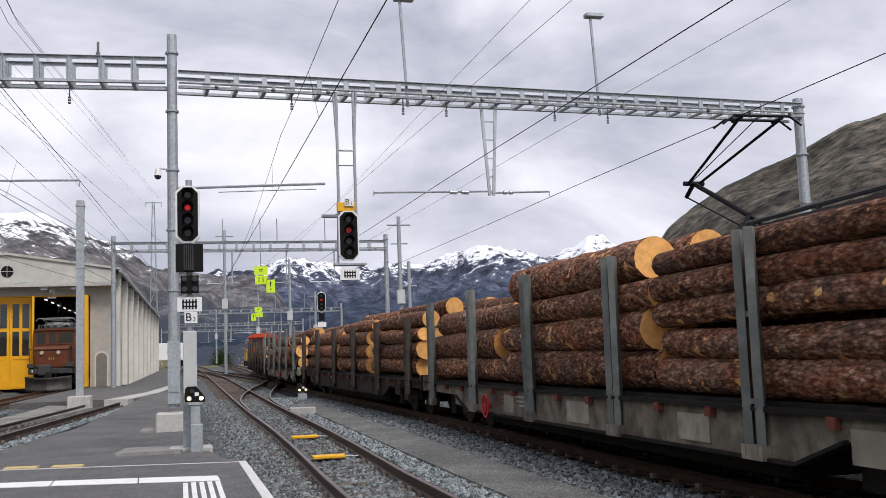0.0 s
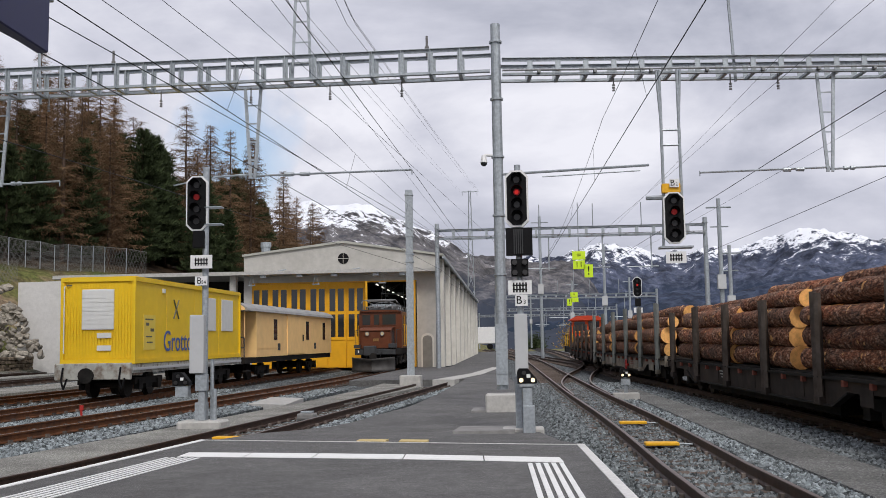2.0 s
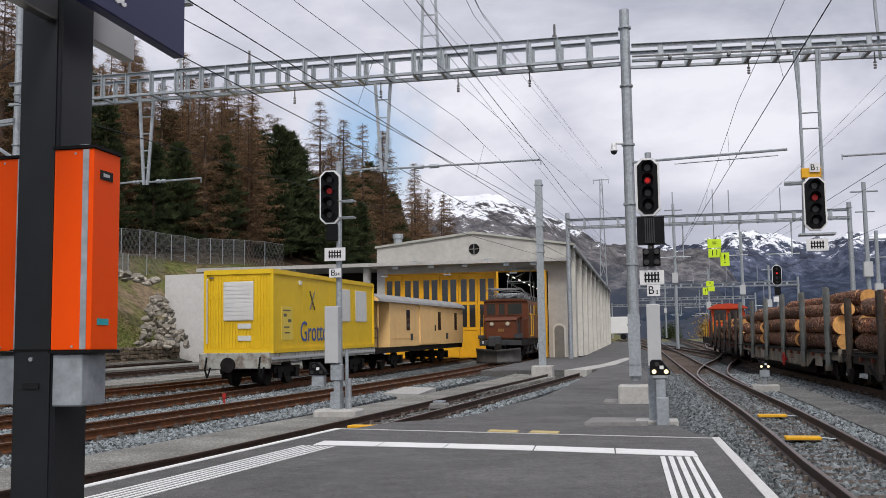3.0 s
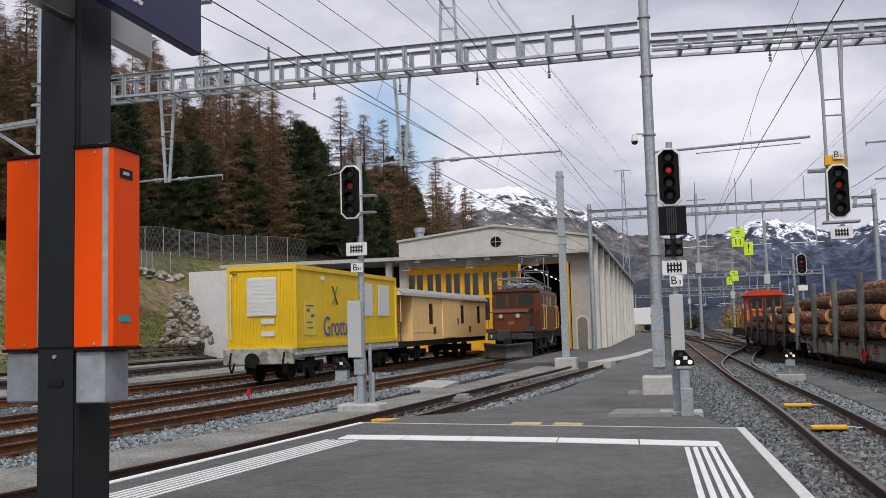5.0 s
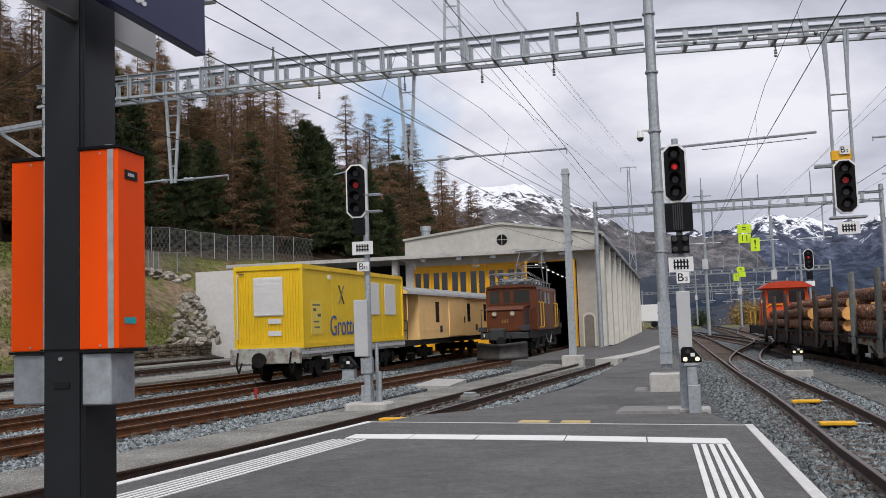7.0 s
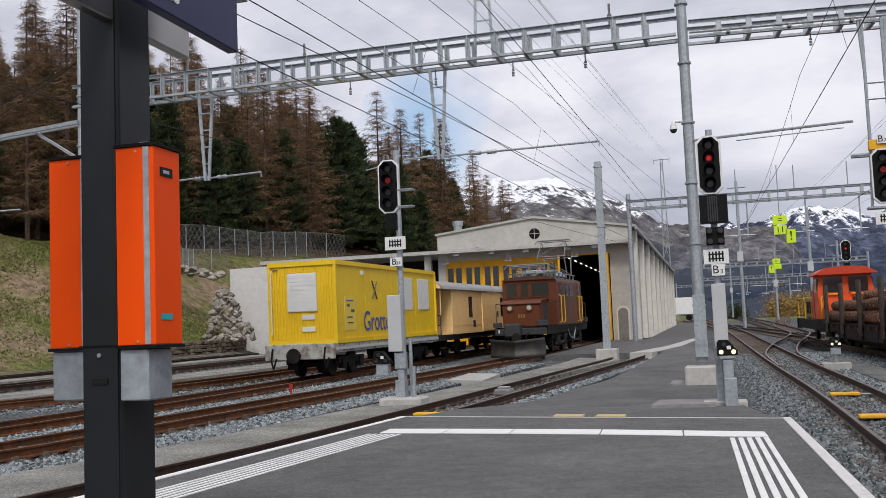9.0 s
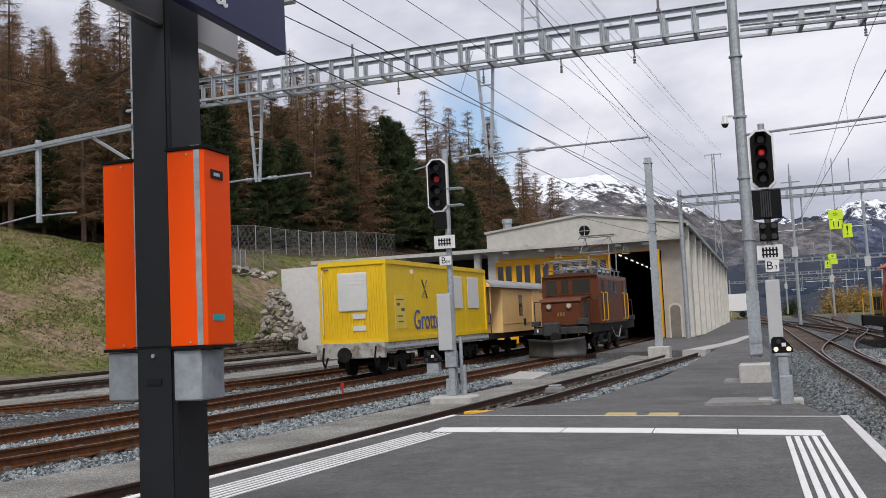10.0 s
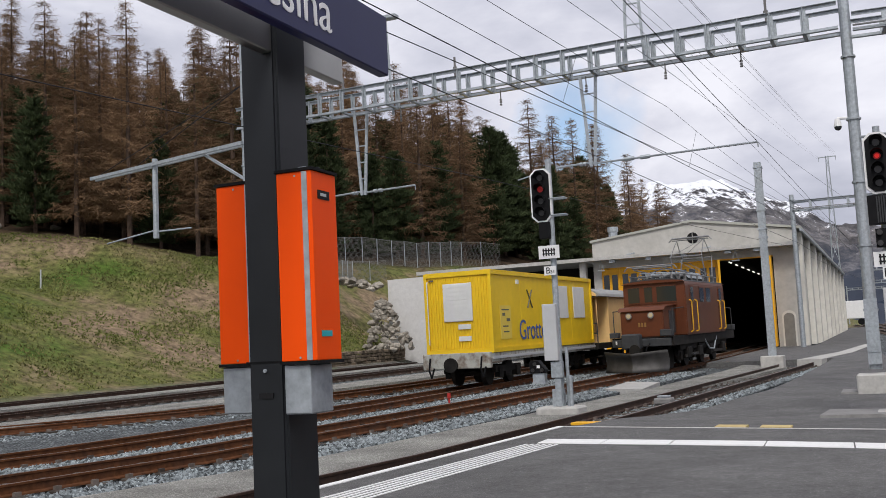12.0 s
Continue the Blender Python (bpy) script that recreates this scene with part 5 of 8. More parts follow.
def crocodile():
    """Brown electric locomotive with low bonnets at both ends; faces -y."""
    c = thing("electric_locomotive", "brown vintage electric locomotive with a snow plough and raised pantograph", "locomotive")
    F, R, W = -3.9, 2.0, 1.2   # front and rear wall of the body, half width
    boxpart("frame", (-1.12, 1.12, -5.6, R + 1.7, 0.80, 1.10), UNDERFRAME, c)
    bm = bmesh.new()
    prism(bm, [(-W, 1.10), (W, 1.10), (W, 2.82), (W - 0.05, 2.98), (-W + 0.05, 2.98), (-W, 2.82)], "y", F, R)
    bmesh.ops.bevel(bm, geom=bm.edges[:], offset=0.035, segments=2, affect="EDGES")
    body = part("body", bm, LOCO_BROWN, c, "glossy brown body")
    for s, wall in ((-1, F), (1, R)):
        far = wall + s * 1.6

        def lump(x0, x1, ya, yb, z0, z1, name, mat, parent, bev=0.0):
            a, b = sorted((ya, yb))
            return boxpart(name, (x0, x1, a, b, z0, z1), mat, parent, bev=bev)
        bm = bmesh.new()
        pts = [(wall + s * 0.01, 1.10), (far, 1.10), (far, 1.95), (far - s * 0.12, 2.06), (wall + s * 0.01, 2.14)]
        prism(bm, pts, "x", -0.80, 0.80)
        bmesh.ops.bevel(bm, geom=bm.edges[:], offset=0.03, segments=2, affect="EDGES")
        b = part("bonnet", bm, LOCO_BROWN, c, "low brown bonnet")
        bm = bmesh.new()
        ledge = [(wall + s * 0.02, 2.145), (far - s * 0.10, 2.068), (far + s * 0.05, 1.97), (far + s * 0.05, 1.99), (far - s * 0.08, 2.10), (wall + s * 0.02, 2.18)]
        prism(bm, ledge, "x", -0.86, 0.86)
        part("bonnet_lid", bm, LOCO_BROWN, b)
        lump(0.802, 0.815, wall + s * 0.25, wall + s * 0.95, 1.2, 1.95, "louvre_door", LOCO_GREY, b)
        for x in (-0.46, 0.36):
            bm = bmesh.new()
            rod(bm, (x, far, 1.82), (x, far + s * 0.09, 1.82), 0.09, 0.115, n=18)
            lamp = part("headlamp", bm, ROOF_GEAR, b, "grey-rimmed headlamp")
            bm = bmesh.new()
            rod(bm, (x, far + s * 0.085, 1.82), (x, far + s * 0.10, 1.82), 0.08, n=18)
            part("lens", bm, HEADLAMP if s < 0 else PANEL_WHITE, lamp)
        for k in range(3):
            lump(-0.14 + 0.11 * k, -0.07 + 0.11 * k, far + s * 0.002, far + s * 0.012, 1.45, 1.59, "number_bar", BRASS, b)
        for x0, x1 in ((-1.0, -0.56), (-0.36, -0.06), (0.12, 0.86)):
            lump(x0, x1, wall + s * 0.004, wall + s * 0.022, 2.28, 2.80, "window", WINDOW_DARK, body)
            for za, zb in ((2.24, 2.277), (2.803, 2.84)):
                lump(x0 - 0.04, x1 + 0.04, wall + s * 0.003, wall + s * 0.03, za, zb, "window_bead", LOCO_BROWN, body)
        bm = bmesh.new()
        for p0, p1 in (((-1.1, far - s * 0.1, 1.1), (-1.1, far - s * 0.1, 2.0)), ((-1.1, far - s * 0.1, 2.0), (-1.1, wall, 2.05)), ((1.1, far - s * 0.1, 1.1), (1.1, far - s * 0.1, 2.0)), ((1.1, far - s * 0.1, 2.0), (1.1, wall, 2.05))):
            rod(bm, p0, p1, 0.018, n=5)
        part("platform_rail", bm, LOCO_GREY, c)
        # buffer beam, air tank, couplers and the curved plough
        lump(-1.08, 1.08, far + s * 0.02, far + s * 0.26, 0.80, 1.06, "buffer_beam", LOCO_GREY, c, 0.02)
        lump(-0.55, 0.10, far + s * 0.34, far + s * 0.80, 0.74, 1.24, "equipment_box", LOCO_GREY, c, 0.05)
        lump(-1.15, -0.82, far + s * 0.04, far + s * 0.3, 1.122, 1.3, "step_box", LOCO_GREY, c, 0.02)
        lump(0.72, 1.15, far + s * 0.04, far + s * 0.3, 1.122, 1.34, "step_box", LOCO_GREY, c, 0.02)
        lump(-0.92, -0.86, far + s * 0.322, far + s * 0.34, 0.9, 1.02, "tail_lamp", PANEL_WHITE, c)
        bm = bmesh.new()
        rod(bm, (0, far + s * 0.32, 0.70), (0, far + s * 0.95, 0.70), 0.08, n=8)
        rod(bm, (0, far + s * 0.93, 0.70), (0, far + s * 1.02, 0.70), 0.2, n=16)
        part("coupler", bm, UNDERFRAME, c)
        for x in (-0.4, 0.34):
            bm = bmesh.new()
            q = [(x, far + s * 0.33, 0.9), (x, far + s * 0.75, 0.75), (x + 0.05, far + s * 0.85, 0.45), (x + 0.08, far + s * 0.6, 0.4)]
            for p0, p1 in zip(q, q[1:]):
                rod(bm, p0, p1, 0.025, n=6)
            part("brake_hose", bm, BLACK, c)
        for sx in (-1, 1) if s < 0 else ():
            bm = bmesh.new()
            rows = []
            for k in range(7):
                z = 0.02 + 0.70 * k / 6
                scoop = 0.30 * (k / 6 - 0.45) ** 2 * 4
                rows.append([bm.verts.new((sx * x, far + s * (1.32 - 0.62 * (x / 1.3) ** 1.2 + scoop * 0.55 - d), z - 0.10 * (1 - x / 1.3) * (k / 6))) for x, d in ((0.0, 0), (0.45, 0), (0.8, 0), (1.14, 0), (1.14, 0.05), (0.8, 0.05), (0.45, 0.05), (0.0, 0.05))])
            for p, q in zip(rows, rows[1:]):
                for k in range(7):
                    bm.faces.new((p[k], p[(k + 1) % 8], q[(k + 1) % 8], q[k]))
            bm.faces.new(rows[0])
            bm.faces.new(rows[-1])
            part("plough_blade", bm, PLOW, c, "worn curved steel snow plough blade", True)
    for s, wall in ((-1, F), (1, R)):
        bm = bmesh.new()
        visor = [((W + 0.01) * math.cos(a), 2.93 + 0.10 * math.sin(a)) for a in np.linspace(0, math.pi, 13)]
        prism(bm, visor, "y", *sorted((wall - s * 0.05, wall + s * 0.10)))
        part("visor", bm, LOCO_BROWN, body)
    for s in (-1, 1):
        # dark running gear between the wheels
        bm = bmesh.new()
        box(bm, s * 0.98 - 0.03, s * 0.98 + 0.03, F - 0.5, R + 0.6, 0.62, 0.86)
        part("side_frame", bm, UNDERFRAME, c)
        for y in (F + 0.2, F + 1.75, F + 3.4, R - 0.45):
            bm = bmesh.new()
            box(bm, s * 0.95 - 0.16, s * 0.95 + 0.16, y, y + 0.55, 0.32, 0.70)
            bevel(bm, 0.04)
            part("gear_box", bm, UNDERFRAME, c, "oily dark box under the frame")
        bm = bmesh.new()
        beam(bm, (s * 1.06, F - 0.1, 0.40), (s * 1.06, F + 1.9, 0.44), 0.04, 0.10)
        beam(bm, (s * 1.06, R - 1.9, 0.44), (s * 1.06, R + 0.1, 0.40), 0.04, 0.10)
        part("coupling_rod", bm, WHEEL, c)
        for y in (F + 0.55, R - 1.05):
            boxpart("cab_door", (s * (W + 0.008) - 0.01, s * (W + 0.008) + 0.01, y, y + 0.52, 1.15, 2.82), LOCO_BROWN, body)
            boxpart("window", (s * (W + 0.022) - 0.008, s * (W + 0.022) + 0.008, y + 0.09, y + 0.43, 2.22, 2.75), WINDOW_DARK, body)
            for d in (-0.12, 0.64):
                bm = bmesh.new()
                q = [(s * W, y + d, 1.2), (s * (W + 0.1), y + d, 1.24), (s * (W + 0.1), y + d, 2.26), (s * W, y + d, 2.3)]
                for p0, p1 in zip(q, q[1:]):
                    rod(bm, p0, p1, 0.022, n=6)
                part("grab_rail", bm, YELLOW_RAIL, c, "yellow grab rail")
        for y in (F + 1.95, F + 2.95):
            boxpart("window", (s * (W + 0.006) - 0.01, s * (W + 0.006) + 0.01, y, y + 0.62, 2.24, 2.74), WINDOW_DARK, body)
            boxpart("window_bead", (s * (W + 0.004) - 0.01, s * (W + 0.004) + 0.012, y - 0.05, y + 0.67, 2.745, 2.79), LOCO_BROWN, body)
        boxpart("waist_strip", (s * (W + 0.006) - 0.008, s * (W + 0.006) + 0.008, F + 0.04, R - 0.04, 2.10, 2.135), LOCO_BROWN, body)
        boxpart("step", (s * 1.1 - 0.1, s * 1.1 + 0.1, F + 0.55, F + 1.05, 0.42, 0.46), LOCO_GREY, c)
        bm = bmesh.new()
        q = [(s * 1.1, F + 2.6, 0.9), (s * 1.12, F + 3.2, 0.55), (s * 1.12, F + 3.9, 0.5), (s * 1.1, F + 4.5, 0.95)]
        for p0, p1 in zip(q, q[1:]):
            rod(bm, p0, p1, 0.03, n=6)
        part("air_pipe", bm, GALV, c)
        bm = bmesh.new()
        rod(bm, (s * 0.9, F + 1.9, 0.7), (s * 0.9, F + 3.1, 0.7), 0.17, n=14)
        part("air_tank", bm, UNDERFRAME, c)
    bm = bmesh.new()
    arc = [((W - 0.03) * math.cos(a), 2.95 + 0.13 * math.sin(a)) for a in np.linspace(0, math.pi, 13)]
    prism(bm, arc, "y", F - 0.04, R + 0.04)
    part("roof", bm, LOCO_GREY, c, "dark grey arched roof")
    # roof: resistor housing with pale slats, and rows of insulators
    housing = boxpart("resistor_housing", (-0.62, 0.62, -1.55, 1.0, 3.06, 3.28), LOCO_GREY, c, "grey resistor housing", 0.03)
    for k in range(15):
        for s in (-1, 1):
            y = -1.45 + 0.165 * k
            bm = bmesh.new()
            beam(bm, (s * 0.70, y, 3.14), (s * 0.5, y, 3.38), 0.10, 0.02)
            part("slat", bm, GALV, housing)
    boxpart("cover", (-0.5, 0.5, -1.52, 0.97, 3.35, 3.38), GALV, housing, "pale cover plate")
    for s in (-1, 1):
        bm = bmesh.new()
        rod(bm, (s * 0.95, F + 0.1, 3.22), (s * 0.95, R - 0.1, 3.22), 0.022, n=5)
        part("roof_rail", bm, ROOF_GEAR, c)
        for k in range(7):
            y = F + 0.25 + 0.84 * k
            bm = bmesh.new()
            rod(bm, (s * 0.95, y, 2.98), (s * 0.95, y, 3.22), 0.04, 0.03, n=7)
            part("insulator", bm, PORCELAIN, c)
    # cylinders, insulators and bus bars crowded on the roof
    for x, y, r, n in ((-0.35, F + 0.55, 0.09, 0.5), (0.30, F + 0.75, 0.08, 0.7), (-0.1, F + 1.5, 0.11, 0.45), (0.45, F + 1.7, 0.07, 0.6), (-0.5, R - 0.7, 0.08, 0.5)):
        bm = bmesh.new()
        rod(bm, (x, y, 3.20), (x + 0.05, y + n, 3.24), r, n=10)
        part("roof_cylinder", bm, GALV if r > 0.08 else ROOF_GEAR, c)
    for x in (-0.62, -0.2, 0.25, 0.62):
        for y in (F + 0.35, F + 1.25, F + 2.05):
            bm = bmesh.new()
            for k in range(3):
                rod(bm, (x, y, 3.06 + 0.07 * k), (x, y, 3.10 + 0.07 * k), 0.06, 0.045, n=8)
            rod(bm, (x, y, 3.03), (x, y, 3.30), 0.025, n=6)
            part("insulator", bm, PORCELAIN, c)
    bm = bmesh.new()
    bus = [(-0.62, F + 0.35, 3.30), (-0.2, F + 1.25, 3.36), (0.62, F + 1.25, 3.30), (0.25, F + 2.05, 3.34), (0.2, F + 2.6, 3.40)]
    for p0, p1 in zip(bus, bus[1:]):
        rod(bm, p0, p1, 0.018, n=5)
    part("bus_bar", bm, GALV, c)
    # lowered pantograph over the front cab
    folded = boxpart("folded_pantograph", (-0.6, 0.6, -2.9, -2.82, 3.26, 3.31), GALV, c, "folded pantograph")
    bars = [((-0.75, -4.15, 3.52), (0.75, -4.15, 3.52), 0.03), ((-0.75, -3.95, 3.48), (0.75, -3.95, 3.48), 0.03), ((-0.6, -4.2, 3.41), (-0.7, -1.7, 3.36), 0.025), ((0.6, -4.2, 3.41), (0.7, -1.7, 3.36), 0.025),
            ((-0.6, -4.1, 3.46), (0.55, -2.0, 3.42), 0.018), ((0.6, -4.1, 3.46), (-0.55, -2.0, 3.42), 0.018), ((-0.85, -1.7, 3.32), (0.85, -1.7, 3.32), 0.03), ((-0.8, -3.16, 3.22), (0.8, -3.16, 3.22), 0.03),
            ((-0.9, -4.1, 3.52), (-1.02, -4.1, 3.38), 0.022), ((0.9, -4.1, 3.52), (1.02, -4.1, 3.38), 0.022), ((-0.3, -3.6, 3.16), (-0.3, -1.8, 3.28), 0.05), ((0.3, -3.6, 3.16), (0.3, -1.8, 3.28), 0.05), ((-0.75, -4.15, 3.52), (-0.9, -4.1, 3.52), 0.025), ((0.75, -4.15, 3.52), (0.9, -4.1, 3.52), 0.025)]
    for p0, p1, r in bars:
        bm = bmesh.new()
        rod(bm, p0, p1, r, n=6)
        part("bar", bm, ROOF_GEAR, folded)
    # raised diamond pantograph
    y0 = 1.75
    panto = boxpart("pantograph", (-0.5, 0.5, y0 - 0.05, y0 + 0.05, 3.26, 3.34), GALV, c, "raised diamond pantograph")
    bars = [((-0.8, y0 - 0.06, 4.88), (0.8, y0 - 0.06, 4.88), 0.03), ((-0.8, y0 + 0.12, 4.88), (0.8, y0 + 0.12, 4.88), 0.03), ((-0.8, y0, 4.8), (0.8, y0, 4.8), 0.02)]
    for x in (-0.7, 0.7):
        for d in (-1, 1):
            bars.append(((x, y0 + d * 0.55, 3.3), (x * 0.95, y0 + d * 0.85, 4.1), 0.028))
            bars.append(((x * 0.95, y0 + d * 0.85, 4.1), (x * 0.85, y0, 4.8), 0.02))
    for d in (-1, 1):
        bars.append(((-0.72, y0 + d * 0.85, 4.1), (0.72, y0 + d * 0.85, 4.1), 0.02))
        bars.append(((-0.7, y0 + d * 0.85, 4.1), (0.6, y0, 4.8), 0.012))
        bars.append(((0.7, y0 + d * 0.55, 3.3), (-0.66, y0 + d * 0.85, 4.1), 0.012))
        bars.append(((d * 0.8, y0, 4.88), (d * 0.95, y0, 4.74), 0.022))
    for p0, p1, r in bars:
        bm = bmesh.new()
        rod(bm, p0, p1, r, n=6)
        part("bar", bm, ROOF_GEAR, panto)
    for y in (F + 0.7, R - 0.9):
        bogie(c, y, 0.45, 2.0, 0.85)
    return c


def lengthen(vehicle, f, fz=1.0):
    """Draws a vehicle out along its track, and upwards, to its full size; wheels and round parts keep their shape."""
    for ob in vehicle.children_recursive:
        if ob.type != "MESH":
            continue
        lo, hi = Vector(ob.bound_box[0]), Vector(ob.bound_box[6])
        mid = (lo + hi) / 2
        plain = ob.name.split(".")[0]
        if plain in ("wheelset", "bogie"):
            ob.data.transform(Matrix.Translation((0, mid.y * (f - 1), 0)))
        elif plain in ("buffer", "headlamp", "lens", "insulator", "lettering"):
            ob.data.transform(Matrix.Translation((0, mid.y * (f - 1), mid.z * (fz - 1))))
        else:
            ob.data.transform(Matrix.Diagonal((1, f, fz, 1)))
        ob.location.y *= f


# ---- the moving and parked vehicles ----
def along(line, s0):
    """The place and heading s0 metres after the start of a smoothed line."""
    k = min(max(s0 / 0.62, 0), len(line) - 1.001)
    i, f = int(k), k - int(k)
    a, b = line[i], line[i + 1]
    x, y = a[0] + (b[0] - a[0]) * f, a[1] + (b[1] - a[1]) * f
    return x, y


def seated(line, s_mid, half):
    """The pose of a vehicle whose two pivots, half metres either side of its middle, ride on the line."""
    xa, ya = along(line, s_mid - half)
    xb, yb = along(line, s_mid + half)
    za, zb = gz(xa, ya), gz(xb, yb)
    yaw = math.degrees(math.atan2(-(xb - xa), yb - ya))
    tilt = math.degrees(math.atan2(zb - za, math.hypot(xb - xa, yb - ya)))
    return pose((xa + xb) / 2, (ya + yb) / 2, (za + zb) / 2, tilt, 0, yaw)


def s_at_y(line, y):
    for k, p in enumerate(line):
        if p[1] >= y:
            return k * 0.62
    return (len(line) - 1) * 0.62


T2, TC, TB = smooth_line(LINE_2), smooth_line(LINE_C), smooth_line(LINE_B)
SHUNTER_MID = s_at_y(T2, 84.5)
PITCH = 18.63
# from the shunter on: middle, length and rows of each bundle, light or sooty wagon, place of the handbrake wheel
LOADS = [
    (((-6.2, 5.0, (0.2, 0.19, 0.15)), (-0.4, 5.0, (0.2, 0.2, 0.15)), (5.6, 6.4, (0.2, 0.19))), False, None),
    (((-6.2, 5.0, (0.235, 0.25, 0.2)), (-0.1, 6.4, (0.25, 0.22, 0.22)), (6.1, 5.0, (0.22, 0.22, 0.2))), True, -1.95),
    (((-6.2, 5.0, (0.22, 0.22, 0.17, 0.2)), (-1.0, 4.5, (0.22, 0.2, 0.2, 0.17)), (4.6, 6.4, (0.235, 0.22, 0.25))), False, None),
    (((-5.55, 5.9, (0.22, 0.17, 0.17), (-5.5, 5.9, (0.15, 0.15))), (0.5, 5.9, (0.27, 0.25, 0.19), (0.1, 5.0, (0.285,))), (6.15, 5.0, (0.22, 0.27, 0.25))), True, 3.9),
]
train = [(shunter(), SHUNTER_MID, 2.6)]
for k, (tops, pale, wheel_y) in enumerate(LOADS):
    train.append((stake_wagon(40 + k, tops, pale, wheel_y), SHUNTER_MID - 14.84 - k * PITCH, 6.9))
loco = crocodile()
LOCO_START = s_at_y(TC, 63.8)
van, box_wagon = beige_van(), container_wagon()
for vehicle in (loco, van, box_wagon, train[0][0]):
    lengthen(vehicle, *{box_wagon.name: (1.165, 1.01), van.name: (1.3,), loco.name: (1.15, 1.10)}.get(vehicle.name, (1.15,)))
S_BOX = s_at_y(TB, 34.1)
box_wagon.matrix_basis = Matrix.Translation((-0.10, 0, 0)) @ seated(TB, S_BOX, 3.56)
van.matrix_basis = seated(TB, S_BOX + 13.45, 4.4)

# metres run by the log train and by the locomotive out of the shed
TRAIN_RUN = [(0, 0.0), (1, 4.55), (2, 8.95), (3, 12.95), (4, 16.8), (5, 20.6), (6, 24.4), (7, 28.25), (8, 32.1), (9, 35.95), (10, 39.8), (11, 43.6), (12, 47.4)]
LOCO_RUN = [(0, 0.0), (1, 1.15), (2, 2.85), (3, 5.1), (4, 7.2), (5, 9.1), (6, 10.7), (7, 12.2), (8, 13.75), (9, 15.4), (10, 17.05), (11, 18.8), (12, 20.55)]


def motions():
    for ob, mid, half in train:
        walk(ob, [(t, seated(T2, mid - run, half)) for t, run in TRAIN_RUN])
    walk(loco, [(t, seated(TC, LOCO_START - run, 3.8)) for t, run in LOCO_RUN])


# ---- signals and signs ----
def octagon(w, h, c):
    return [(-w + c, -h), (w - c, -h), (w, -h + c), (w, h - c), (w - c, h), (-w + c, h), (-w, h - c), (-w, -h + c)]


def signal_head(parent, x, z, w, h, y=0.0, lit=1, lamps=4, lamp=None):
    """Black board with a white rim and hooded lamps, facing -y."""
    bm = bmesh.new()
    prism(bm, [(x + a, z + b) for a, b in octagon(w / 2, h / 2, w * 0.26)], "y", y - 0.02, y + 0.10)
    rim = part("signal_head", bm, WHITE, parent, "black signal head with a white rim")
    bm = bmesh.new()
    prism(bm, [(x + a, z + b) for a, b in octagon(w / 2 - 0.032, h / 2 - 0.032, w * 0.24)], "y", y - 0.035, y - 0.021)
    part("face", bm, BLACK, rim)
    for k in range(lamps):
        zz = z + h * (0.33 - 0.22 * k)
        bm = bmesh.new()
        rod(bm, (x, y - 0.036, zz), (x, y - 0.05, zz), w * 0.14, n=16)
        lens = part("lens", bm, DIM_RED if k == lit else LENS_DARK, rim, "lit red lamp" if k == lit else "")
        if k == lit and not lamp:
            bm = bmesh.new()
            rod(bm, (x, y - 0.0505, zz), (x, y - 0.056, zz), w * 0.085, n=16)
            part("bright_core", bm, RED_GLOW, lens)
        bm = bmesh.new()
        ang = np.linspace(-0.15, math.pi + 0.15, 11)
        r = w * 0.24
        a = [bm.verts.new((x + r * math.cos(t), y - 0.036, zz + r * math.sin(t))) for t in ang]
        b = [bm.verts.new((x + r * math.cos(t), y - 0.20, zz + 0.01 + r * math.sin(t))) for t in ang]
        for i in range(10):
            bm.faces.new((a[i], a[i + 1], b[i + 1], b[i]))
        part("hood", bm, BLACK, rim)
    return rim


def track_plate(parent, x, z, w=0.40, h=0.24, y=-0.06):
    p = boxpart("plate", (x - w / 2, x + w / 2, y, y + 0.02, z - h / 2, z + h / 2), WHITE, parent, "white plate with a black track symbol")
    for dz in (-0.036, 0.036):
        boxpart("symbol_bar", (x - w * 0.31, x + w * 0.31, y - 0.006, y - 0.001, z + dz - 0.012, z + dz + 0.012), INK, p)
    for k in range(5):
        xx = x + (k - 2) * w * 0.13
        boxpart("symbol_bar", (xx - 0.013, xx + 0.013, y - 0.0085, y - 0.0015, z - 0.082, z + 0.082), INK, p)


def letter_plate(parent, x, z, text, small, y=-0.06, w=0.21, h=0.19):
    p = boxpart("letter_plate", (x - w / 2, x + w / 2, y, y + 0.02, z - h / 2, z + h / 2), WHITE, parent, "white plate with black letter and number")
    front = Euler((radians(90), 0, 0)).to_matrix().to_4x4()
    letters(text, 0.19, INK, p, Matrix.Translation((x - 0.04, y - 0.003, z)) @ front, depth=0.002)
    letters(small, 0.10, INK, p, Matrix.Translation((x + 0.055, y - 0.003, z - 0.03)) @ front, depth=0.002)


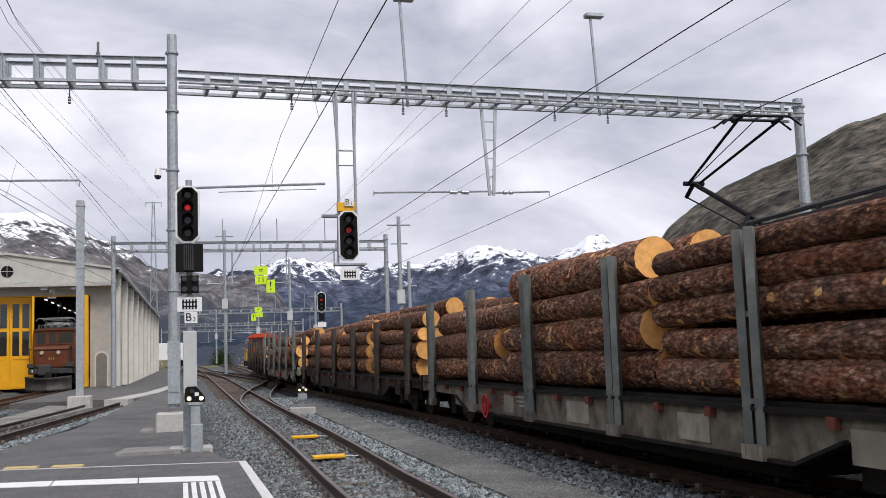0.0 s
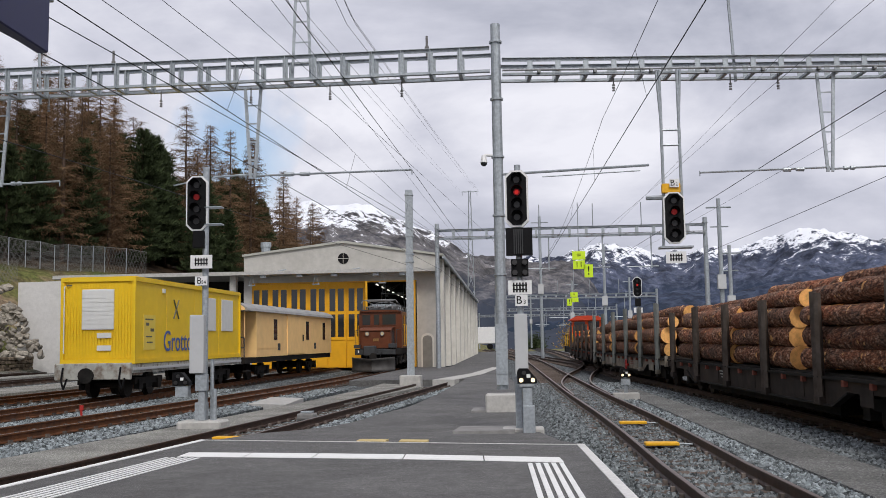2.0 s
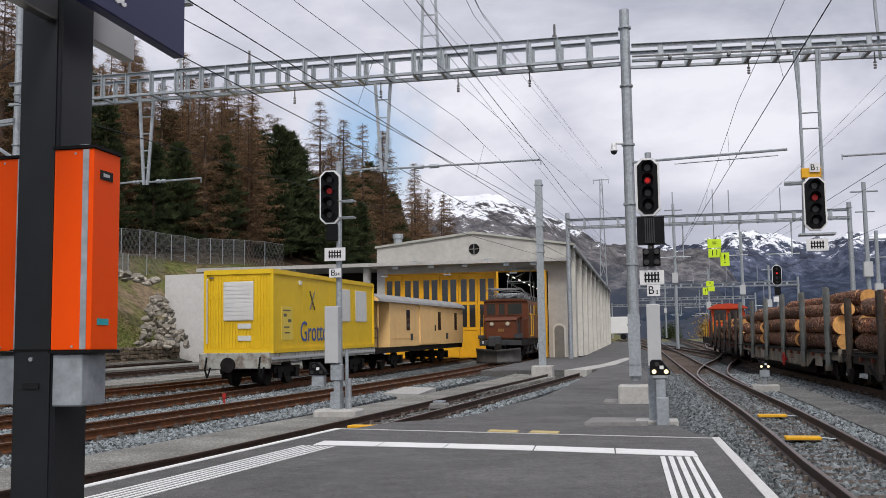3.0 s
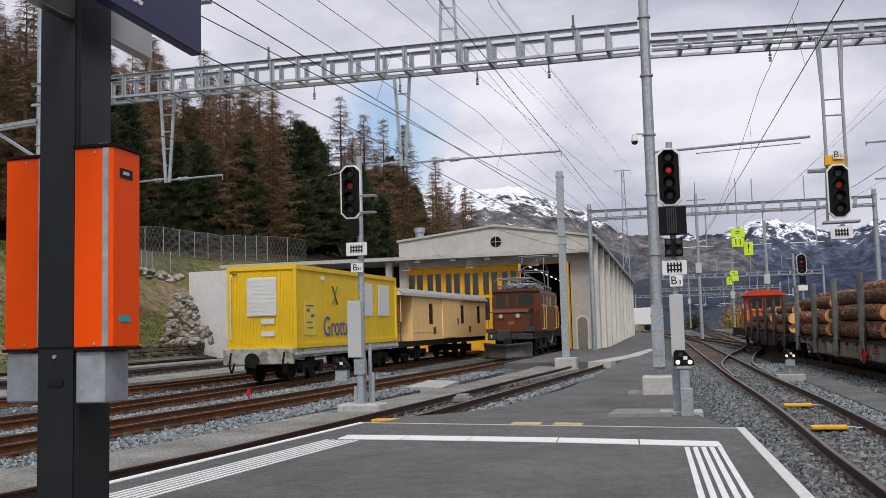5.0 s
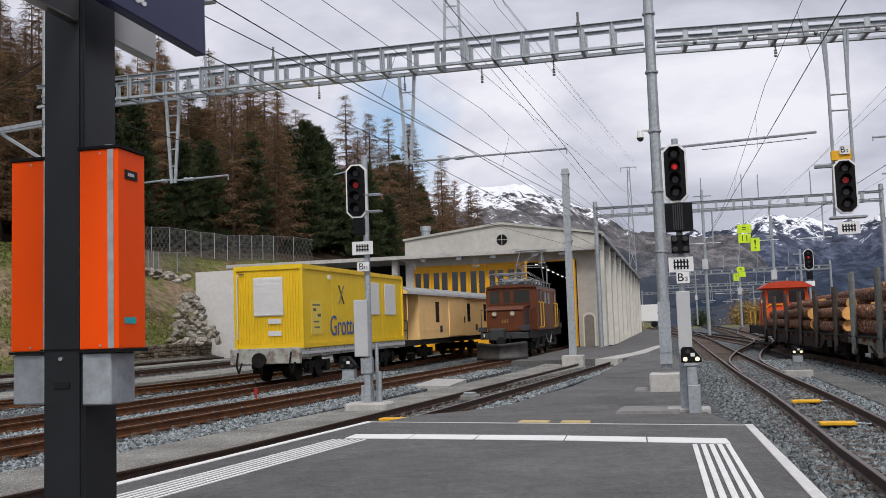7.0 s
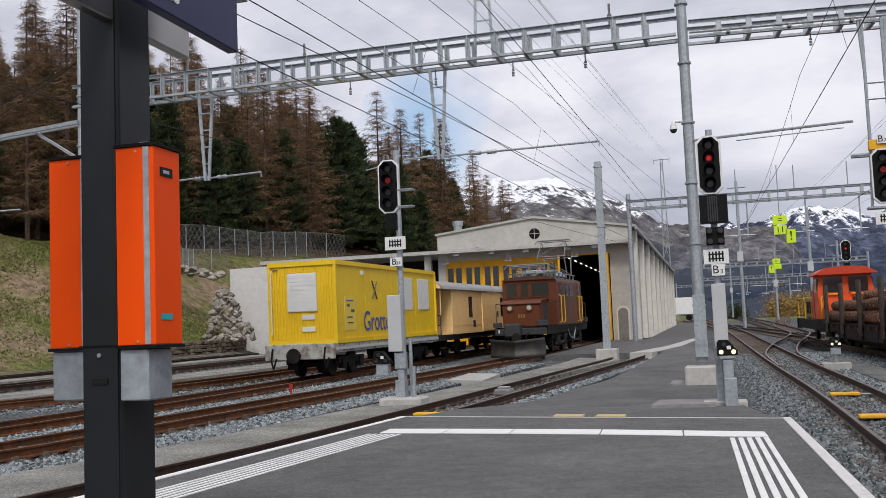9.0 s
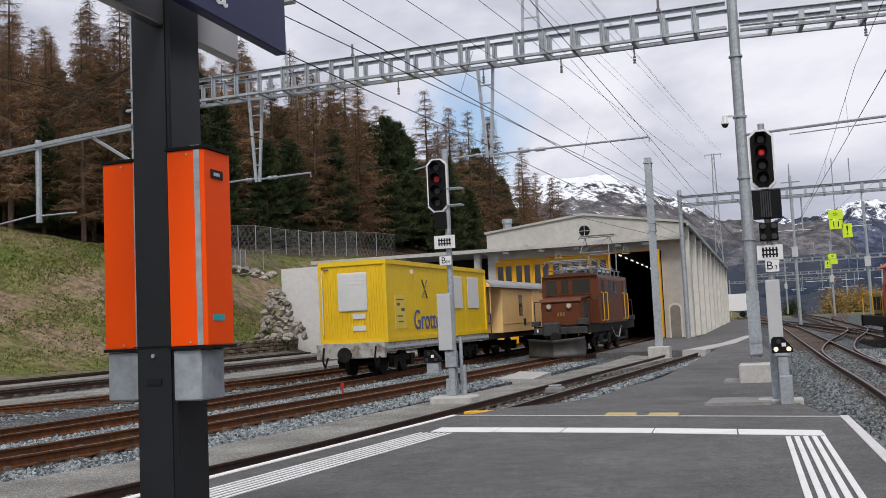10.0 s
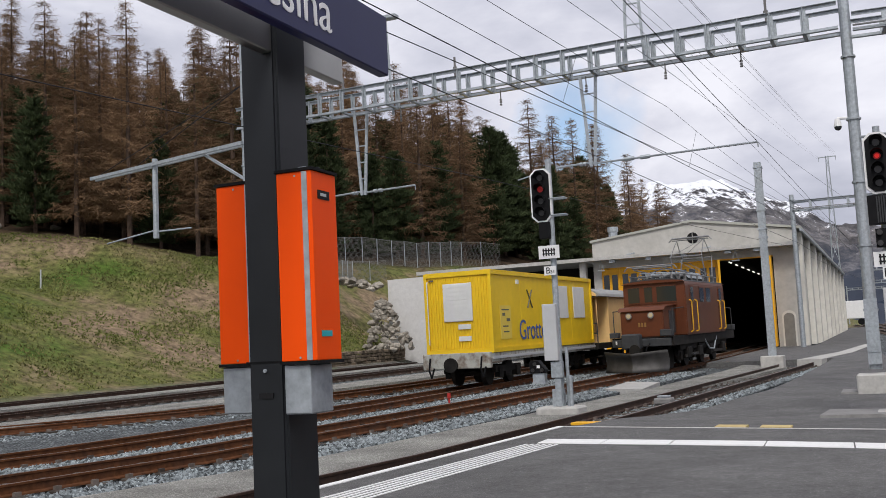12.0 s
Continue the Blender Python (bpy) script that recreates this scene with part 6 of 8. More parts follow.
def dwarf_signal(parent, x, y, z, s=1.0, lit=True):
    bm = bmesh.new()
    prism(bm, [(x - 0.2 * s, z), (x + 0.2 * s, z), (x + 0.2 * s, z + 0.09 * s), (x + 0.02 * s, z + 0.31 * s), (x - 0.16 * s, z + 0.31 * s), (x - 0.2 * s, z + 0.26 * s)], "y", y - 0.02, y + 0.18)
    d = part("dwarf_signal", bm, BLACK, parent, "small black dwarf signal with white lamps")
    for k, (a, b) in enumerate(((-0.12, 0.07), (0.12, 0.07), (-0.06, 0.22))):
        bm = bmesh.new()
        rod(bm, (x + a * s, y - 0.021, z + b * s), (x + a * s, y - 0.05, z + b * s), 0.045 * s, n=12)
        part("lens", bm, WARM_GLOW if (k < 2 and lit) else LENS_DARK, d)
    boxpart("stencil", (x - 0.01 * s, x + 0.07 * s, y - 0.025, y - 0.0205, z + 0.12 * s, z + 0.19 * s), WHITE, d)


def mast_signal_b3():
    g = gz(0, 17.6)
    s = thing("signal_mast", "grey mast signal with one red lamp, equipment cabinet and dwarf signal", "signal", "railway signals", m=pose(0.02, 17.64, g))
    bm = bmesh.new()
    rod(bm, (0, 0.08, 0.1), (0, 0.08, 4.62), 0.055, n=12)
    part("pole", bm, GALV, s)
    signal_head(s, -0.02, 4.02, 0.40, 0.98)
    bm = bmesh.new()
    box(bm, -0.22, 0.23, -0.12, 0.06, 3.04, 3.50)
    ib = part("indicator_box", bm, BLACK, s, "black indicator box with ribs")
    for k in range(5):
        boxpart("rib", (-0.09 + 0.035 * k, -0.07 + 0.035 * k, -0.135, -0.121, 3.06, 3.48), LOCO_GREY, ib)
    lc = boxpart("lamp_indicator", (-0.14, 0.15, -0.10, 0.04, 2.68, 2.97), BLACK, s, "small black four-lamp indicator")
    for a in (-0.08, 0.09):
        for b in (2.74, 2.91):
            bm = bmesh.new()
            rod(bm, (a, -0.10, b), (a, -0.16, b), 0.045, n=10)
            part("lens", bm, LENS_DARK, lc)
    track_plate(s, 0.0, 2.49)
    letter_plate(s, 0.02, 2.27, "B", "3")
    bm = bmesh.new()
    box(bm, -0.11, 0.11, -0.13, 0.02, 1.02, 2.04)
    bevel(bm, 0.01)
    part("cabinet", bm, GREY_PAINT, s, "light grey equipment cabinet")
    dwarf_signal(s, 0.08, -0.4, 0.88, 0.8)
    bm = bmesh.new()
    box(bm, -0.05, 0.2, -0.42, -0.2, 0.82, 0.88)
    box(bm, 0.0, 0.16, -0.4, -0.26, 0.35, 0.82)
    box(bm, 0.0, 0.2, -0.44, -0.24, -0.12, 0.52)
    box(bm, -0.12, 0.0, -0.02, 0.2, 0.1, 1.0)
    bevel(bm, 0.012)
    part("pedestal", bm, GALV, s, "galvanised signal pedestal")
    bm = bmesh.new()
    box(bm, -0.35, 0.35, -0.15, 0.45, -0.2, 0.13)
    box(bm, -0.05, 0.28, -0.5, -0.2, -0.25, -0.06)
    bevel(bm, 0.02)
    part("foot", bm, CONCRETE, s, "concrete foot")


def mast_signal_b34():
    g = gz(-6.58, 21.0)
    s = thing("signal_mast", "grey mast signal with white-rimmed head, cabinet and dwarf signal", "signal", "railway signals", m=pose(-6.58, 21.03, g))
    bm = bmesh.new()
    rod(bm, (0.05, 0.08, 0.1), (0.05, 0.08, 5.35), 0.065, n=12)
    part("pole", bm, GALV, s)
    signal_head(s, -0.12, 4.57, 0.46, 1.16, lamp=DIM_RED)
    boxpart("lamp_box", (-0.18, 0.05, -0.1, 0.06, 3.62, 3.98), BLACK, s, bev=0.01)
    track_plate(s, 0.0, 3.33, 0.46, 0.28)
    letter_plate(s, 0.0, 2.93, "B", "34", w=0.26)
    for z in (4.48, 4.12):
        bm = bmesh.new()
        for a, b in (((0.05, -0.02, z), (0.40, -0.02, z)), ((0.40, -0.02, z), (0.40, 0.16, z)), ((0.40, 0.16, z), (0.05, 0.16, z))):
            rod(bm, a, b, 0.018, n=6)
        part("bracket", bm, GALV, s)
    bm = bmesh.new()
    rod(bm, (-0.3, 0.1, 5.05), (-0.66, 0.1, 4.98), 0.015, n=5)
    part("aerial", bm, GALV, s)
    bm = bmesh.new()
    box(bm, -0.20, 0.10, -0.17, 0.0, 1.02, 2.22)
    bevel(bm, 0.012)
    part("cabinet", bm, GREY_PAINT, s, "light grey equipment cabinet")
    boxpart("lower_cabinet", (-0.09, 0.16, -0.12, 0.02, 0.66, 1.0), GALV, s, "grey terminal box", bev=0.01)
    boxpart("cable_duct", (-0.03, 0.11, -0.09, 0.01, 0.06, 0.655), GALV, s, bev=0.01)
    dwarf_signal(s, -0.34, -0.25, 0.78, 0.85, lit=False)
    bm = bmesh.new()
    box(bm, -0.46, -0.2, -0.24, -0.05, 0.55, 0.77)
    rod(bm, (0.2, 0.12, 0.05), (0.2, 0.12, 1.3), 0.04, n=8)
    rod(bm, (0.28, 0.02, 0.05), (0.28, 0.02, 0.7), 0.05, n=8)
    box(bm, -0.12, 0.12, -0.02, 0.14, 0.02, 0.42)
    part("pedestal", bm, GALV, s)
    bm = bmesh.new()
    box(bm, -0.42, 0.5, -0.3, 0.4, -0.25, 0.06)
    bevel(bm, 0.04)
    part("foot", bm, CONCRETE, s, "pale concrete foot")


def hanging_signal():
    s = thing("hanging_signal", "signal hung from the gantry on two long rods, red lamp lit", "signal", "railway signals", m=pose(3.53, 23.27, 0))
    for a, b, r in [((x, 0.1, 4.9), (x, 0.1, 7.85), 0.035) for x in (-0.2, 0.2)] + [((x, 0.1, 6.62), (x * 1.35, 0.1, 7.85), 0.03) for x in (-0.2, 0.2)] + \
            [((-0.2, 0.1, z), (0.2, 0.1, z), 0.025) for z in (6.45, 6.1, 5.2)] + [((-0.25, 0.1, 3.75), (-0.2, 0.1, 5.2), 0.03)]:
        bm = bmesh.new()
        rod(bm, a, b, r, n=8)
        part("rod", bm, GALV, s)
    boxpart("yellow_box", (-0.25, 0.16, -0.02, 0.12, 4.99, 5.2), YELLOW_PAINT, s, bev=0.01)
    letter_plate(s, 0.02, 5.2, "B", "2")
    signal_head(s, 0.0, 4.42, 0.47, 1.16, lamp=DIM_RED)
    bm = bmesh.new()
    box(bm, -0.34, 0.40, -0.05, 0.3, 3.74, 3.78)
    part("cradle", bm, GALV, s)
    bm = bmesh.new()
    rod(bm, (-0.6, 0.1, 4.9), (-0.2, 0.1, 4.9), 0.05, n=6)
    part("arm", bm, GALV, s)
    track_plate(s, 0.0, 3.52, 0.45, 0.26)


mast_signal_b3()
mast_signal_b34()
hanging_signal()


def ground_dwarf(x, y):
    g = gz(x, y)
    s = thing("ground_signal", "small dwarf signal on a concrete base between the tracks", "signal", "railway signals", m=pose(x, y, g))
    boxpart("base", (-0.36, 0.36, -0.2, 0.2, -0.22, 0.06), CONCRETE, s, bev=0.02)
    bm = bmesh.new()
    rod(bm, (0, 0, 0.06), (0, 0, 0.5), 0.06, n=8)
    box(bm, -0.12, 0.12, -0.1, 0.1, 0.28, 0.45)
    part("stand", bm, GALV, s)
    dwarf_signal(s, 0, -0.1, 0.5, 0.75)


ground_dwarf(2.95, 29.37)


def far_signal(x, y, zc):
    s = thing("signal_mast", "distant mast signal with a red lamp", "signal", "railway signals", m=pose(x, y, 0))
    bm = bmesh.new()
    rod(bm, (0, 0.1, gz(x, y)), (0, 0.1, zc + 0.8), 0.07, n=8)
    part("pole", bm, GALV, s)
    signal_head(s, 0, zc, 0.62, 1.35)
    boxpart("lamp_box", (-0.2, 0.2, -0.1, 0.05, zc - 1.35, zc - 0.8), BLACK, s)
    boxpart("plate", (-0.3, 0.3, -0.1, -0.08, zc - 1.8, zc - 1.45), WHITE, s)


far_signal(8.4, 72.38, 6.0)


def lime_sign(x, y, z, rows):
    s = thing("lime_sign", "bright lime-yellow hanging line sign with black mark", "sign", "lime line signs", m=pose(x, y, z))
    front = Euler((radians(90), 0, 0)).to_matrix().to_4x4()
    bm = bmesh.new()
    rod(bm, (0, 0.05, 0), (0, 0.05, 2.4), 0.02, n=5)
    part("hanger", bm, GALV, s)
    for k, (dx, dz, w, h, text) in enumerate(rows):
        p = boxpart("panel", (dx - w / 2, dx + w / 2, -0.02, 0.02, dz - h / 2, dz + h / 2), LIME, s)
        letters(text, h * 0.95, INK, p, Matrix.Translation((dx, -0.024, dz)) @ front, depth=0.002)
    return s


lime_sign(2.62, 43.63, 5.45, [(0, 0.12, 0.55, 0.36, "="), (0, -0.28, 0.5, 0.36, "11"), (0.40, -0.55, 0.36, 0.55, "!")])
lime_sign(3.9, 71.23, 5.35, [(0, 0.14, 0.5, 0.32, "="), (0.05, -0.22, 0.5, 0.32, ""), (-0.32, -0.38, 0.34, 0.5, "!")])


# ---- gantries ----
def girder(parent, a, b, zb, zt, step_x=0.64):
    """A light box girder of four chords with upright plates, between two places in plan."""
    a, b = Vector((*a, 0)), Vector((*b, 0))
    d = b - a
    m = Matrix.Translation(a) @ Matrix.Rotation(math.atan2(d.y, d.x), 4, "Z")
    length = d.length
    for o in (-0.16, 0.42):
        bm = bmesh.new()
        box(bm, 0, length, o - 0.06, o + 0.06, zt - 0.012, zt, m)
        box(bm, 0, length, o - 0.006, o + 0.006, zt - 0.085, zt - 0.012, m)
        part("top_chord", bm, GALV, parent)
        bm = bmesh.new()
        box(bm, 0, length, o - 0.05, o + 0.05, zb, zb + 0.012, m)
        box(bm, 0, length, o - 0.006, o + 0.006, zb + 0.012, zb + 0.07, m)
        part("bottom_chord", bm, GALV, parent)
    bm = bmesh.new()
    rod(bm, m @ Vector((0, -0.25, zb + 0.10)), m @ Vector((length, -0.25, zb + 0.10)), 0.022, n=6)
    part("cable_tube", bm, ROOF_GEAR, parent)
    # an upright plate on both sides, and a tie between them below
    bm = bmesh.new()
    prism(bm, [(-0.06, -0.014), (0.06, -0.014), (0.06, 0.014), (0.008, 0.014), (0.008, 0.08), (-0.008, 0.08), (-0.008, 0.014), (-0.06, 0.014)], "z", 0.004, zt - zb - 0.004)
    upright = mesh_of(bm, GALV, name="upright")
    bm = bmesh.new()
    box(bm, -0.04, 0.04, -0.146, 0.406, -0.02, 0.03)
    tie = mesh_of(bm, GALV, name="tie")
    bm = bmesh.new()
    box(bm, -0.035, 0.035, -0.30, -0.18, 0.03, 0.10)
    clip = mesh_of(bm, ROOF_GEAR, name="clip")
    n = int(length / step_x)
    for k in range(1, n):
        at = m @ Matrix.Translation((length * k / n, 0, zb))
        share("upright", upright, parent, at @ Matrix.Translation((0, -0.16, 0)))
        share("upright", upright, parent, at @ Matrix.Translation((0, 0.42, 0)))
        share("tie", tie, parent, at)
        if k % 2:
            share("tube_clip", clip, parent, m @ Matrix.Translation((length * (k + 0.3) / n, 0, zb)))


def mast(parent, x, y, z0, z1, r=0.12):
    bm = bmesh.new()
    rod(bm, (x, y, z0), (x, y, z1), r, r * 0.85, n=14)
    for z in np.arange(z0 + 1.2, z1, 1.35):
        rod(bm, (x, y, z), (x, y, z + 0.04), r + 0.02, n=14)
    return part("mast", bm, GALV, parent, "galvanised steel mast")


def drop_tube(parent, x, y, zt, zb, arms):
    """A tapering lattice hanger with a registration tube at its foot."""
    bm = bmesh.new()
    for s in (-1, 1):
        beam(bm, (x + s * 0.19, y, zt), (x + s * 0.05, y, zb), 0.05, 0.07)
    for k in range(4):
        f = (k + 1) / 5
        z, w = zt + (zb - zt) * f, 0.19 - 0.14 * f
        beam(bm, (x - w, y, z), (x + w, y, z), 0.03, 0.03)
    h = part("hanger", bm, GALV, parent, "tapered lattice hanger")
    bm = bmesh.new()
    for a, b in arms:
        rod(bm, (x + a, y, zb + 0.06), (x + b, y, zb + 0.1), 0.024, n=6)
        end = a if abs(a) > abs(b) else b
        rod(bm, (x + end, y, zb + 0.1), (x + end, y, zb - 0.02), 0.014, n=5)
        for f in (0.2, 0.3):
            rod(bm, (x + end * f, y, zb + 0.07), (x + end * (f + 0.06), y, zb + 0.075), 0.05, n=8)
    part("registration_arm", bm, GALV, h)


def near_gantry():
    y = 23.27

    def gy(x):
        return y + (0.087 * x if x > 0 else -0.028 * x)   # the gantry bends back at its mast on both sides
    g = thing("track_gantry", "galvanised lattice gantry across the tracks on steel masts", "gantry", "track gantries")
    mast(g, -0.40, y, gz(0, y) + 0.5, 9.05, 0.13)
    bm = bmesh.new()
    box(bm, -0.53, -0.27, y - 0.2, y + 0.02, 0.75, 2.1)
    box(bm, -0.50, -0.30, y - 0.22, y + 0.0, 1.0, 1.5)
    part("mast_box", bm, GALV, g, "grey terminal box on the mast")
    boxpart("mast_foot", (-0.78, 0.0, y - 0.4, y + 0.4, -0.2, 0.56), CONCRETE, g, "concrete mast foot", 0.03)
    girder(g, (-0.52, y), (-16.1, gy(-16.1)), 7.80, 8.40, 0.66)
    girder(g, (-0.27, y), (16.4, gy(16.4)), 7.78, 8.19, 0.64)
    mast(g, 16.4, gy(16.4), gz(16, y), 8.35, 0.16)
    mast(g, -16.15, gy(-16.1), gz(-17, y), 11.2, 0.10)
    drop_tube(g, -12.4, gy(-12.4), 7.8, 5.62, [(-0.9, 0), (0, 1.5)])
    drop_tube(g, -6.15, gy(-6.15), 7.8, 5.62, [(-0.9, 0), (0, 3.75)])
    drop_tube(g, 7.2, gy(7.2), 7.8, 5.48, [(-2.95, 0), (0, 1.5)])
    bm = bmesh.new()
    rod(bm, (-0.3, y - 0.1, 5.5), (3.0, y - 0.1, 5.62), 0.03, n=6)
    rod(bm, (0.6, y - 0.1, 5.42), (2.8, y - 0.1, 5.5), 0.016, n=5)
    part("registration_arm", bm, GALV, g)
    # camera dome, lamps and the tall lattice post
    bm = bmesh.new()
    rod(bm, (-0.42, y, 5.95), (-0.72, y, 5.98), 0.03, n=6)
    rod(bm, (-0.72, y, 5.80), (-0.72, y, 5.97), 0.085, 0.05, n=12)
    dome = part("dome_camera", bm, WHITE, g, "white dome camera on an arm")
    bm = bmesh.new()
    bmesh.ops.create_uvsphere(bm, u_segments=12, v_segments=8, radius=0.075, matrix=Matrix.Translation((-0.72, y, 5.79)))
    part("dome", bm, WINDOW_DARK, dome, "dark glass dome")
    for x, top in ((5.0, 10.3), (10.15, 10.25), (-11.54, 10.2)):
        bm = bmesh.new()
        rod(bm, (x + 0.12, gy(x), 7.62), (x, gy(x), top), 0.035, n=6)
        part("lamp_pole", bm, GALV, g)
        bm = bmesh.new()
        box(bm, x - 0.15, x + 0.35, gy(x) - 0.12, gy(x) + 0.12, top - 0.02, top + 0.09)
        bevel(bm, 0.02)
        part("lamp_head", bm, GALV, g, "grey floodlight head")
    bm = bmesh.new()
    for s in (-1, 1):
        beam(bm, (-4.95 + s * 0.22, y, 7.85), (-4.95 + s * 0.07, y, 11.9), 0.05, 0.06)
    for k in range(7):
        z = 8.3 + k * 0.5
        w = 0.2 - 0.15 * (z - 7.7) / 4.1
        beam(bm, (-4.95 - w, y, z), (-4.95 + w, y, z), 0.03, 0.03)
    part("lattice_post", bm, GALV, g, "tapering lattice post on the gantry")
    for x in (-9.6, -12.9, -2.0):
        bm = bmesh.new()
        rod(bm, (x, gy(x), 8.35), (x, gy(x), 8.85), 0.03, n=6)
        rod(bm, (x, gy(x), 8.45), (x, gy(x), 8.6), 0.05, n=8)
        part("pin_insulator", bm, PORCELAIN, g)
    for x in (-11.2, -8.4, -6.2, -4.3, -2.6, 2.3, 5.0, 6.1, 9.0, 10.5):
        bm = bmesh.new()
        rod(bm, (x, gy(x), 7.8), (x, gy(x), 7.58), 0.016, n=6)
        for k in range(3):
            rod(bm, (x, gy(x), 7.58 - 0.06 * k), (x, gy(x), 7.545 - 0.06 * k), 0.034, n=8)
        part("insulator", bm, PORCELAIN, g, "small hanging insulator")
    # cantilever towards the far sidings
    bm = bmesh.new()
    a, b = Vector((-16.15, gy(-16.1), 7.5)), Vector((-23.2, 25.4, 7.5))
    for d in (-0.12, 0.12):
        beam(bm, a + Vector((0, d, 0)), b + Vector((0, d, 0)), 0.07, 0.10)
    beam(bm, (-16.2, gy(-16.1), 6.5), a.lerp(b, 0.24) - Vector((0, 0, 0.05)), 0.07, 0.07)
    part("cantilever", bm, GALV, g, "cantilever arm with a diagonal brace")
    bm = bmesh.new()
    rod(bm, (-16.15, gy(-16.1), 9.2), b, 0.012, n=4)
    rod(bm, (-16.15, gy(-16.1), 9.2), a.lerp(b, 0.72), 0.012, n=4)
    part("stay", bm, WIRE, g)
    bm = bmesh.new()
    p = a.lerp(b, 0.56)
    rod(bm, (p.x, p.y, 7.68), (p.x, p.y, 5.25), 0.085, n=8)
    rod(bm, (p.x - 1.9, p.y, 5.25), (p.x, p.y, 5.5), 0.025, n=5)
    rod(bm, (p.x, p.y, 5.45), (p.x + 1.3, p.y, 5.45), 0.025, n=5)
    part("hanger", bm, GALV, g)


near_gantry()


def steel_post():
    g = gz(-4.13, 39)
    p = thing("steel_post", "plain galvanised H-section post on a concrete foot", "post", m=pose(-4.13, 39.03, g))
    bm = bmesh.new()
    prism(bm, [(-0.13, -0.13), (0.13, -0.13), (0.13, -0.11), (0.01, -0.11), (0.01, 0.11), (0.13, 0.11), (0.13, 0.13), (-0.13, 0.13), (-0.13, 0.11), (-0.01, 0.11), (-0.01, -0.11), (-0.13, -0.11)], "z", 0.3, 7.42)
    part("post", bm, GALV, p)
    bm = bmesh.new()
    for z in (4.6, 4.9, 5.6, 7.2):
        box(bm, -0.16, 0.16, -0.15, 0.15, z, z + 0.06)
    part("clamp", bm, GALV, p)
    boxpart("foot", (-0.4, 0.4, -0.4, 0.4, -0.3, 0.3), CONCRETE, p, "concrete foot", 0.03)


steel_post()


def far_gantry(y, xa, xb, zb, zt, r=0.14):
    g = thing("track_gantry", "distant galvanised gantry across the tracks", "gantry", "track gantries")
    girder(g, (xa, y), (xb, y), zb, zt, 0.9)
    for x in (xa, xb):
        mast(g, x, y, gz(x, y), zt + 0.35, r)
    for f in (0.42, 0.62, 0.8):
        x = xa + (xb - xa) * f
        bm = bmesh.new()
        rod(bm, (x, y, zb), (x, y, zb - 1.9), 0.04, n=5)
        rod(bm, (x - 1.4, y, zb - 1.8), (x + 0.4, y, zb - 1.8), 0.03, n=5)
        rod(bm, (x - 0.5, y, zt), (x - 0.5, y, zt + 1.3), 0.03, n=5)
        part("hanger", bm, GALV, g)


far_gantry(58, -4.55, 10.6, 8.05, 8.6)
far_gantry(96.53, -2, 13, 6.6, 7.0, 0.12)
far_gantry(135.63, -3, 13, 7.1, 7.5, 0.12)
far_gantry(183.93, -7, 12, 8.2, 8.6, 0.12)


def line_mast(x, y, h):
    g = thing("line_mast", "galvanised overhead line mast with cross arm", "mast", "overhead line masts", m=pose(x, y, gz(x, y)))
    bm = bmesh.new()
    rod(bm, (0, 0, 0), (0, 0, h), 0.14, 0.11, n=8)
    part("pole", bm, GALV, g)
    bm = bmesh.new()
    rod(bm, (-0.7, 0, h - 0.5), (0.7, 0, h - 0.5), 0.05, n=6)
    part("cross_arm", bm, GALV, g)
    bm = bmesh.new()
    rod(bm, (-0.5, 0, h - 1.6), (0.5, 0, h - 1.6), 0.04, n=6)
    part("cross_arm", bm, GALV, g)
    boxpart("switch_box", (-0.25, 0.2, -0.3, 0.0, h * 0.45, h * 0.45 + 0.8), GREY_PAINT, g)


for x, y, h in ((11.4, 58, 9.3), (13.2, 64.33, 7.2), (12.0, 110.33, 8), (7.4, 87.33, 9.5), (6.6, 124.13, 8.5), (1.9, 82.73, 11.5), (2.2, 172.43, 9)):
    line_mast(x, y, h)


def pylon(x, y, h):
    z = gz(x, y)
    p = thing("lattice_pylon", "distant steel lattice pylon with a cross arm", "pylon")
    bm = bmesh.new()
    for sx in (-1, 1):
        for sy in (-1, 1):
            beam(bm, (x + sx * 1.0, y + sy * 1.0, z), (x + sx * 0.22, y + sy * 0.22, z + h), 0.12, 0.12)
    for k in range(8):
        f, f2 = k / 8, (k + 1) / 8
        w, w2 = 1.0 - 0.78 * f, 1.0 - 0.78 * f2
        beam(bm, (x - w, y - w, z + h * f), (x + w2, y - w2, z + h * f2), 0.07, 0.07)
        beam(bm, (x + w, y - w, z + h * f), (x - w2, y - w2, z + h * f2), 0.07, 0.07)
    part("tower", bm, GALV, p)
    bm = bmesh.new()
    beam(bm, (x - 1.8, y, z + h - 0.2), (x + 1.8, y, z + h - 0.2), 0.2, 0.2)
    for dx in (-1.7, 1.7):
        rod(bm, (x + dx, y, z + h - 0.2), (x + dx, y, z + h - 1.1), 0.06, n=5)
    part("cross_arm", bm, GALV, p)


pylon(-10.4, 230, 36.3)


# ---- overhead wires ----
def tube(bm, pts, r, n=4):
    """One unbroken thin tube through points."""
    rings = []
    for k, p in enumerate(pts):
        d = (pts[min(k + 1, len(pts) - 1)] - pts[max(k - 1, 0)]).normalized()
        u = d.cross(Vector((0, 0, 1))).normalized()
        v = u.cross(d)
        rings.append([bm.verts.new(p + r * (math.cos(2 * math.pi * i / n) * u + math.sin(2 * math.pi * i / n) * v)) for i in range(n)])
    for a, b in zip(rings, rings[1:]):
        for i in range(n):
            bm.faces.new((a[i], a[(i + 1) % n], b[(i + 1) % n], b[i]))


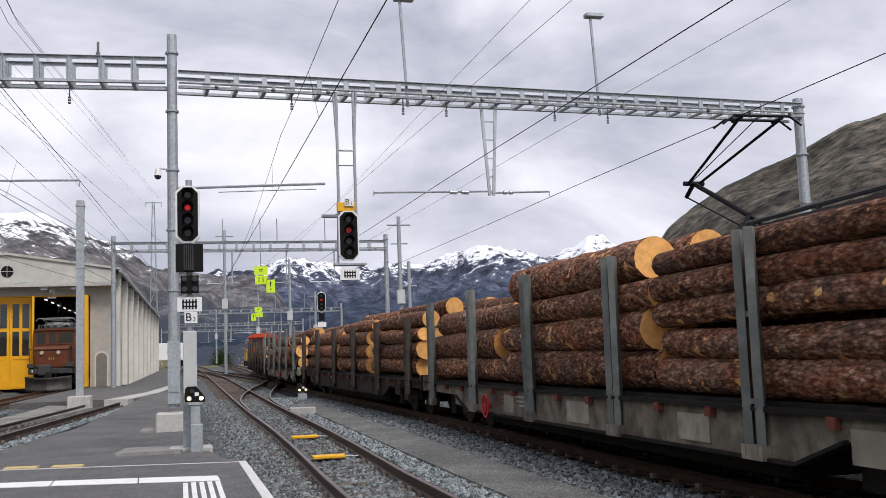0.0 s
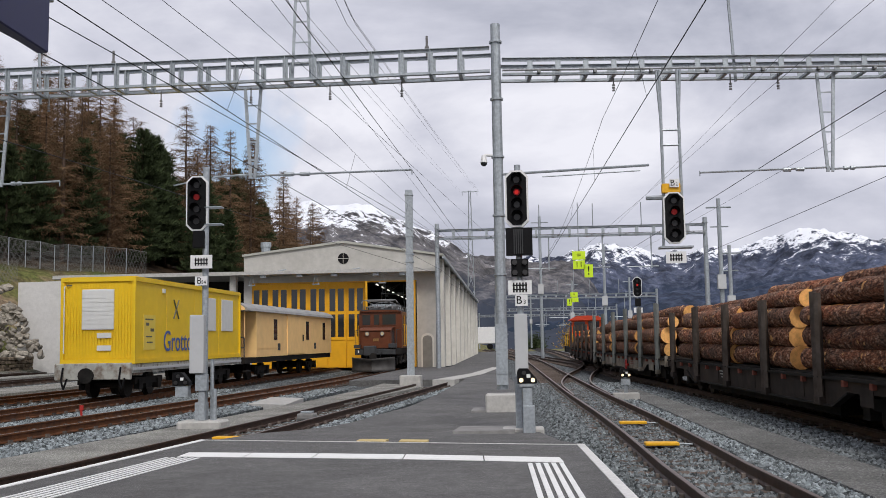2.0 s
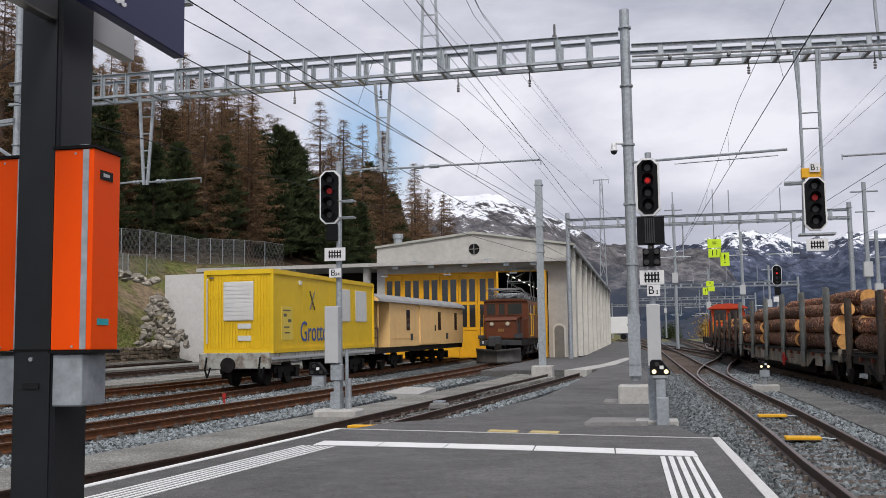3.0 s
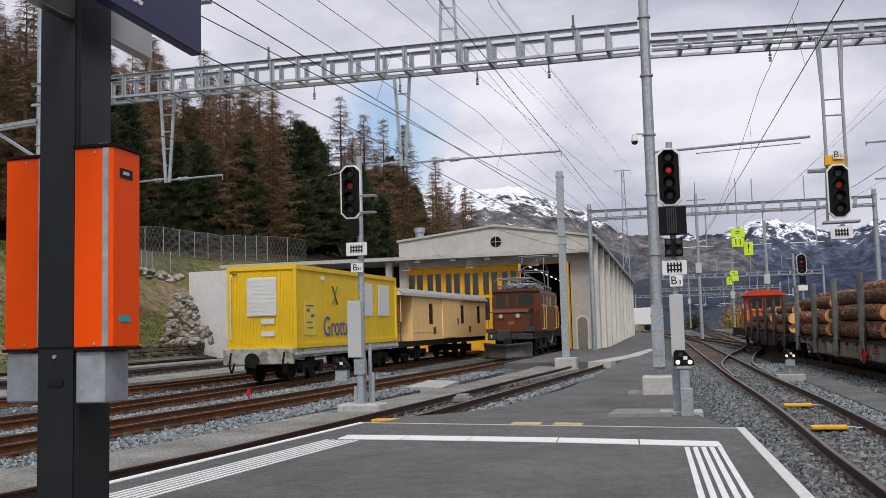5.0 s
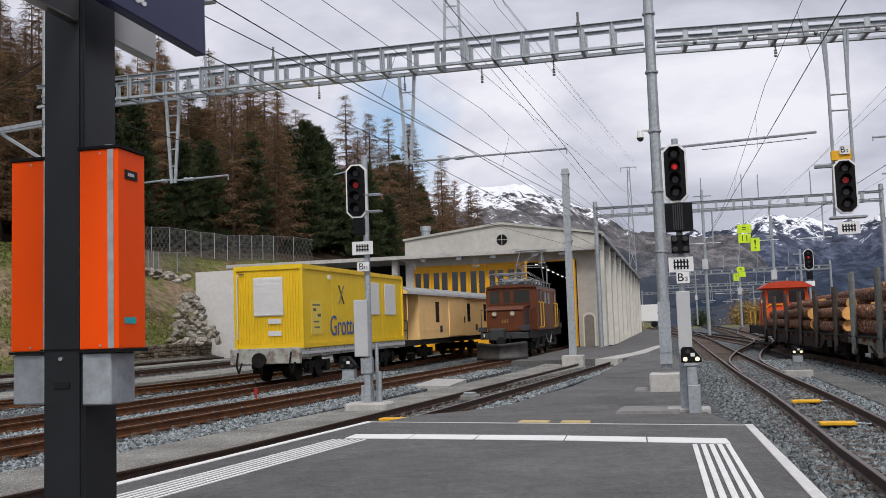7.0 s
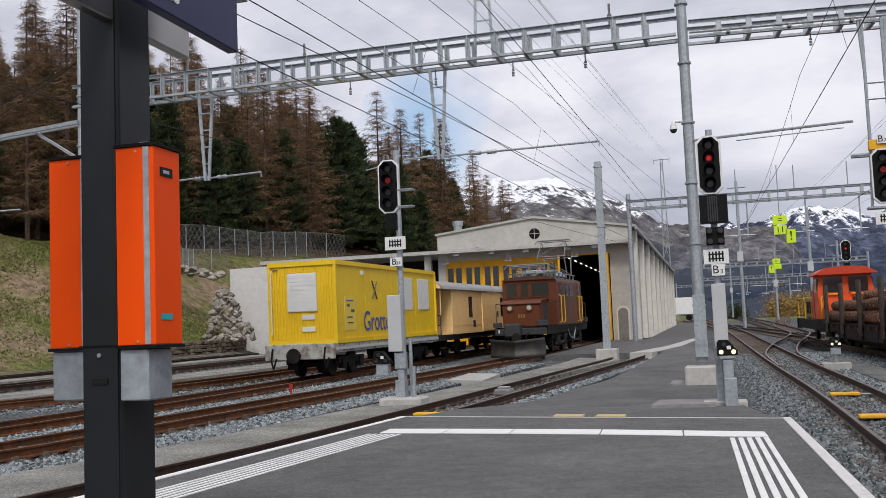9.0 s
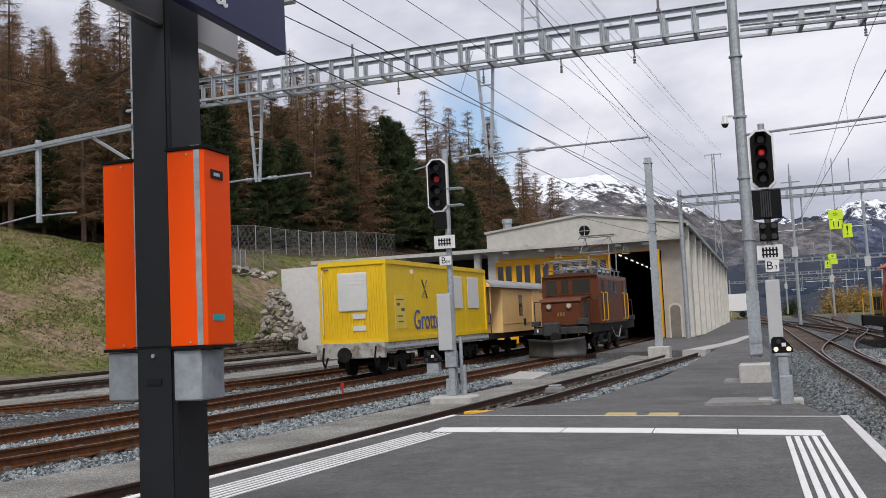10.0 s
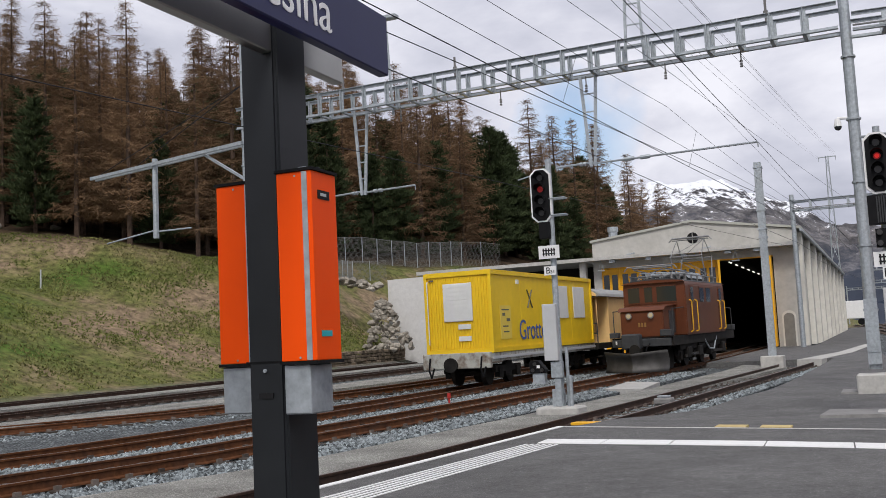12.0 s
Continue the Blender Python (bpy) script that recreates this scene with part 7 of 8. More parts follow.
def wire(pts, r, group, label):
    w = thing("overhead_wire", label, "wire", group)
    line = []
    for a, b in zip(pts, pts[1:]):
        a, b = Vector(a), Vector(b)
        sag = 0.001 * (b - a).length
        for k in range(0 if not line else 1, 9):
            f = k / 8
            q = a.lerp(b, f)
            q.z -= 4 * sag * f * (1 - f)
            line.append(q)
    bm = bmesh.new()
    tube(bm, line, r)
    part("cable", bm, WIRE, w)
    return w


def running(x, lean, z, y):
    """A place on a wire that crosses the near gantry at x and z, leans sideways by lean a metre and climbs with the line."""
    return Vector((x + lean * (y - 23.27), y, z + 0.01565 * (y - 23.27)))


for near, arm in (((-4.87, 22.5, 9.14), (-12.4, 230, 38.5)), ((-4.62, 22.5, 9.14), (-11.9, 230, 38.5)), ((-3.85, 23.15, 9.15), (-8.5, 230, 38.6)), ((-3.65, 23.15, 9.15), (-8.2, 230, 38.6)), ((-3.75, 23.15, 9.35), (-8.4, 230, 39.2))):
    wire([(near[0] + 0.6, -45, 10.5), near, arm], 0.006, "supply lines", "thin dark supply line running to the pylon")
# where each crosses the gantry, its sideways lean, height and thickness
FEEDERS = [(-5.83, 0.095, 6.55, 0.011), (-5.9, 0.045, 5.75, 0.011), (-5.17, 0.062, 6.65, 0.008), (-4.2, 0.08, 7.55, 0.008), (-3.96, 0.015, 7.57, 0.006),
           (-2.44, 0.016, 5.77, 0.008), (-9.14, 0.117, 5.7, 0.010), (5.9, -0.032, 5.76, 0.011), (8.38, -0.035, 6.76, 0.006), (9.48, -0.016, 5.75, 0.010), (5.08, -0.041, 6.76, 0.006), (5.52, -0.013, 7.55, 0.006)]
for x, lean, z, r in FEEDERS:
    wire([running(x, lean, z, -25), running(x, lean, z, 23.27), running(x, lean, z, 58), running(x, lean * 0.5, z, 135)], r * 0.85, "feeder lines", "dark overhead wire above the tracks")


def catenary(contact, carrier, r):
    """A contact wire with its carrier and droppers above a track."""
    w = thing("catenary", "dark contact wire with carrier and droppers above a track", "wire", "overhead lines")
    stops = (-14, 23.27, 58.0, 96.5, 135.6)
    low, high = [], []
    for ya, yb in zip(stops, stops[1:]):
        for k in range(0 if not low else 1, 13):
            f = k / 12
            y = ya + (yb - ya) * f
            c, t = running(*contact, y), running(*carrier, y)
            t.z -= 4 * 0.35 * f * (1 - f)
            low.append(c)
            high.append(t)
            if k % 3 == 1 and y < 90:
                bm = bmesh.new()
                rod(bm, c, t, 0.004, n=3, cap=False)
                part("dropper", bm, WIRE, w)
    for name, pts, rr in (("contact_wire", low, r), ("carrier_wire", high, r * 0.65)):
        bm = bmesh.new()
        tube(bm, pts, rr)
        part(name, bm, WIRE, w)


catenary((-4.56, 0.056, 5.75), (-4.3, 0.05, 6.75), 0.009)
catenary((2.07, -0.02, 5.75), (2.01, -0.004, 6.75), 0.009)


# ---- station sign with two call boxes ----
def station_sign():
    s = thing("station_sign", "anthracite post with a navy station name board", "sign", m=pose(0, 0, PZ))
    z = -PZ
    bm = bmesh.new()
    box(bm, -2.68, -2.48, 4.239, 4.515, 0, 3.05 + z)
    bmesh.ops.bevel(bm, geom=[e for e in bm.edges if abs(e.verts[0].co.z - e.verts[1].co.z) > 1], offset=0.018, segments=3, affect="EDGES")
    part("post", bm, ANTHRACITE, s, "anthracite steel post")
    bm = bmesh.new()
    box(bm, -2.685, -2.475, 4.233, 4.521, 1.45 + z - 0.003, 1.45 + z + 0.003)
    part("joint", bm, BLACK, s)
    boxpart("name_board", (-2.29, -2.23, 1.709, 4.917, 2.885 + z, 3.20 + z), NAVY, s, "navy name board with white letters", 0.006)
    boxpart("rear_board", (-2.56, -2.50, 1.709, 4.917, 2.885 + z, 3.20 + z), SIGN_BACK, s, "second board seen from its pale back", 0.006)
    letters("Pontresina", 0.28, LETTER, s, Matrix.Translation((-2.228, 3.74, 3.035 + z)) @ Euler((radians(90), 0, radians(90))).to_matrix().to_4x4(), depth=0.002)
    bm = bmesh.new()
    for zz, w in ((1.41, 0.007), (1.155, 0.0)):
        if w:
            rod(bm, (-2.585, 4.241, zz + z), (-2.585, 4.230, zz + z), 0.009, n=10)
    part("bolt", bm, GALV, s)
    bm = bmesh.new()
    box(bm, -2.62, -2.545, 4.232, 4.240, 1.285 + z, 1.31 + z)
    part("number_tag", bm, INK, s, "small black tag")


def call_box(x0, x1, y0, y1, label_face):
    z0, z1 = 1.447, 2.30
    b = thing("call_box", "orange enamelled call box on the sign post above a galvanised duct", "call box", "orange call boxes")
    bm = bmesh.new()
    box(bm, x0, x1, y0, y1, z0, z1)
    bevel(bm, 0.004, 2)
    body = part("body", bm, ORANGE, b, "orange enamelled housing")
    boxpart("silver_strip", (x1 - 0.05, x1 - 0.022, y0 - 0.003, y0 - 0.0005, z0 + 0.003, z1 - 0.003), GALV, body, "bright aluminium strip")
    boxpart("cap", (x0 - 0.006, x1 + 0.008, y0 - 0.008, y1 + 0.006, z1 + 0.001, z1 + 0.014), BLACK, b)
    boxpart("sole", (x0 - 0.006, x1 + 0.008, y0 - 0.008, y1 + 0.006, z0 - 0.014, z0 - 0.001), BLACK, b)
    bm = bmesh.new()
    box(bm, x0 + 0.004, x1 - 0.045, y0 + 0.01, y1 - 0.012, z0 - 0.235, z0 - 0.0145)
    bevel(bm, 0.006)
    part("duct", bm, GALV, b, "galvanised cable duct")
    bm = bmesh.new()
    for zz in (z0 + 0.015, z1 - 0.02):
        rod(bm, (x0 + 0.1, y0 - 0.004, zz), (x0 + 0.1, y0 - 0.001, zz), 0.005, n=8)
    part("rivet", bm, GALV, body)
    if label_face:
        boxpart("teal_label", (x1 + 0.0005, x1 + 0.003, y0 + 0.045, y0 + 0.135, z0 + 0.105, z0 + 0.132), TEAL, body, "small teal maker's plate")
        boxpart("name_tag", (x1 + 0.0005, x1 + 0.004, y0 + 0.05, y0 + 0.15, z1 - 0.125, z1 - 0.085), INK, body, "small dark tag with a pale bar")
        boxpart("tag_bar", (x1 + 0.0045, x1 + 0.006, y0 + 0.07, y0 + 0.12, z1 - 0.112, z1 - 0.098), GREY_PAINT, body)
        boxpart("bracket", (x0 - 0.0, x0 + 0.1, y1 - 0.004, y1 + 0.004, z1 + 0.0145, z1 + 0.055), ANTHRACITE, b)
        bm = bmesh.new()
        rod(bm, (x0 + 0.06, y0 + 0.1, z1 + 0.03), (x0 + 0.1, y0 + 0.1, z1 + 0.03), 0.011, n=8)
        part("bolt", bm, GALV, b)


station_sign()
call_box(-2.475, -2.29, 4.205, 4.423, True)
call_box(-2.90, -2.685, 4.331, 4.549, False)


# ---- small things along the tracks ----
def balise(x, y, yaw=0.0):
    b = thing("balise", "yellow-orange track beacon plate between the rails", "beacon", "yellow beacons", m=pose(x, y, gz(x, y), 0, 0, yaw))
    bm = bmesh.new()
    box(bm, -0.27, 0.27, -0.13, 0.13, -0.13, -0.075)
    bevel(bm, 0.012)
    part("plate", bm, YELLOW_PAINT, b)
    bm = bmesh.new()
    rod(bm, (0.28, 0.0, -0.1), (0.5, 0.05, -0.12), 0.012, n=5)
    part("cable", bm, GALV, b)


balise(2.24, 21.32)
balise(2.24, 17.18)
balise(-5.38, 18.9, -8)


def point_motor(x, y, yaw):
    b = thing("point_machine", "pale grey point machine box beside the rail", "box", m=pose(x, y, gz(x, y), 0, 0, yaw))
    bm = bmesh.new()
    box(bm, -0.2, 0.2, -0.17, 0.17, -0.15, 0.0)
    bevel(bm, 0.04, 2)
    hs = part("housing", bm, DARK_CONCRETE, b)
    boxpart("cover", (-0.13, 0.13, -0.1, 0.1, 0.001, 0.05), GALV, hs, bev=0.01)


point_motor(-4.9, 23.6, -8)
bm = bmesh.new()
rod(bm, (0, 0, 0), (0, 0, 0.12), 0.05, n=10)
rod(bm, (0, 0, -0.2), (0, 0, 0), 0.03, n=6)
beacon = tagged(part("red_marker", bm, RED_WHEEL), "small red marker standing in the ballast", "marker")
beacon.location = (-10.75, 24.77, gz(-10.75, 24.77))


def stones(region, count, seed, mat=STONE, size=(0.028, 0.058)):
    rng = random.Random(seed)
    verts, faces = [], []
    base = [Vector(v).normalized() for v in ((1, 0.2, 0.1), (-0.9, 0.5, 0), (-0.3, -1, 0.1), (0.1, 0.1, 1), (0.4, 0.9, 0.2), (0.1, 0, -0.8))]
    tri = ((0, 4, 3), (4, 1, 3), (1, 2, 3), (2, 0, 3), (0, 5, 4), (4, 5, 1), (1, 5, 2), (2, 5, 0))
    for _ in range(count):
        x, y, z = region(rng)
        s = rng.uniform(*size)
        q = Euler((rng.uniform(0, 6), rng.uniform(0, 6), rng.uniform(0, 6))).to_matrix()
        o = len(verts)
        for v in base:
            w = q @ Vector((v.x * s * rng.uniform(0.8, 1.3), v.y * s, v.z * s * 0.8))
            verts.append((x + w.x, y + w.y, z + w.z))
        faces += [(a + o, b + o, c + o) for a, b, c in tri]
    me = bpy.data.meshes.new("gravel")
    me.from_pydata(verts, [], faces)
    me.materials.append(mat)
    return tagged(new("gravel", me), "loose grey-green crushed stone ballast", "gravel", kind="stuff")


def beside(line, lo, hi, ylo, yhi, lift):
    pts = [p for p in line if ylo < p[1] < yhi]

    def pick(rng):
        p = pts[int(len(pts) * rng.random() ** 1.3)]
        o = rng.uniform(lo, hi)
        f = rng.uniform(-0.31, 0.31)
        c, s = math.cos(p[2]), math.sin(p[2])
        x, y = p[0] + o * c - f * s, p[1] + o * s + f * c
        d = abs(o)
        return x, y, gz(x, y) + (lift if d < 1.35 else lift - 0.2 * min(1, (d - 1.35) / 0.7)) + rng.uniform(-0.01, 0.015)
    return pick


def heaped(line, pairs, ylo, yhi):
    """Places on the heaped ballast beside a rail."""
    pts = [p for p in line if ylo < p[1] < yhi]

    def pick(rng):
        p = pts[int(len(pts) * rng.random() ** 1.2)]
        lo, hi = rng.choice(pairs)
        o, f = rng.uniform(lo, hi), rng.uniform(-0.31, 0.31)
        c, s = math.cos(p[2]), math.sin(p[2])
        x, y = p[0] + o * c - f * s, p[1] + o * s + f * c
        return x, y, gz(x, y) - 0.155 + rng.uniform(-0.012, 0.014)
    return pick


stones(beside(smooth_line(LINE_1), -1.75, 1.35, 7.3, 41, -0.195), 38000, 5, WORN_STONE)
stones(heaped(smooth_line(LINE_1), ((0.85, 1.4),), 4, 40), 8000, 27)
stones(heaped(smooth_line(LINE_2), ((-2.3, -0.95),), 2, 40), 20000, 6, WORN_STONE)
stones(beside(smooth_line(LINE_2), -0.9, 0.9, 3, 39, -0.21), 6000, 26, SHADE_STONE)
stones(beside(smooth_line(LINE_L), -0.6, 0.6, 9, 39, -0.215), 9000, 7)
stones(heaped(smooth_line(LINE_L), ((0.82, 1.2), (-1.28, -0.72)), 3, 38), 11500, 17)
stones(heaped(smooth_line(LINE_C), ((0.88, 1.95), (-1.65, -0.75)), 3, 38), 25000, 18)
stones(heaped(smooth_line(LINE_B), ((0.88, 1.45), (-1.45, -0.75)), 4, 38), 16000, 19)
stones(beside(smooth_line(LINE_C), -0.6, 0.6, 6, 39, -0.215), 9000, 8)
stones(beside(smooth_line(LINE_B), -0.6, 0.6, 9, 37, -0.215), 8000, 9)
stones(beside(smooth_line(LINE_A), -1.5, 1.5, 13, 34.5, -0.22), 6000, 10)


# ---- the bank: walls, boulders, fence ----
def retaining_wall():
    bm = bmesh.new()
    prism(bm, [(-33.15, 0.4), (-28.6, 0.4), (-28.6, 6.75), (-33.15, 6.7)], "y", 65.5, 66.0)
    w = tagged(part("retaining_wall", bm, PALE_CONCRETE), "pale concrete wing wall at the foot of the bank", "wall", kind="structure")
    rng = random.Random(31)
    w = thing("dry_stone_wall", "low brown rough stone wall along the siding", "wall", kind="structure")
    for row in range(4):
        y = 53.5 + 0.2 * row
        while y < 66.5:
            n, z = rng.uniform(0.3, 0.62), gz(-32, y) + 0.08
            bm = bmesh.new()
            box(bm, -32.55, -32.0 + rng.uniform(-0.06, 0.05), y, y + n - 0.025, z - 0.1 + 0.235 * row, z + 0.115 + 0.235 * row + rng.uniform(-0.02, 0.02))
            bevel(bm, 0.035)
            part("stone", bm, WALL_STONE, w)
            y += n


retaining_wall()


def boulder_mesh(seed):
    """A broken block of rock: a rough lump with flat facets."""
    rng = random.Random(seed + 300)
    bm = bmesh.new()
    bmesh.ops.create_icosphere(bm, subdivisions=2, radius=1.0)
    cuts = [(Vector((rng.gauss(0, 1), rng.gauss(0, 1), rng.gauss(0, 1))).normalized(), rng.uniform(0.45, 0.8)) for _ in range(9)]
    for v in bm.verts:
        for n, d in cuts:
            over = v.co.dot(n) - d
            if over > 0:
                v.co -= n * over
        v.co *= 1 + 0.10 * noise.noise(v.co * 2.3 + Vector((seed * 7.0, 0, 0)))
        v.co.z *= 0.75
    return mesh_of(bm, ROCK, False, "boulder")


BOULDERS = [boulder_mesh(k) for k in range(6)]


def boulder(x, y, r, k, sink=0.3):
    ob = new("boulder", BOULDERS[k % 6])
    ob.matrix_basis = Matrix.Translation((x, y, land(x, y) - 0.24 + r * sink)) @ Matrix.Rotation(k * 1.7, 4, "Z") @ Matrix.Diagonal((r * 1.25, r, r * 1.05, 1))
    tagged(ob, "grey-brown boulder half sunk in the bank", "rock", "boulders on the bank")


rng = random.Random(77)
# heap of boulders against the wing wall, and a row along the top of the cut bank
for k in range(120):
    z = 1.7 + 3.5 * rng.random() ** 1.3
    x = rng.uniform(-34.2 + 0.12 * z, -33.2 + 0.82 * (5.4 - z))
    r = rng.uniform(0.16, 0.36)
    ob = new("boulder", BOULDERS[k % 6])
    ob.matrix_basis = Matrix.Translation((x, 65.1 - 0.45 * (5.4 - z) - rng.uniform(0, 0.4), z)) @ Matrix.Rotation(k * 1.7, 4, "Z") @ Matrix.Rotation(k * 0.9, 4, "X") @ Matrix.Diagonal((r * 1.4, r, r * 1.0, 1))
    tagged(ob, "grey-brown boulder heaped against the wing wall", "rock", "boulders on the bank")
for k in range(26):
    x = -33.3 - 0.135 * k
    r = rng.uniform(0.24, 0.44)
    ob = new("boulder", BOULDERS[k % 6])
    ob.matrix_basis = Matrix.Translation((x, 64.4 + rng.uniform(-0.3, 0.3), 6.25 + 0.03 * k + rng.uniform(-0.35, 0.1))) @ Matrix.Rotation(k * 1.7, 4, "Z") @ Matrix.Diagonal((r * 1.3, r, r * 0.9, 1))
    tagged(ob, "grey-brown boulder half sunk in the bank", "rock", "boulders on the bank")
for k in range(16):
    boulder(rng.uniform(-68, -46), rng.uniform(23, 57), rng.uniform(0.15, 0.5), k)


def chain_fence(pts, h):
    f = thing("chain_link_fence", "grey chain-link fence along the edge of the wood", "fence")
    bm_net = bmesh.new()
    for (xa, ya), (xb, yb) in zip(pts, pts[1:]):
        n = max(2, int(math.hypot(xb - xa, yb - ya) / 2.2))
        for k in range(n):
            x, y = xa + (xb - xa) * k / n, ya + (yb - ya) * k / n
            x2, y2 = xa + (xb - xa) * (k + 1) / n, ya + (yb - ya) * (k + 1) / n
            z, z2 = land(x, y) - 0.24, land(x2, y2) - 0.24
            bm = bmesh.new()
            rod(bm, (x, y, z), (x, y, z + h), 0.04, n=6)
            part("post", bm, GALV, f)
            rod(bm_net, (x, y, z + h - 0.03), (x2, y2, z2 + h - 0.03), 0.025, n=4)
            for i in range(14):
                a, b = i / 14, (i + 1) / 14
                for u, v in ((0, 1), (1, 0)):
                    for j in range(3):
                        za, zb = (j + u) / 3 * h, (j + v) / 3 * h
                        rod(bm_net, (x + (x2 - x) * a, y + (y2 - y) * a, z + (z2 - z) * a + za), (x + (x2 - x) * b, y + (y2 - y) * b, z + (z2 - z) * b + zb), 0.008, n=3, cap=False)
    part("mesh", bm_net, FENCE, f, "fine wire mesh")


chain_fence([(-46, 69.5), (-43.8, 75.37), (-42.6, 79.39), (-41.3, 82.61), (-39.8, 84.8), (-38.6, 87.44), (-37.6, 90.2), (-35.6, 95.38)], 2.35)
chain_fence([(-41.6, 68.93), (-41.4, 70.88), (-41.1, 73.07), (-40.8, 74.22), (-39.7, 78.24)], 1.7)
for x, y in ((-52, 41.33), (-47, 46.5), (-44, 34.43)):
    bm = bmesh.new()
    rod(bm, (0, 0, -0.3), (0, 0, 1.1), 0.05, 0.045, n=6)
    ob = tagged(part("marker_post", bm, GREY_PAINT), "thin pale post standing in the meadow", "post", "meadow posts")
    ob.location = (x, y, land(x, y) - 0.24)


def grass_tufts():
    """Short tufts of grass and dry stalks all over the bank."""
    rng = random.Random(91)
    verts, faces = [], []
    while len(faces) < 90000:
        y = rng.uniform(22, 66)
        u = rng.uniform(0.3, bank(y)[1] + 1.5)
        x = edge_of_hill(y) - u
        if noise.noise((x * 0.35, y * 0.35, 2.0)) + rng.uniform(-0.5, 0.5) < -0.1:
            continue
        z, h = land(x, y) - 0.25, rng.uniform(0.04, 0.15)
        for _ in range(3):
            a, o = rng.uniform(0, 6.28), len(verts)
            c, q = 0.05 * math.cos(a), 0.05 * math.sin(a)
            verts += [(x - c, y - q, z), (x + c, y + q, z), (x + rng.uniform(-0.09, 0.09), y + rng.uniform(-0.09, 0.09), z + h)]
            faces.append((o, o + 1, o + 2))
    me = bpy.data.meshes.new("grass")
    me.from_pydata(verts, [], faces)
    me.materials.append(TUFT)
    tagged(new("grass", me), "short green and straw-coloured grass tufts on the bank", "grass", kind="stuff")


grass_tufts()


# ---- trees ----
def conifer(seed, h, kind):
    rng = random.Random(seed)
    bm_t, bm_c = bmesh.new(), bmesh.new()
    rod(bm_t, (0, 0, -1), (0, 0, h * 0.5), 0.24, 0.15, n=7)
    rod(bm_t, (0, 0, h * 0.5), (0, 0, h), 0.15, 0.02, n=6)
    verts, faces = [], []

    def quad(p, d, side, a, b):
        o = len(verts)
        verts.extend([p - side * a, p + side * a, p + d + side * b, p + d - side * b])
        faces.append((o, o + 1, o + 2, o + 3))
    larch = kind == "larch"
    start, whorls = (0.10, 46) if larch else (0.05, 40)
    lumps = rng.uniform(0, 50)
    for k in range(whorls):
        f = start + (1 - start) * (k + rng.random()) / whorls
        z = h * f
        for i in range(5 if larch else 8):
            a = rng.uniform(0, 2 * math.pi)
            out = Vector((math.cos(a), math.sin(a), 0))
            lump = 1 + 0.55 * noise.noise((2.2 * math.cos(a), 2.2 * math.sin(a), f * 7 + lumps))
            if larch:
                L = (3.9 * (1 - f) ** 0.8 + 0.25) * rng.uniform(0.45, 1.1) * lump
                droop = rng.uniform(-0.28, 0.12)
            else:
                L = (3.5 * (1 - f) ** 0.62 * min(1, 0.45 + f * 3) + 0.3) * rng.uniform(0.55, 1.05) * lump
                droop = rng.uniform(-0.25, 0.2)
            tip = out * L + Vector((0, 0, droop * L + 0.12 * L))
            p0 = Vector((0, 0, z))
            side = Vector((-math.sin(a), math.cos(a), 0))
            quad(p0, tip, side, 0.03, 0.008)
            quad(p0, tip, Vector((0, 0, 1)), 0.03, 0.008)
            m = int(6 + 6.5 * L * (1.15 - 0.6 * f)) if larch else int(5 + 4.5 * L)
            for j in range(m):
                t = 0.15 + 0.85 * (j + rng.random()) / m
                q = p0 + tip * t
                turn = Vector((rng.uniform(-1, 1), rng.uniform(-1, 1), rng.uniform(-1, 1))).normalized()
                if larch:
                    d = (side * rng.choice((-1, 1)) * rng.uniform(0.2, 0.8) + out * rng.uniform(0.0, 0.5) + Vector((0, 0, rng.uniform(-0.45, 0.15)))) * rng.uniform(0.5, 1.1)
                    quad(q, d, turn, 0.024 - 0.012 * f, 0.023 - 0.013 * f)
                    quad(q + d * 0.5, Vector((rng.uniform(-0.3, 0.3), rng.uniform(-0.3, 0.3), rng.uniform(-0.4, 0.1))), turn, 0.021 - 0.011 * f, 0.020 - 0.012 * f)
                    quad(q + d, Vector((rng.uniform(-0.3, 0.3), rng.uniform(-0.3, 0.3), rng.uniform(-0.35, 0.2))), turn, 0.014 - 0.007 * f, 0.010 - 0.005 * f)
                else:
                    for _ in range(4):
                        d = (out * rng.uniform(0.0, 0.5) + Vector((rng.uniform(-0.4, 0.4), rng.uniform(-0.4, 0.4), rng.uniform(0.05, 0.7)))) * 0.8
                        quad(q, d, Vector((rng.uniform(-1, 1), rng.uniform(-1, 1), rng.uniform(-1, 1))).normalized(), 0.055, 0.03)
    bm_c.free()
    me = bpy.data.meshes.new("crown")
    me.from_pydata(verts, [], faces)
    me.materials.append(LARCH_TWIG if kind == "larch" else PINE_NEEDLE)
    lab = ("tall bare brown larch on the hillside", "tree", "larches of the hillside wood") if kind == "larch" else ("dark green pine on the hillside", "tree", "pines of the hillside wood")
    t = thing("larch_tree" if kind == "larch" else "pine_tree", *lab)
    part("trunk", bm_t, LARCH_BARK, t)
    c = new("crown", me)
    c.parent = t
    return t


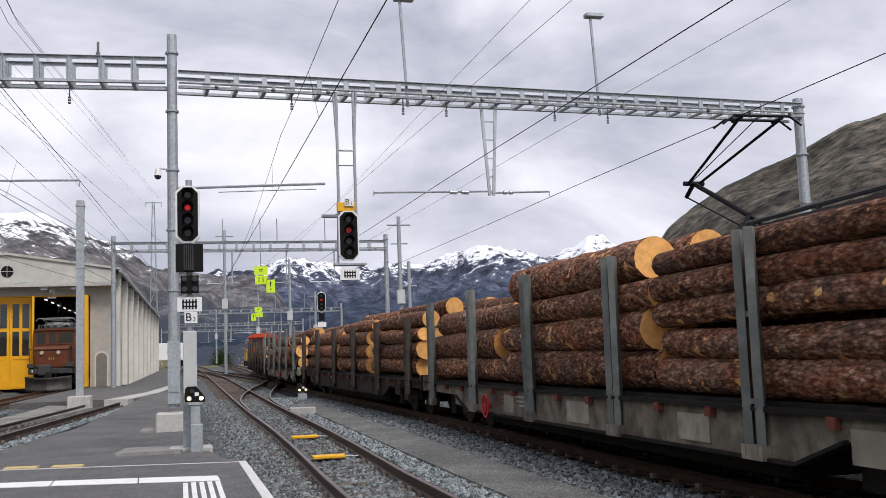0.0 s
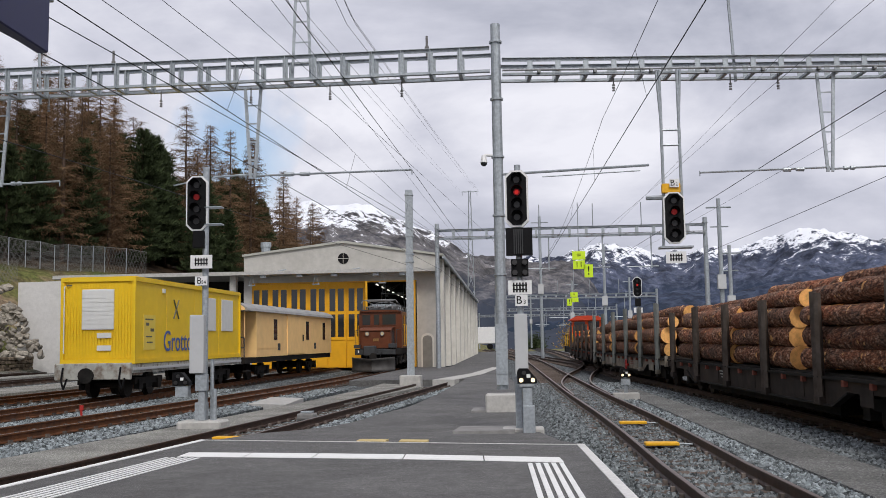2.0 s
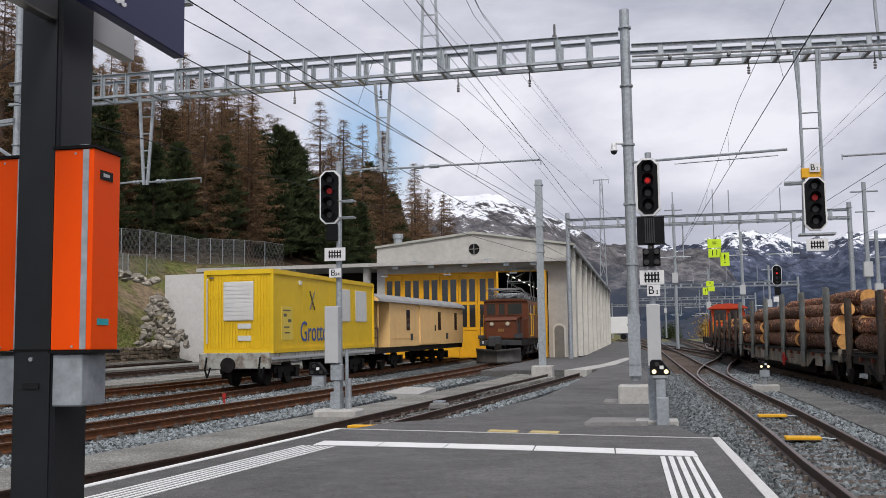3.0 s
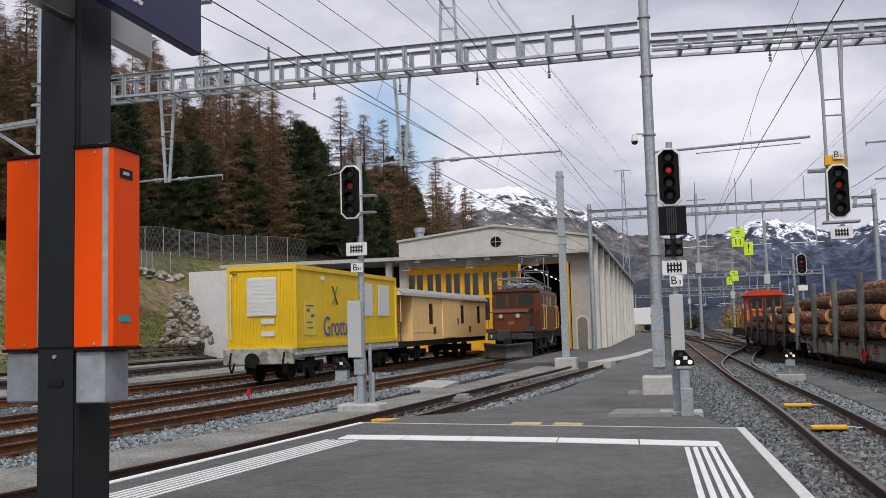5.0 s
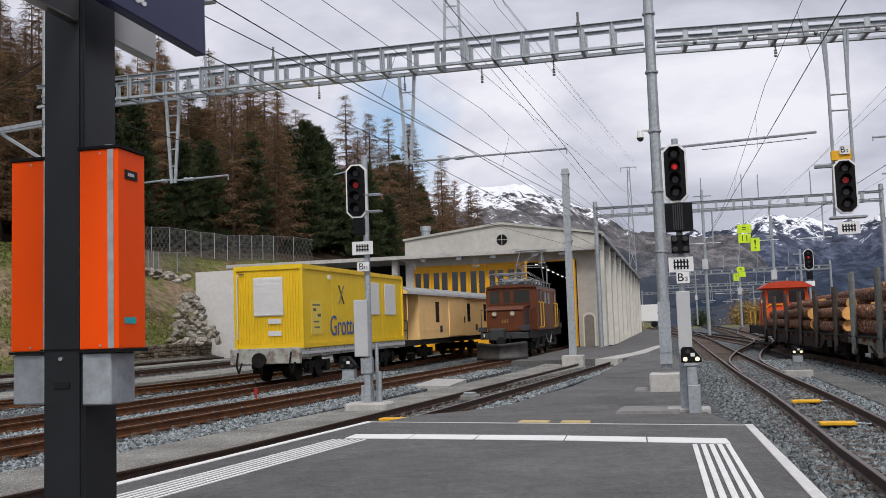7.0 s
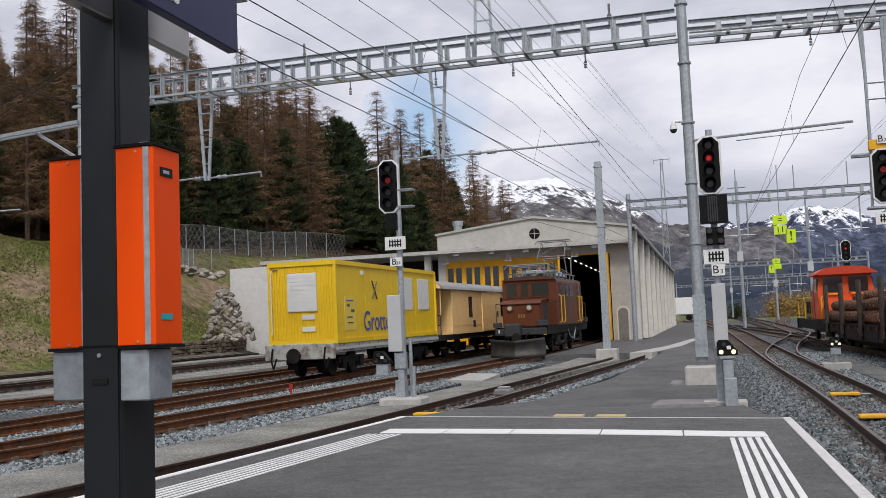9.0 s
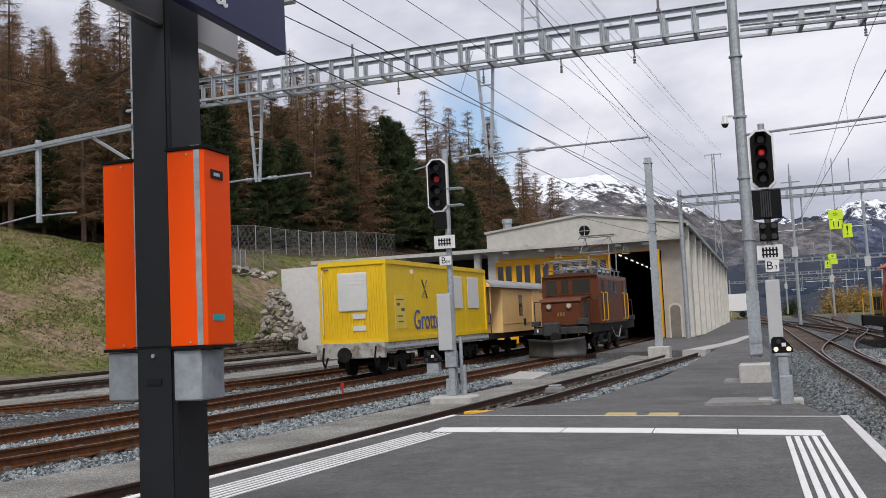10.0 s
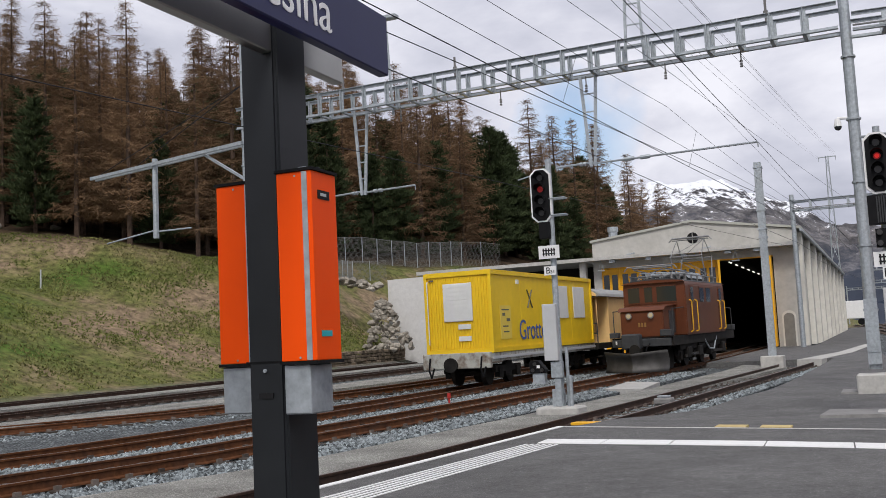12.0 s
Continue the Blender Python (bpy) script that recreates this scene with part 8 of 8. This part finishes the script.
def plant_wood():
    protos = [conifer(k, 17 + (k % 3) * 1.8, "larch") for k in range(5)]
    pines = [conifer(20 + k, 13 + (k % 3) * 1.6, "pine") for k in range(4)]
    rng = random.Random(11)
    spots = []
    tries = 0
    while len(spots) < 450 and tries < 40000:
        tries += 1
        az, d = radians(rng.uniform(12.2, 66)), rng.uniform(66, 150)
        x, y = -d * math.sin(az), 0.49 + 1.15 * (d * math.cos(az) - 0.49)
        u = edge_of_hill(y) - x
        cap = bank(y)[1]
        if u < cap + 1.0 + 2.0 * noise.noise((x * 0.1, y * 0.1, 0)) or (66.6 < y < 105.7 and u < 15.5):
            continue
        if math.degrees(az) > 38 and d > 138:
            continue
        gap = 2.6 if d < 95 else 3.6
        if any((x - a) ** 2 + (y - b) ** 2 < gap * gap for a, b, _ in spots):
            continue
        spots.append((x, y, az))
    used = set()
    for k, (x, y, az) in enumerate(spots):
        deg = math.degrees(az)
        front = edge_of_hill(y) - x < bank(y)[1] + 7
        dark = (0.62 if 15.5 < deg < 25 else (0.12 if deg < 15.5 else (0.55 if front and deg < 36 else 0.25)))
        pool = pines if rng.random() < dark else protos
        src = pool[rng.randrange(len(pool))]
        s = rng.uniform(0.8, 1.12) * (0.78 if deg > 56 else 0.84 if deg > 41.5 else 0.98 if deg > 35 else (0.85 if deg < 15.5 else 1.0)) * (0.78 if pool is pines and front else 1.0)
        m = Matrix.Translation((x, y, land(x, y) - 0.3)) @ Matrix.Rotation(rng.uniform(0, 6.28), 4, "Z")
        if src.name not in used:
            used.add(src.name)
            src.matrix_basis = m
            src.scale = (s, s, s)
        else:
            c = copy_thing(src, m)
            c.scale = (s, s, s)
    for src in protos + pines:
        if src.name not in used:
            src.matrix_basis = Matrix.Translation((-90, 120, land(-90, 120) - 0.3))


plant_wood()


def bushes():
    rng = random.Random(5)
    for bx, by, s in ((9.5, 172.43, 3.2), (12.5, 174.73, 2.8), (15, 179.33, 3.4), (3.5, 201.18, 2.4)):
        verts, faces = [], []
        for _ in range(2600):
            v = Vector((rng.gauss(0, 0.36), rng.gauss(0, 0.36), abs(rng.gauss(0.4, 0.4)))) * s
            o = len(verts)
            for d in range(3):
                verts.append(tuple(v + Vector((rng.uniform(-1, 1), rng.uniform(-1, 1), rng.uniform(-1, 1))) * 0.22))
            faces.append((o, o + 1, o + 2))
        me = bpy.data.meshes.new("bush")
        me.from_pydata(verts, [], faces)
        me.materials.append(BUSH if s > 2.6 else PINE_NEEDLE)
        ob = tagged(new("bush", me), "ochre spring bush beside the far tracks" if s > 2.6 else "dark bush beside the far tracks", "bush", "far bushes")
        ob.location = (bx, by, land(bx, by) - 0.24)


bushes()


def parked_lorry():
    g = gz(-4, 155)
    t = thing("lorry", "distant white box lorry beside the shed road", "lorry", m=pose(-5.5, 155.2, g))
    boxpart("box", (-3.2, 3.2, -1.2, 1.2, 0.9, 3.4), WHITE, t, bev=0.05)
    boxpart("cab", (-5.0, -3.3, -1.1, 1.1, 0.6, 2.8), BLUE_LETTER, t, bev=0.1)
    for x in (-4.2, 1.2, 2.3):
        bm = bmesh.new()
        rod(bm, (x, -1.2, 0.45), (x, 1.2, 0.45), 0.45, n=16)
        part("wheel", bm, BLACK, t)


parked_lorry()


# ---- mountains ----
def mountain_material(name, snow_line, soft_m, rock_a, rock_b, forest, forest_line, grain=0.05):
    m = bpy.data.materials.new(name)
    m.use_nodes = True
    nt = m.node_tree
    p = nt.nodes["Principled BSDF"]
    p.inputs["Roughness"].default_value, p.inputs["Specular IOR Level"].default_value = 0.95, 0.1
    geo = nt.nodes.new("ShaderNodeNewGeometry")
    sep = nt.nodes.new("ShaderNodeSeparateXYZ")
    nt.links.new(geo.outputs["Position"], sep.inputs[0])
    nse = nt.nodes.new("ShaderNodeTexNoise")
    nse.inputs["Scale"].default_value, nse.inputs["Detail"].default_value, nse.inputs["Roughness"].default_value = 0.016, 13, 0.72
    nt.links.new(geo.outputs["Position"], nse.inputs[0])
    fine = nt.nodes.new("ShaderNodeTexNoise")
    fine.inputs["Scale"].default_value, fine.inputs["Detail"].default_value, fine.inputs["Roughness"].default_value = grain, 10, 0.75
    nt.links.new(geo.outputs["Position"], fine.inputs[0])

    def band(line, soft, wob, crumb=0.22):
        a = nt.nodes.new("ShaderNodeMath")
        a.operation, a.inputs[1].default_value = "MULTIPLY_ADD", wob
        nt.links.new(nse.outputs[0], a.inputs[0])
        b = nt.nodes.new("ShaderNodeMath")
        b.operation, b.inputs[1].default_value = "MULTIPLY_ADD", wob * crumb
        nt.links.new(fine.outputs[0], b.inputs[0])
        nt.links.new(sep.outputs["Z"], b.inputs[2])
        nt.links.new(b.outputs[0], a.inputs[2])
        r = nt.nodes.new("ShaderNodeMapRange")
        r.inputs["From Min"].default_value, r.inputs["From Max"].default_value = line + wob * (0.5 + 0.5 * crumb) - soft, line + wob * (0.5 + 0.5 * crumb) + soft
        nt.links.new(a.outputs[0], r.inputs[0])
        return r.outputs[0]
    rock = nt.nodes.new("ShaderNodeMixRGB")
    rock.inputs[1].default_value, rock.inputs[2].default_value = (*rock_a, 1), (*rock_b, 1)
    crisp = nt.nodes.new("ShaderNodeMapRange")
    crisp.inputs["From Min"].default_value, crisp.inputs["From Max"].default_value = 0.38, 0.62
    nt.links.new(fine.outputs[0], crisp.inputs[0])
    nt.links.new(crisp.outputs[0], rock.inputs[0])
    low = nt.nodes.new("ShaderNodeMixRGB")
    low.inputs[1].default_value = (*forest, 1)
    nt.links.new(band(forest_line, 40, 260), low.inputs[0])
    big = nt.nodes.new("ShaderNodeMapRange")
    big.inputs["From Min"].default_value, big.inputs["From Max"].default_value, big.inputs["To Min"].default_value, big.inputs["To Max"].default_value = 0.38, 0.62, 0.4, 1.55
    nt.links.new(nse.outputs[0], big.inputs[0])
    patchy = nt.nodes.new("ShaderNodeMixRGB")
    patchy.blend_type, patchy.inputs[0].default_value = "MULTIPLY", 1.0
    nt.links.new(rock.outputs[0], patchy.inputs[1])
    nt.links.new(big.outputs[0], patchy.inputs[2])
    nt.links.new(patchy.outputs[0], low.inputs[2])
    snow = nt.nodes.new("ShaderNodeMixRGB")
    snow.inputs[2].default_value = (0.78, 0.80, 0.85, 1)
    nt.links.new(band(snow_line, soft_m, 480, 0.75), snow.inputs[0])
    nt.links.new(low.outputs[0], snow.inputs[1])
    nt.links.new(snow.outputs[0], p.inputs["Base Color"])
    return m


def range_of_hills(name, label, profile, r0, r1, a0, a1, mat, rough, seed, cols=220, rows=26):
    """A mountain side: its foot at r0, its crest at r1 metres, with the crest's elevation in degrees given along the azimuth."""
    verts, faces = [], []
    az = np.linspace(a0, a1, cols)
    crest = np.interp(az, [p[0] for p in profile], [p[1] for p in profile])
    for j in range(rows):
        f = j / (rows - 1)
        for i in range(cols):
            a = radians(az[i])
            r = r0 + (r1 - r0) * min(1, f * 1.15)
            top = math.tan(radians(crest[i])) * r1
            z = top * min(1, f * 1.15) ** 1.15
            if f * 1.15 > 1:
                z = top * (1 - (f * 1.15 - 1) * 1.5)
                r = r1 * (1 + (f * 1.15 - 1) * 1.4)
            n = 0.0
            amp, fr = 1.0, 1.0
            for _ in range(7):
                n += amp * (0.5 - abs(noise.noise((math.sin(a) * r * 0.0022 * fr + seed, math.cos(a) * r * 0.0022 * fr, z * 0.002 * fr))))
                amp, fr = amp * 0.52, fr * 2.1
            z += rough * (n - 0.72) * min(1, f * 2.2)
            verts.append((math.sin(a) * r, math.cos(a) * r, z - 20 * (1 - f)))
    for j in range(rows - 1):
        for i in range(cols - 1):
            faces.append((j * cols + i, j * cols + i + 1, (j + 1) * cols + i + 1, (j + 1) * cols + i))
    me = bpy.data.meshes.new(name)
    me.from_pydata(verts, [], faces)
    me.materials.append(mat)
    for p in me.polygons:
        p.use_smooth = True
    tagged(new(name, me), label, "mountain", kind="structure")


# the first three carry distance haze as blue in their rock and forest colours
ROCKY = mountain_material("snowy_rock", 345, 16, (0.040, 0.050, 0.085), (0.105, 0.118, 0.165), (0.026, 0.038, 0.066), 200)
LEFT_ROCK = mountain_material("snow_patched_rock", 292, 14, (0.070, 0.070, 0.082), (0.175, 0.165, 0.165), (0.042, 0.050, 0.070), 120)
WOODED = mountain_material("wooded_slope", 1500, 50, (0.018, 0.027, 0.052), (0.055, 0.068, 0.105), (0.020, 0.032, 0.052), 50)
BROWN_WOOD = mountain_material("brown_wooded_slope", 1500, 50, (0.010, 0.013, 0.013), (0.150, 0.130, 0.104), (0.030, 0.032, 0.030), 20, 0.085)
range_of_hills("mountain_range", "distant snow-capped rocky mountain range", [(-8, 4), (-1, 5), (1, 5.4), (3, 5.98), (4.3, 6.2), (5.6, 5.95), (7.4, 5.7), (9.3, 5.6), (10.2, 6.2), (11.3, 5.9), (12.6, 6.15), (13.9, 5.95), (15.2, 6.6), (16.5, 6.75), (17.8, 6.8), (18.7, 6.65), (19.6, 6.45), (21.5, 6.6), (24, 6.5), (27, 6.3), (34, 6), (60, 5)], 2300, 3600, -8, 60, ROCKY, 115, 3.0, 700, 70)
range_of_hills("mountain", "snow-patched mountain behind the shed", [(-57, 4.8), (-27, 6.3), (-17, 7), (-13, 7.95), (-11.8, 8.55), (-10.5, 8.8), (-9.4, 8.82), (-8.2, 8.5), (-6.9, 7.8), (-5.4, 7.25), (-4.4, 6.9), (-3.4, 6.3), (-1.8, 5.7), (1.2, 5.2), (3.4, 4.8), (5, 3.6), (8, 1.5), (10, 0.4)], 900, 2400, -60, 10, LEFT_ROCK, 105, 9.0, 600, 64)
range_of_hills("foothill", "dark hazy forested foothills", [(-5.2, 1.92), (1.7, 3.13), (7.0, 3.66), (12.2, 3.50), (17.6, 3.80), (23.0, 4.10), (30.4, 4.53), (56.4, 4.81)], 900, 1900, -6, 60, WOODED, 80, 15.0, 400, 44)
range_of_hills("hillside", "dark wooded hillside with bare brown patches", [(23, 2.2), (24.6, 5.2), (26, 7.2), (27.2, 8.1), (29.1, 9.15), (30.9, 9.7), (32.7, 10.2), (34.2, 10.95), (35.7, 11.8), (37.6, 12.45), (40, 13), (46, 13.8), (78, 12.5), (119, 9)], 350, 900, 23, 119, BROWN_WOOD, 26, 21.0, 700, 70)


# ---- the locomotive whose pantograph shows above the logs ----
def parked_locomotive():
    x, y = 10.0, 14.19
    t = thing("electric_locomotive", "red electric locomotive parked behind the log train, pantograph raised", "locomotive", m=pose(x, y, 0))
    bm = bmesh.new()
    box(bm, -1.3, 1.3, -7.5, 5.2, 0.9, 3.3)
    bevel(bm, 0.1, 2)
    part("body", bm, SHUNT_ORANGE, t, "red body")
    boxpart("roof", (-1.15, 1.15, -7.2, 4.9, 3.302, 3.42), LOCO_GREY, t)
    for yy in (-5.0, 3.0):
        bogie(t, yy, 0.45, 2.2)
    panto = boxpart("pantograph", (-0.5, 0.5, 2.2, 2.7, 3.422, 3.5), LOCO_GREY, t, "raised single-arm pantograph")
    head, knee = Vector((0, 2.05, 5.60)), Vector((0, 4.6, 4.86))
    bars = [(knee - Vector((0.22, 0, 0)), knee + Vector((0.22, 0, 0)), 0.05), (knee, knee + Vector((0, 0.35, -0.22)), 0.045),
            (knee, Vector((0, 2.55, 3.9)), 0.05), (knee + Vector((0, 0.35, -0.22)), Vector((0.1, 2.9, 3.72)), 0.016)]
    for sx in (-1, 1):
        bars += [(knee + Vector((sx * 0.12, 0, 0)), head + Vector((sx * 0.40, 0, -0.06)), 0.028), (Vector((sx * 0.4, 2.3, 3.5)), Vector((0, 2.55, 3.9)), 0.04)]
    bars.append((knee + Vector((0, 0.1, 0.05)), head, 0.010))
    for dy in (-0.17, 0.17):
        bars.append((head + Vector((-0.55, dy, 0)), head + Vector((0.55, dy, 0)), 0.025))
        for sx in (-1, 1):
            bars.append((head + Vector((sx * 0.55, dy, 0)), head + Vector((sx * 0.78, dy, -0.16)), 0.02))
    for sx in (-0.4, 0.4):
        bars.append((head + Vector((sx, -0.17, -0.03)), head + Vector((sx, 0.17, -0.03)), 0.03))
    for a, b, r in bars:
        bm = bmesh.new()
        rod(bm, a, b, r, n=7)
        part("bar", bm, BLACK, panto)
    bm = bmesh.new()
    rod(bm, (-0.6, -6.0, 3.62), (-0.6, 1.6, 3.62), 0.04, n=6)
    for yy in (-5.5, -3, -0.5, 1.4):
        rod(bm, (-0.6, yy, 3.42), (-0.6, yy, 3.62), 0.05, n=6)
    part("roof_bar", bm, LOCO_GREY, t)
    track([(10.0, -16), (10.0, 19.4), (9.75, 34.4), (9.2, 63.2)], "track beyond the log train", RAIL, SLEEPER_WOOD)


parked_locomotive()


motions()
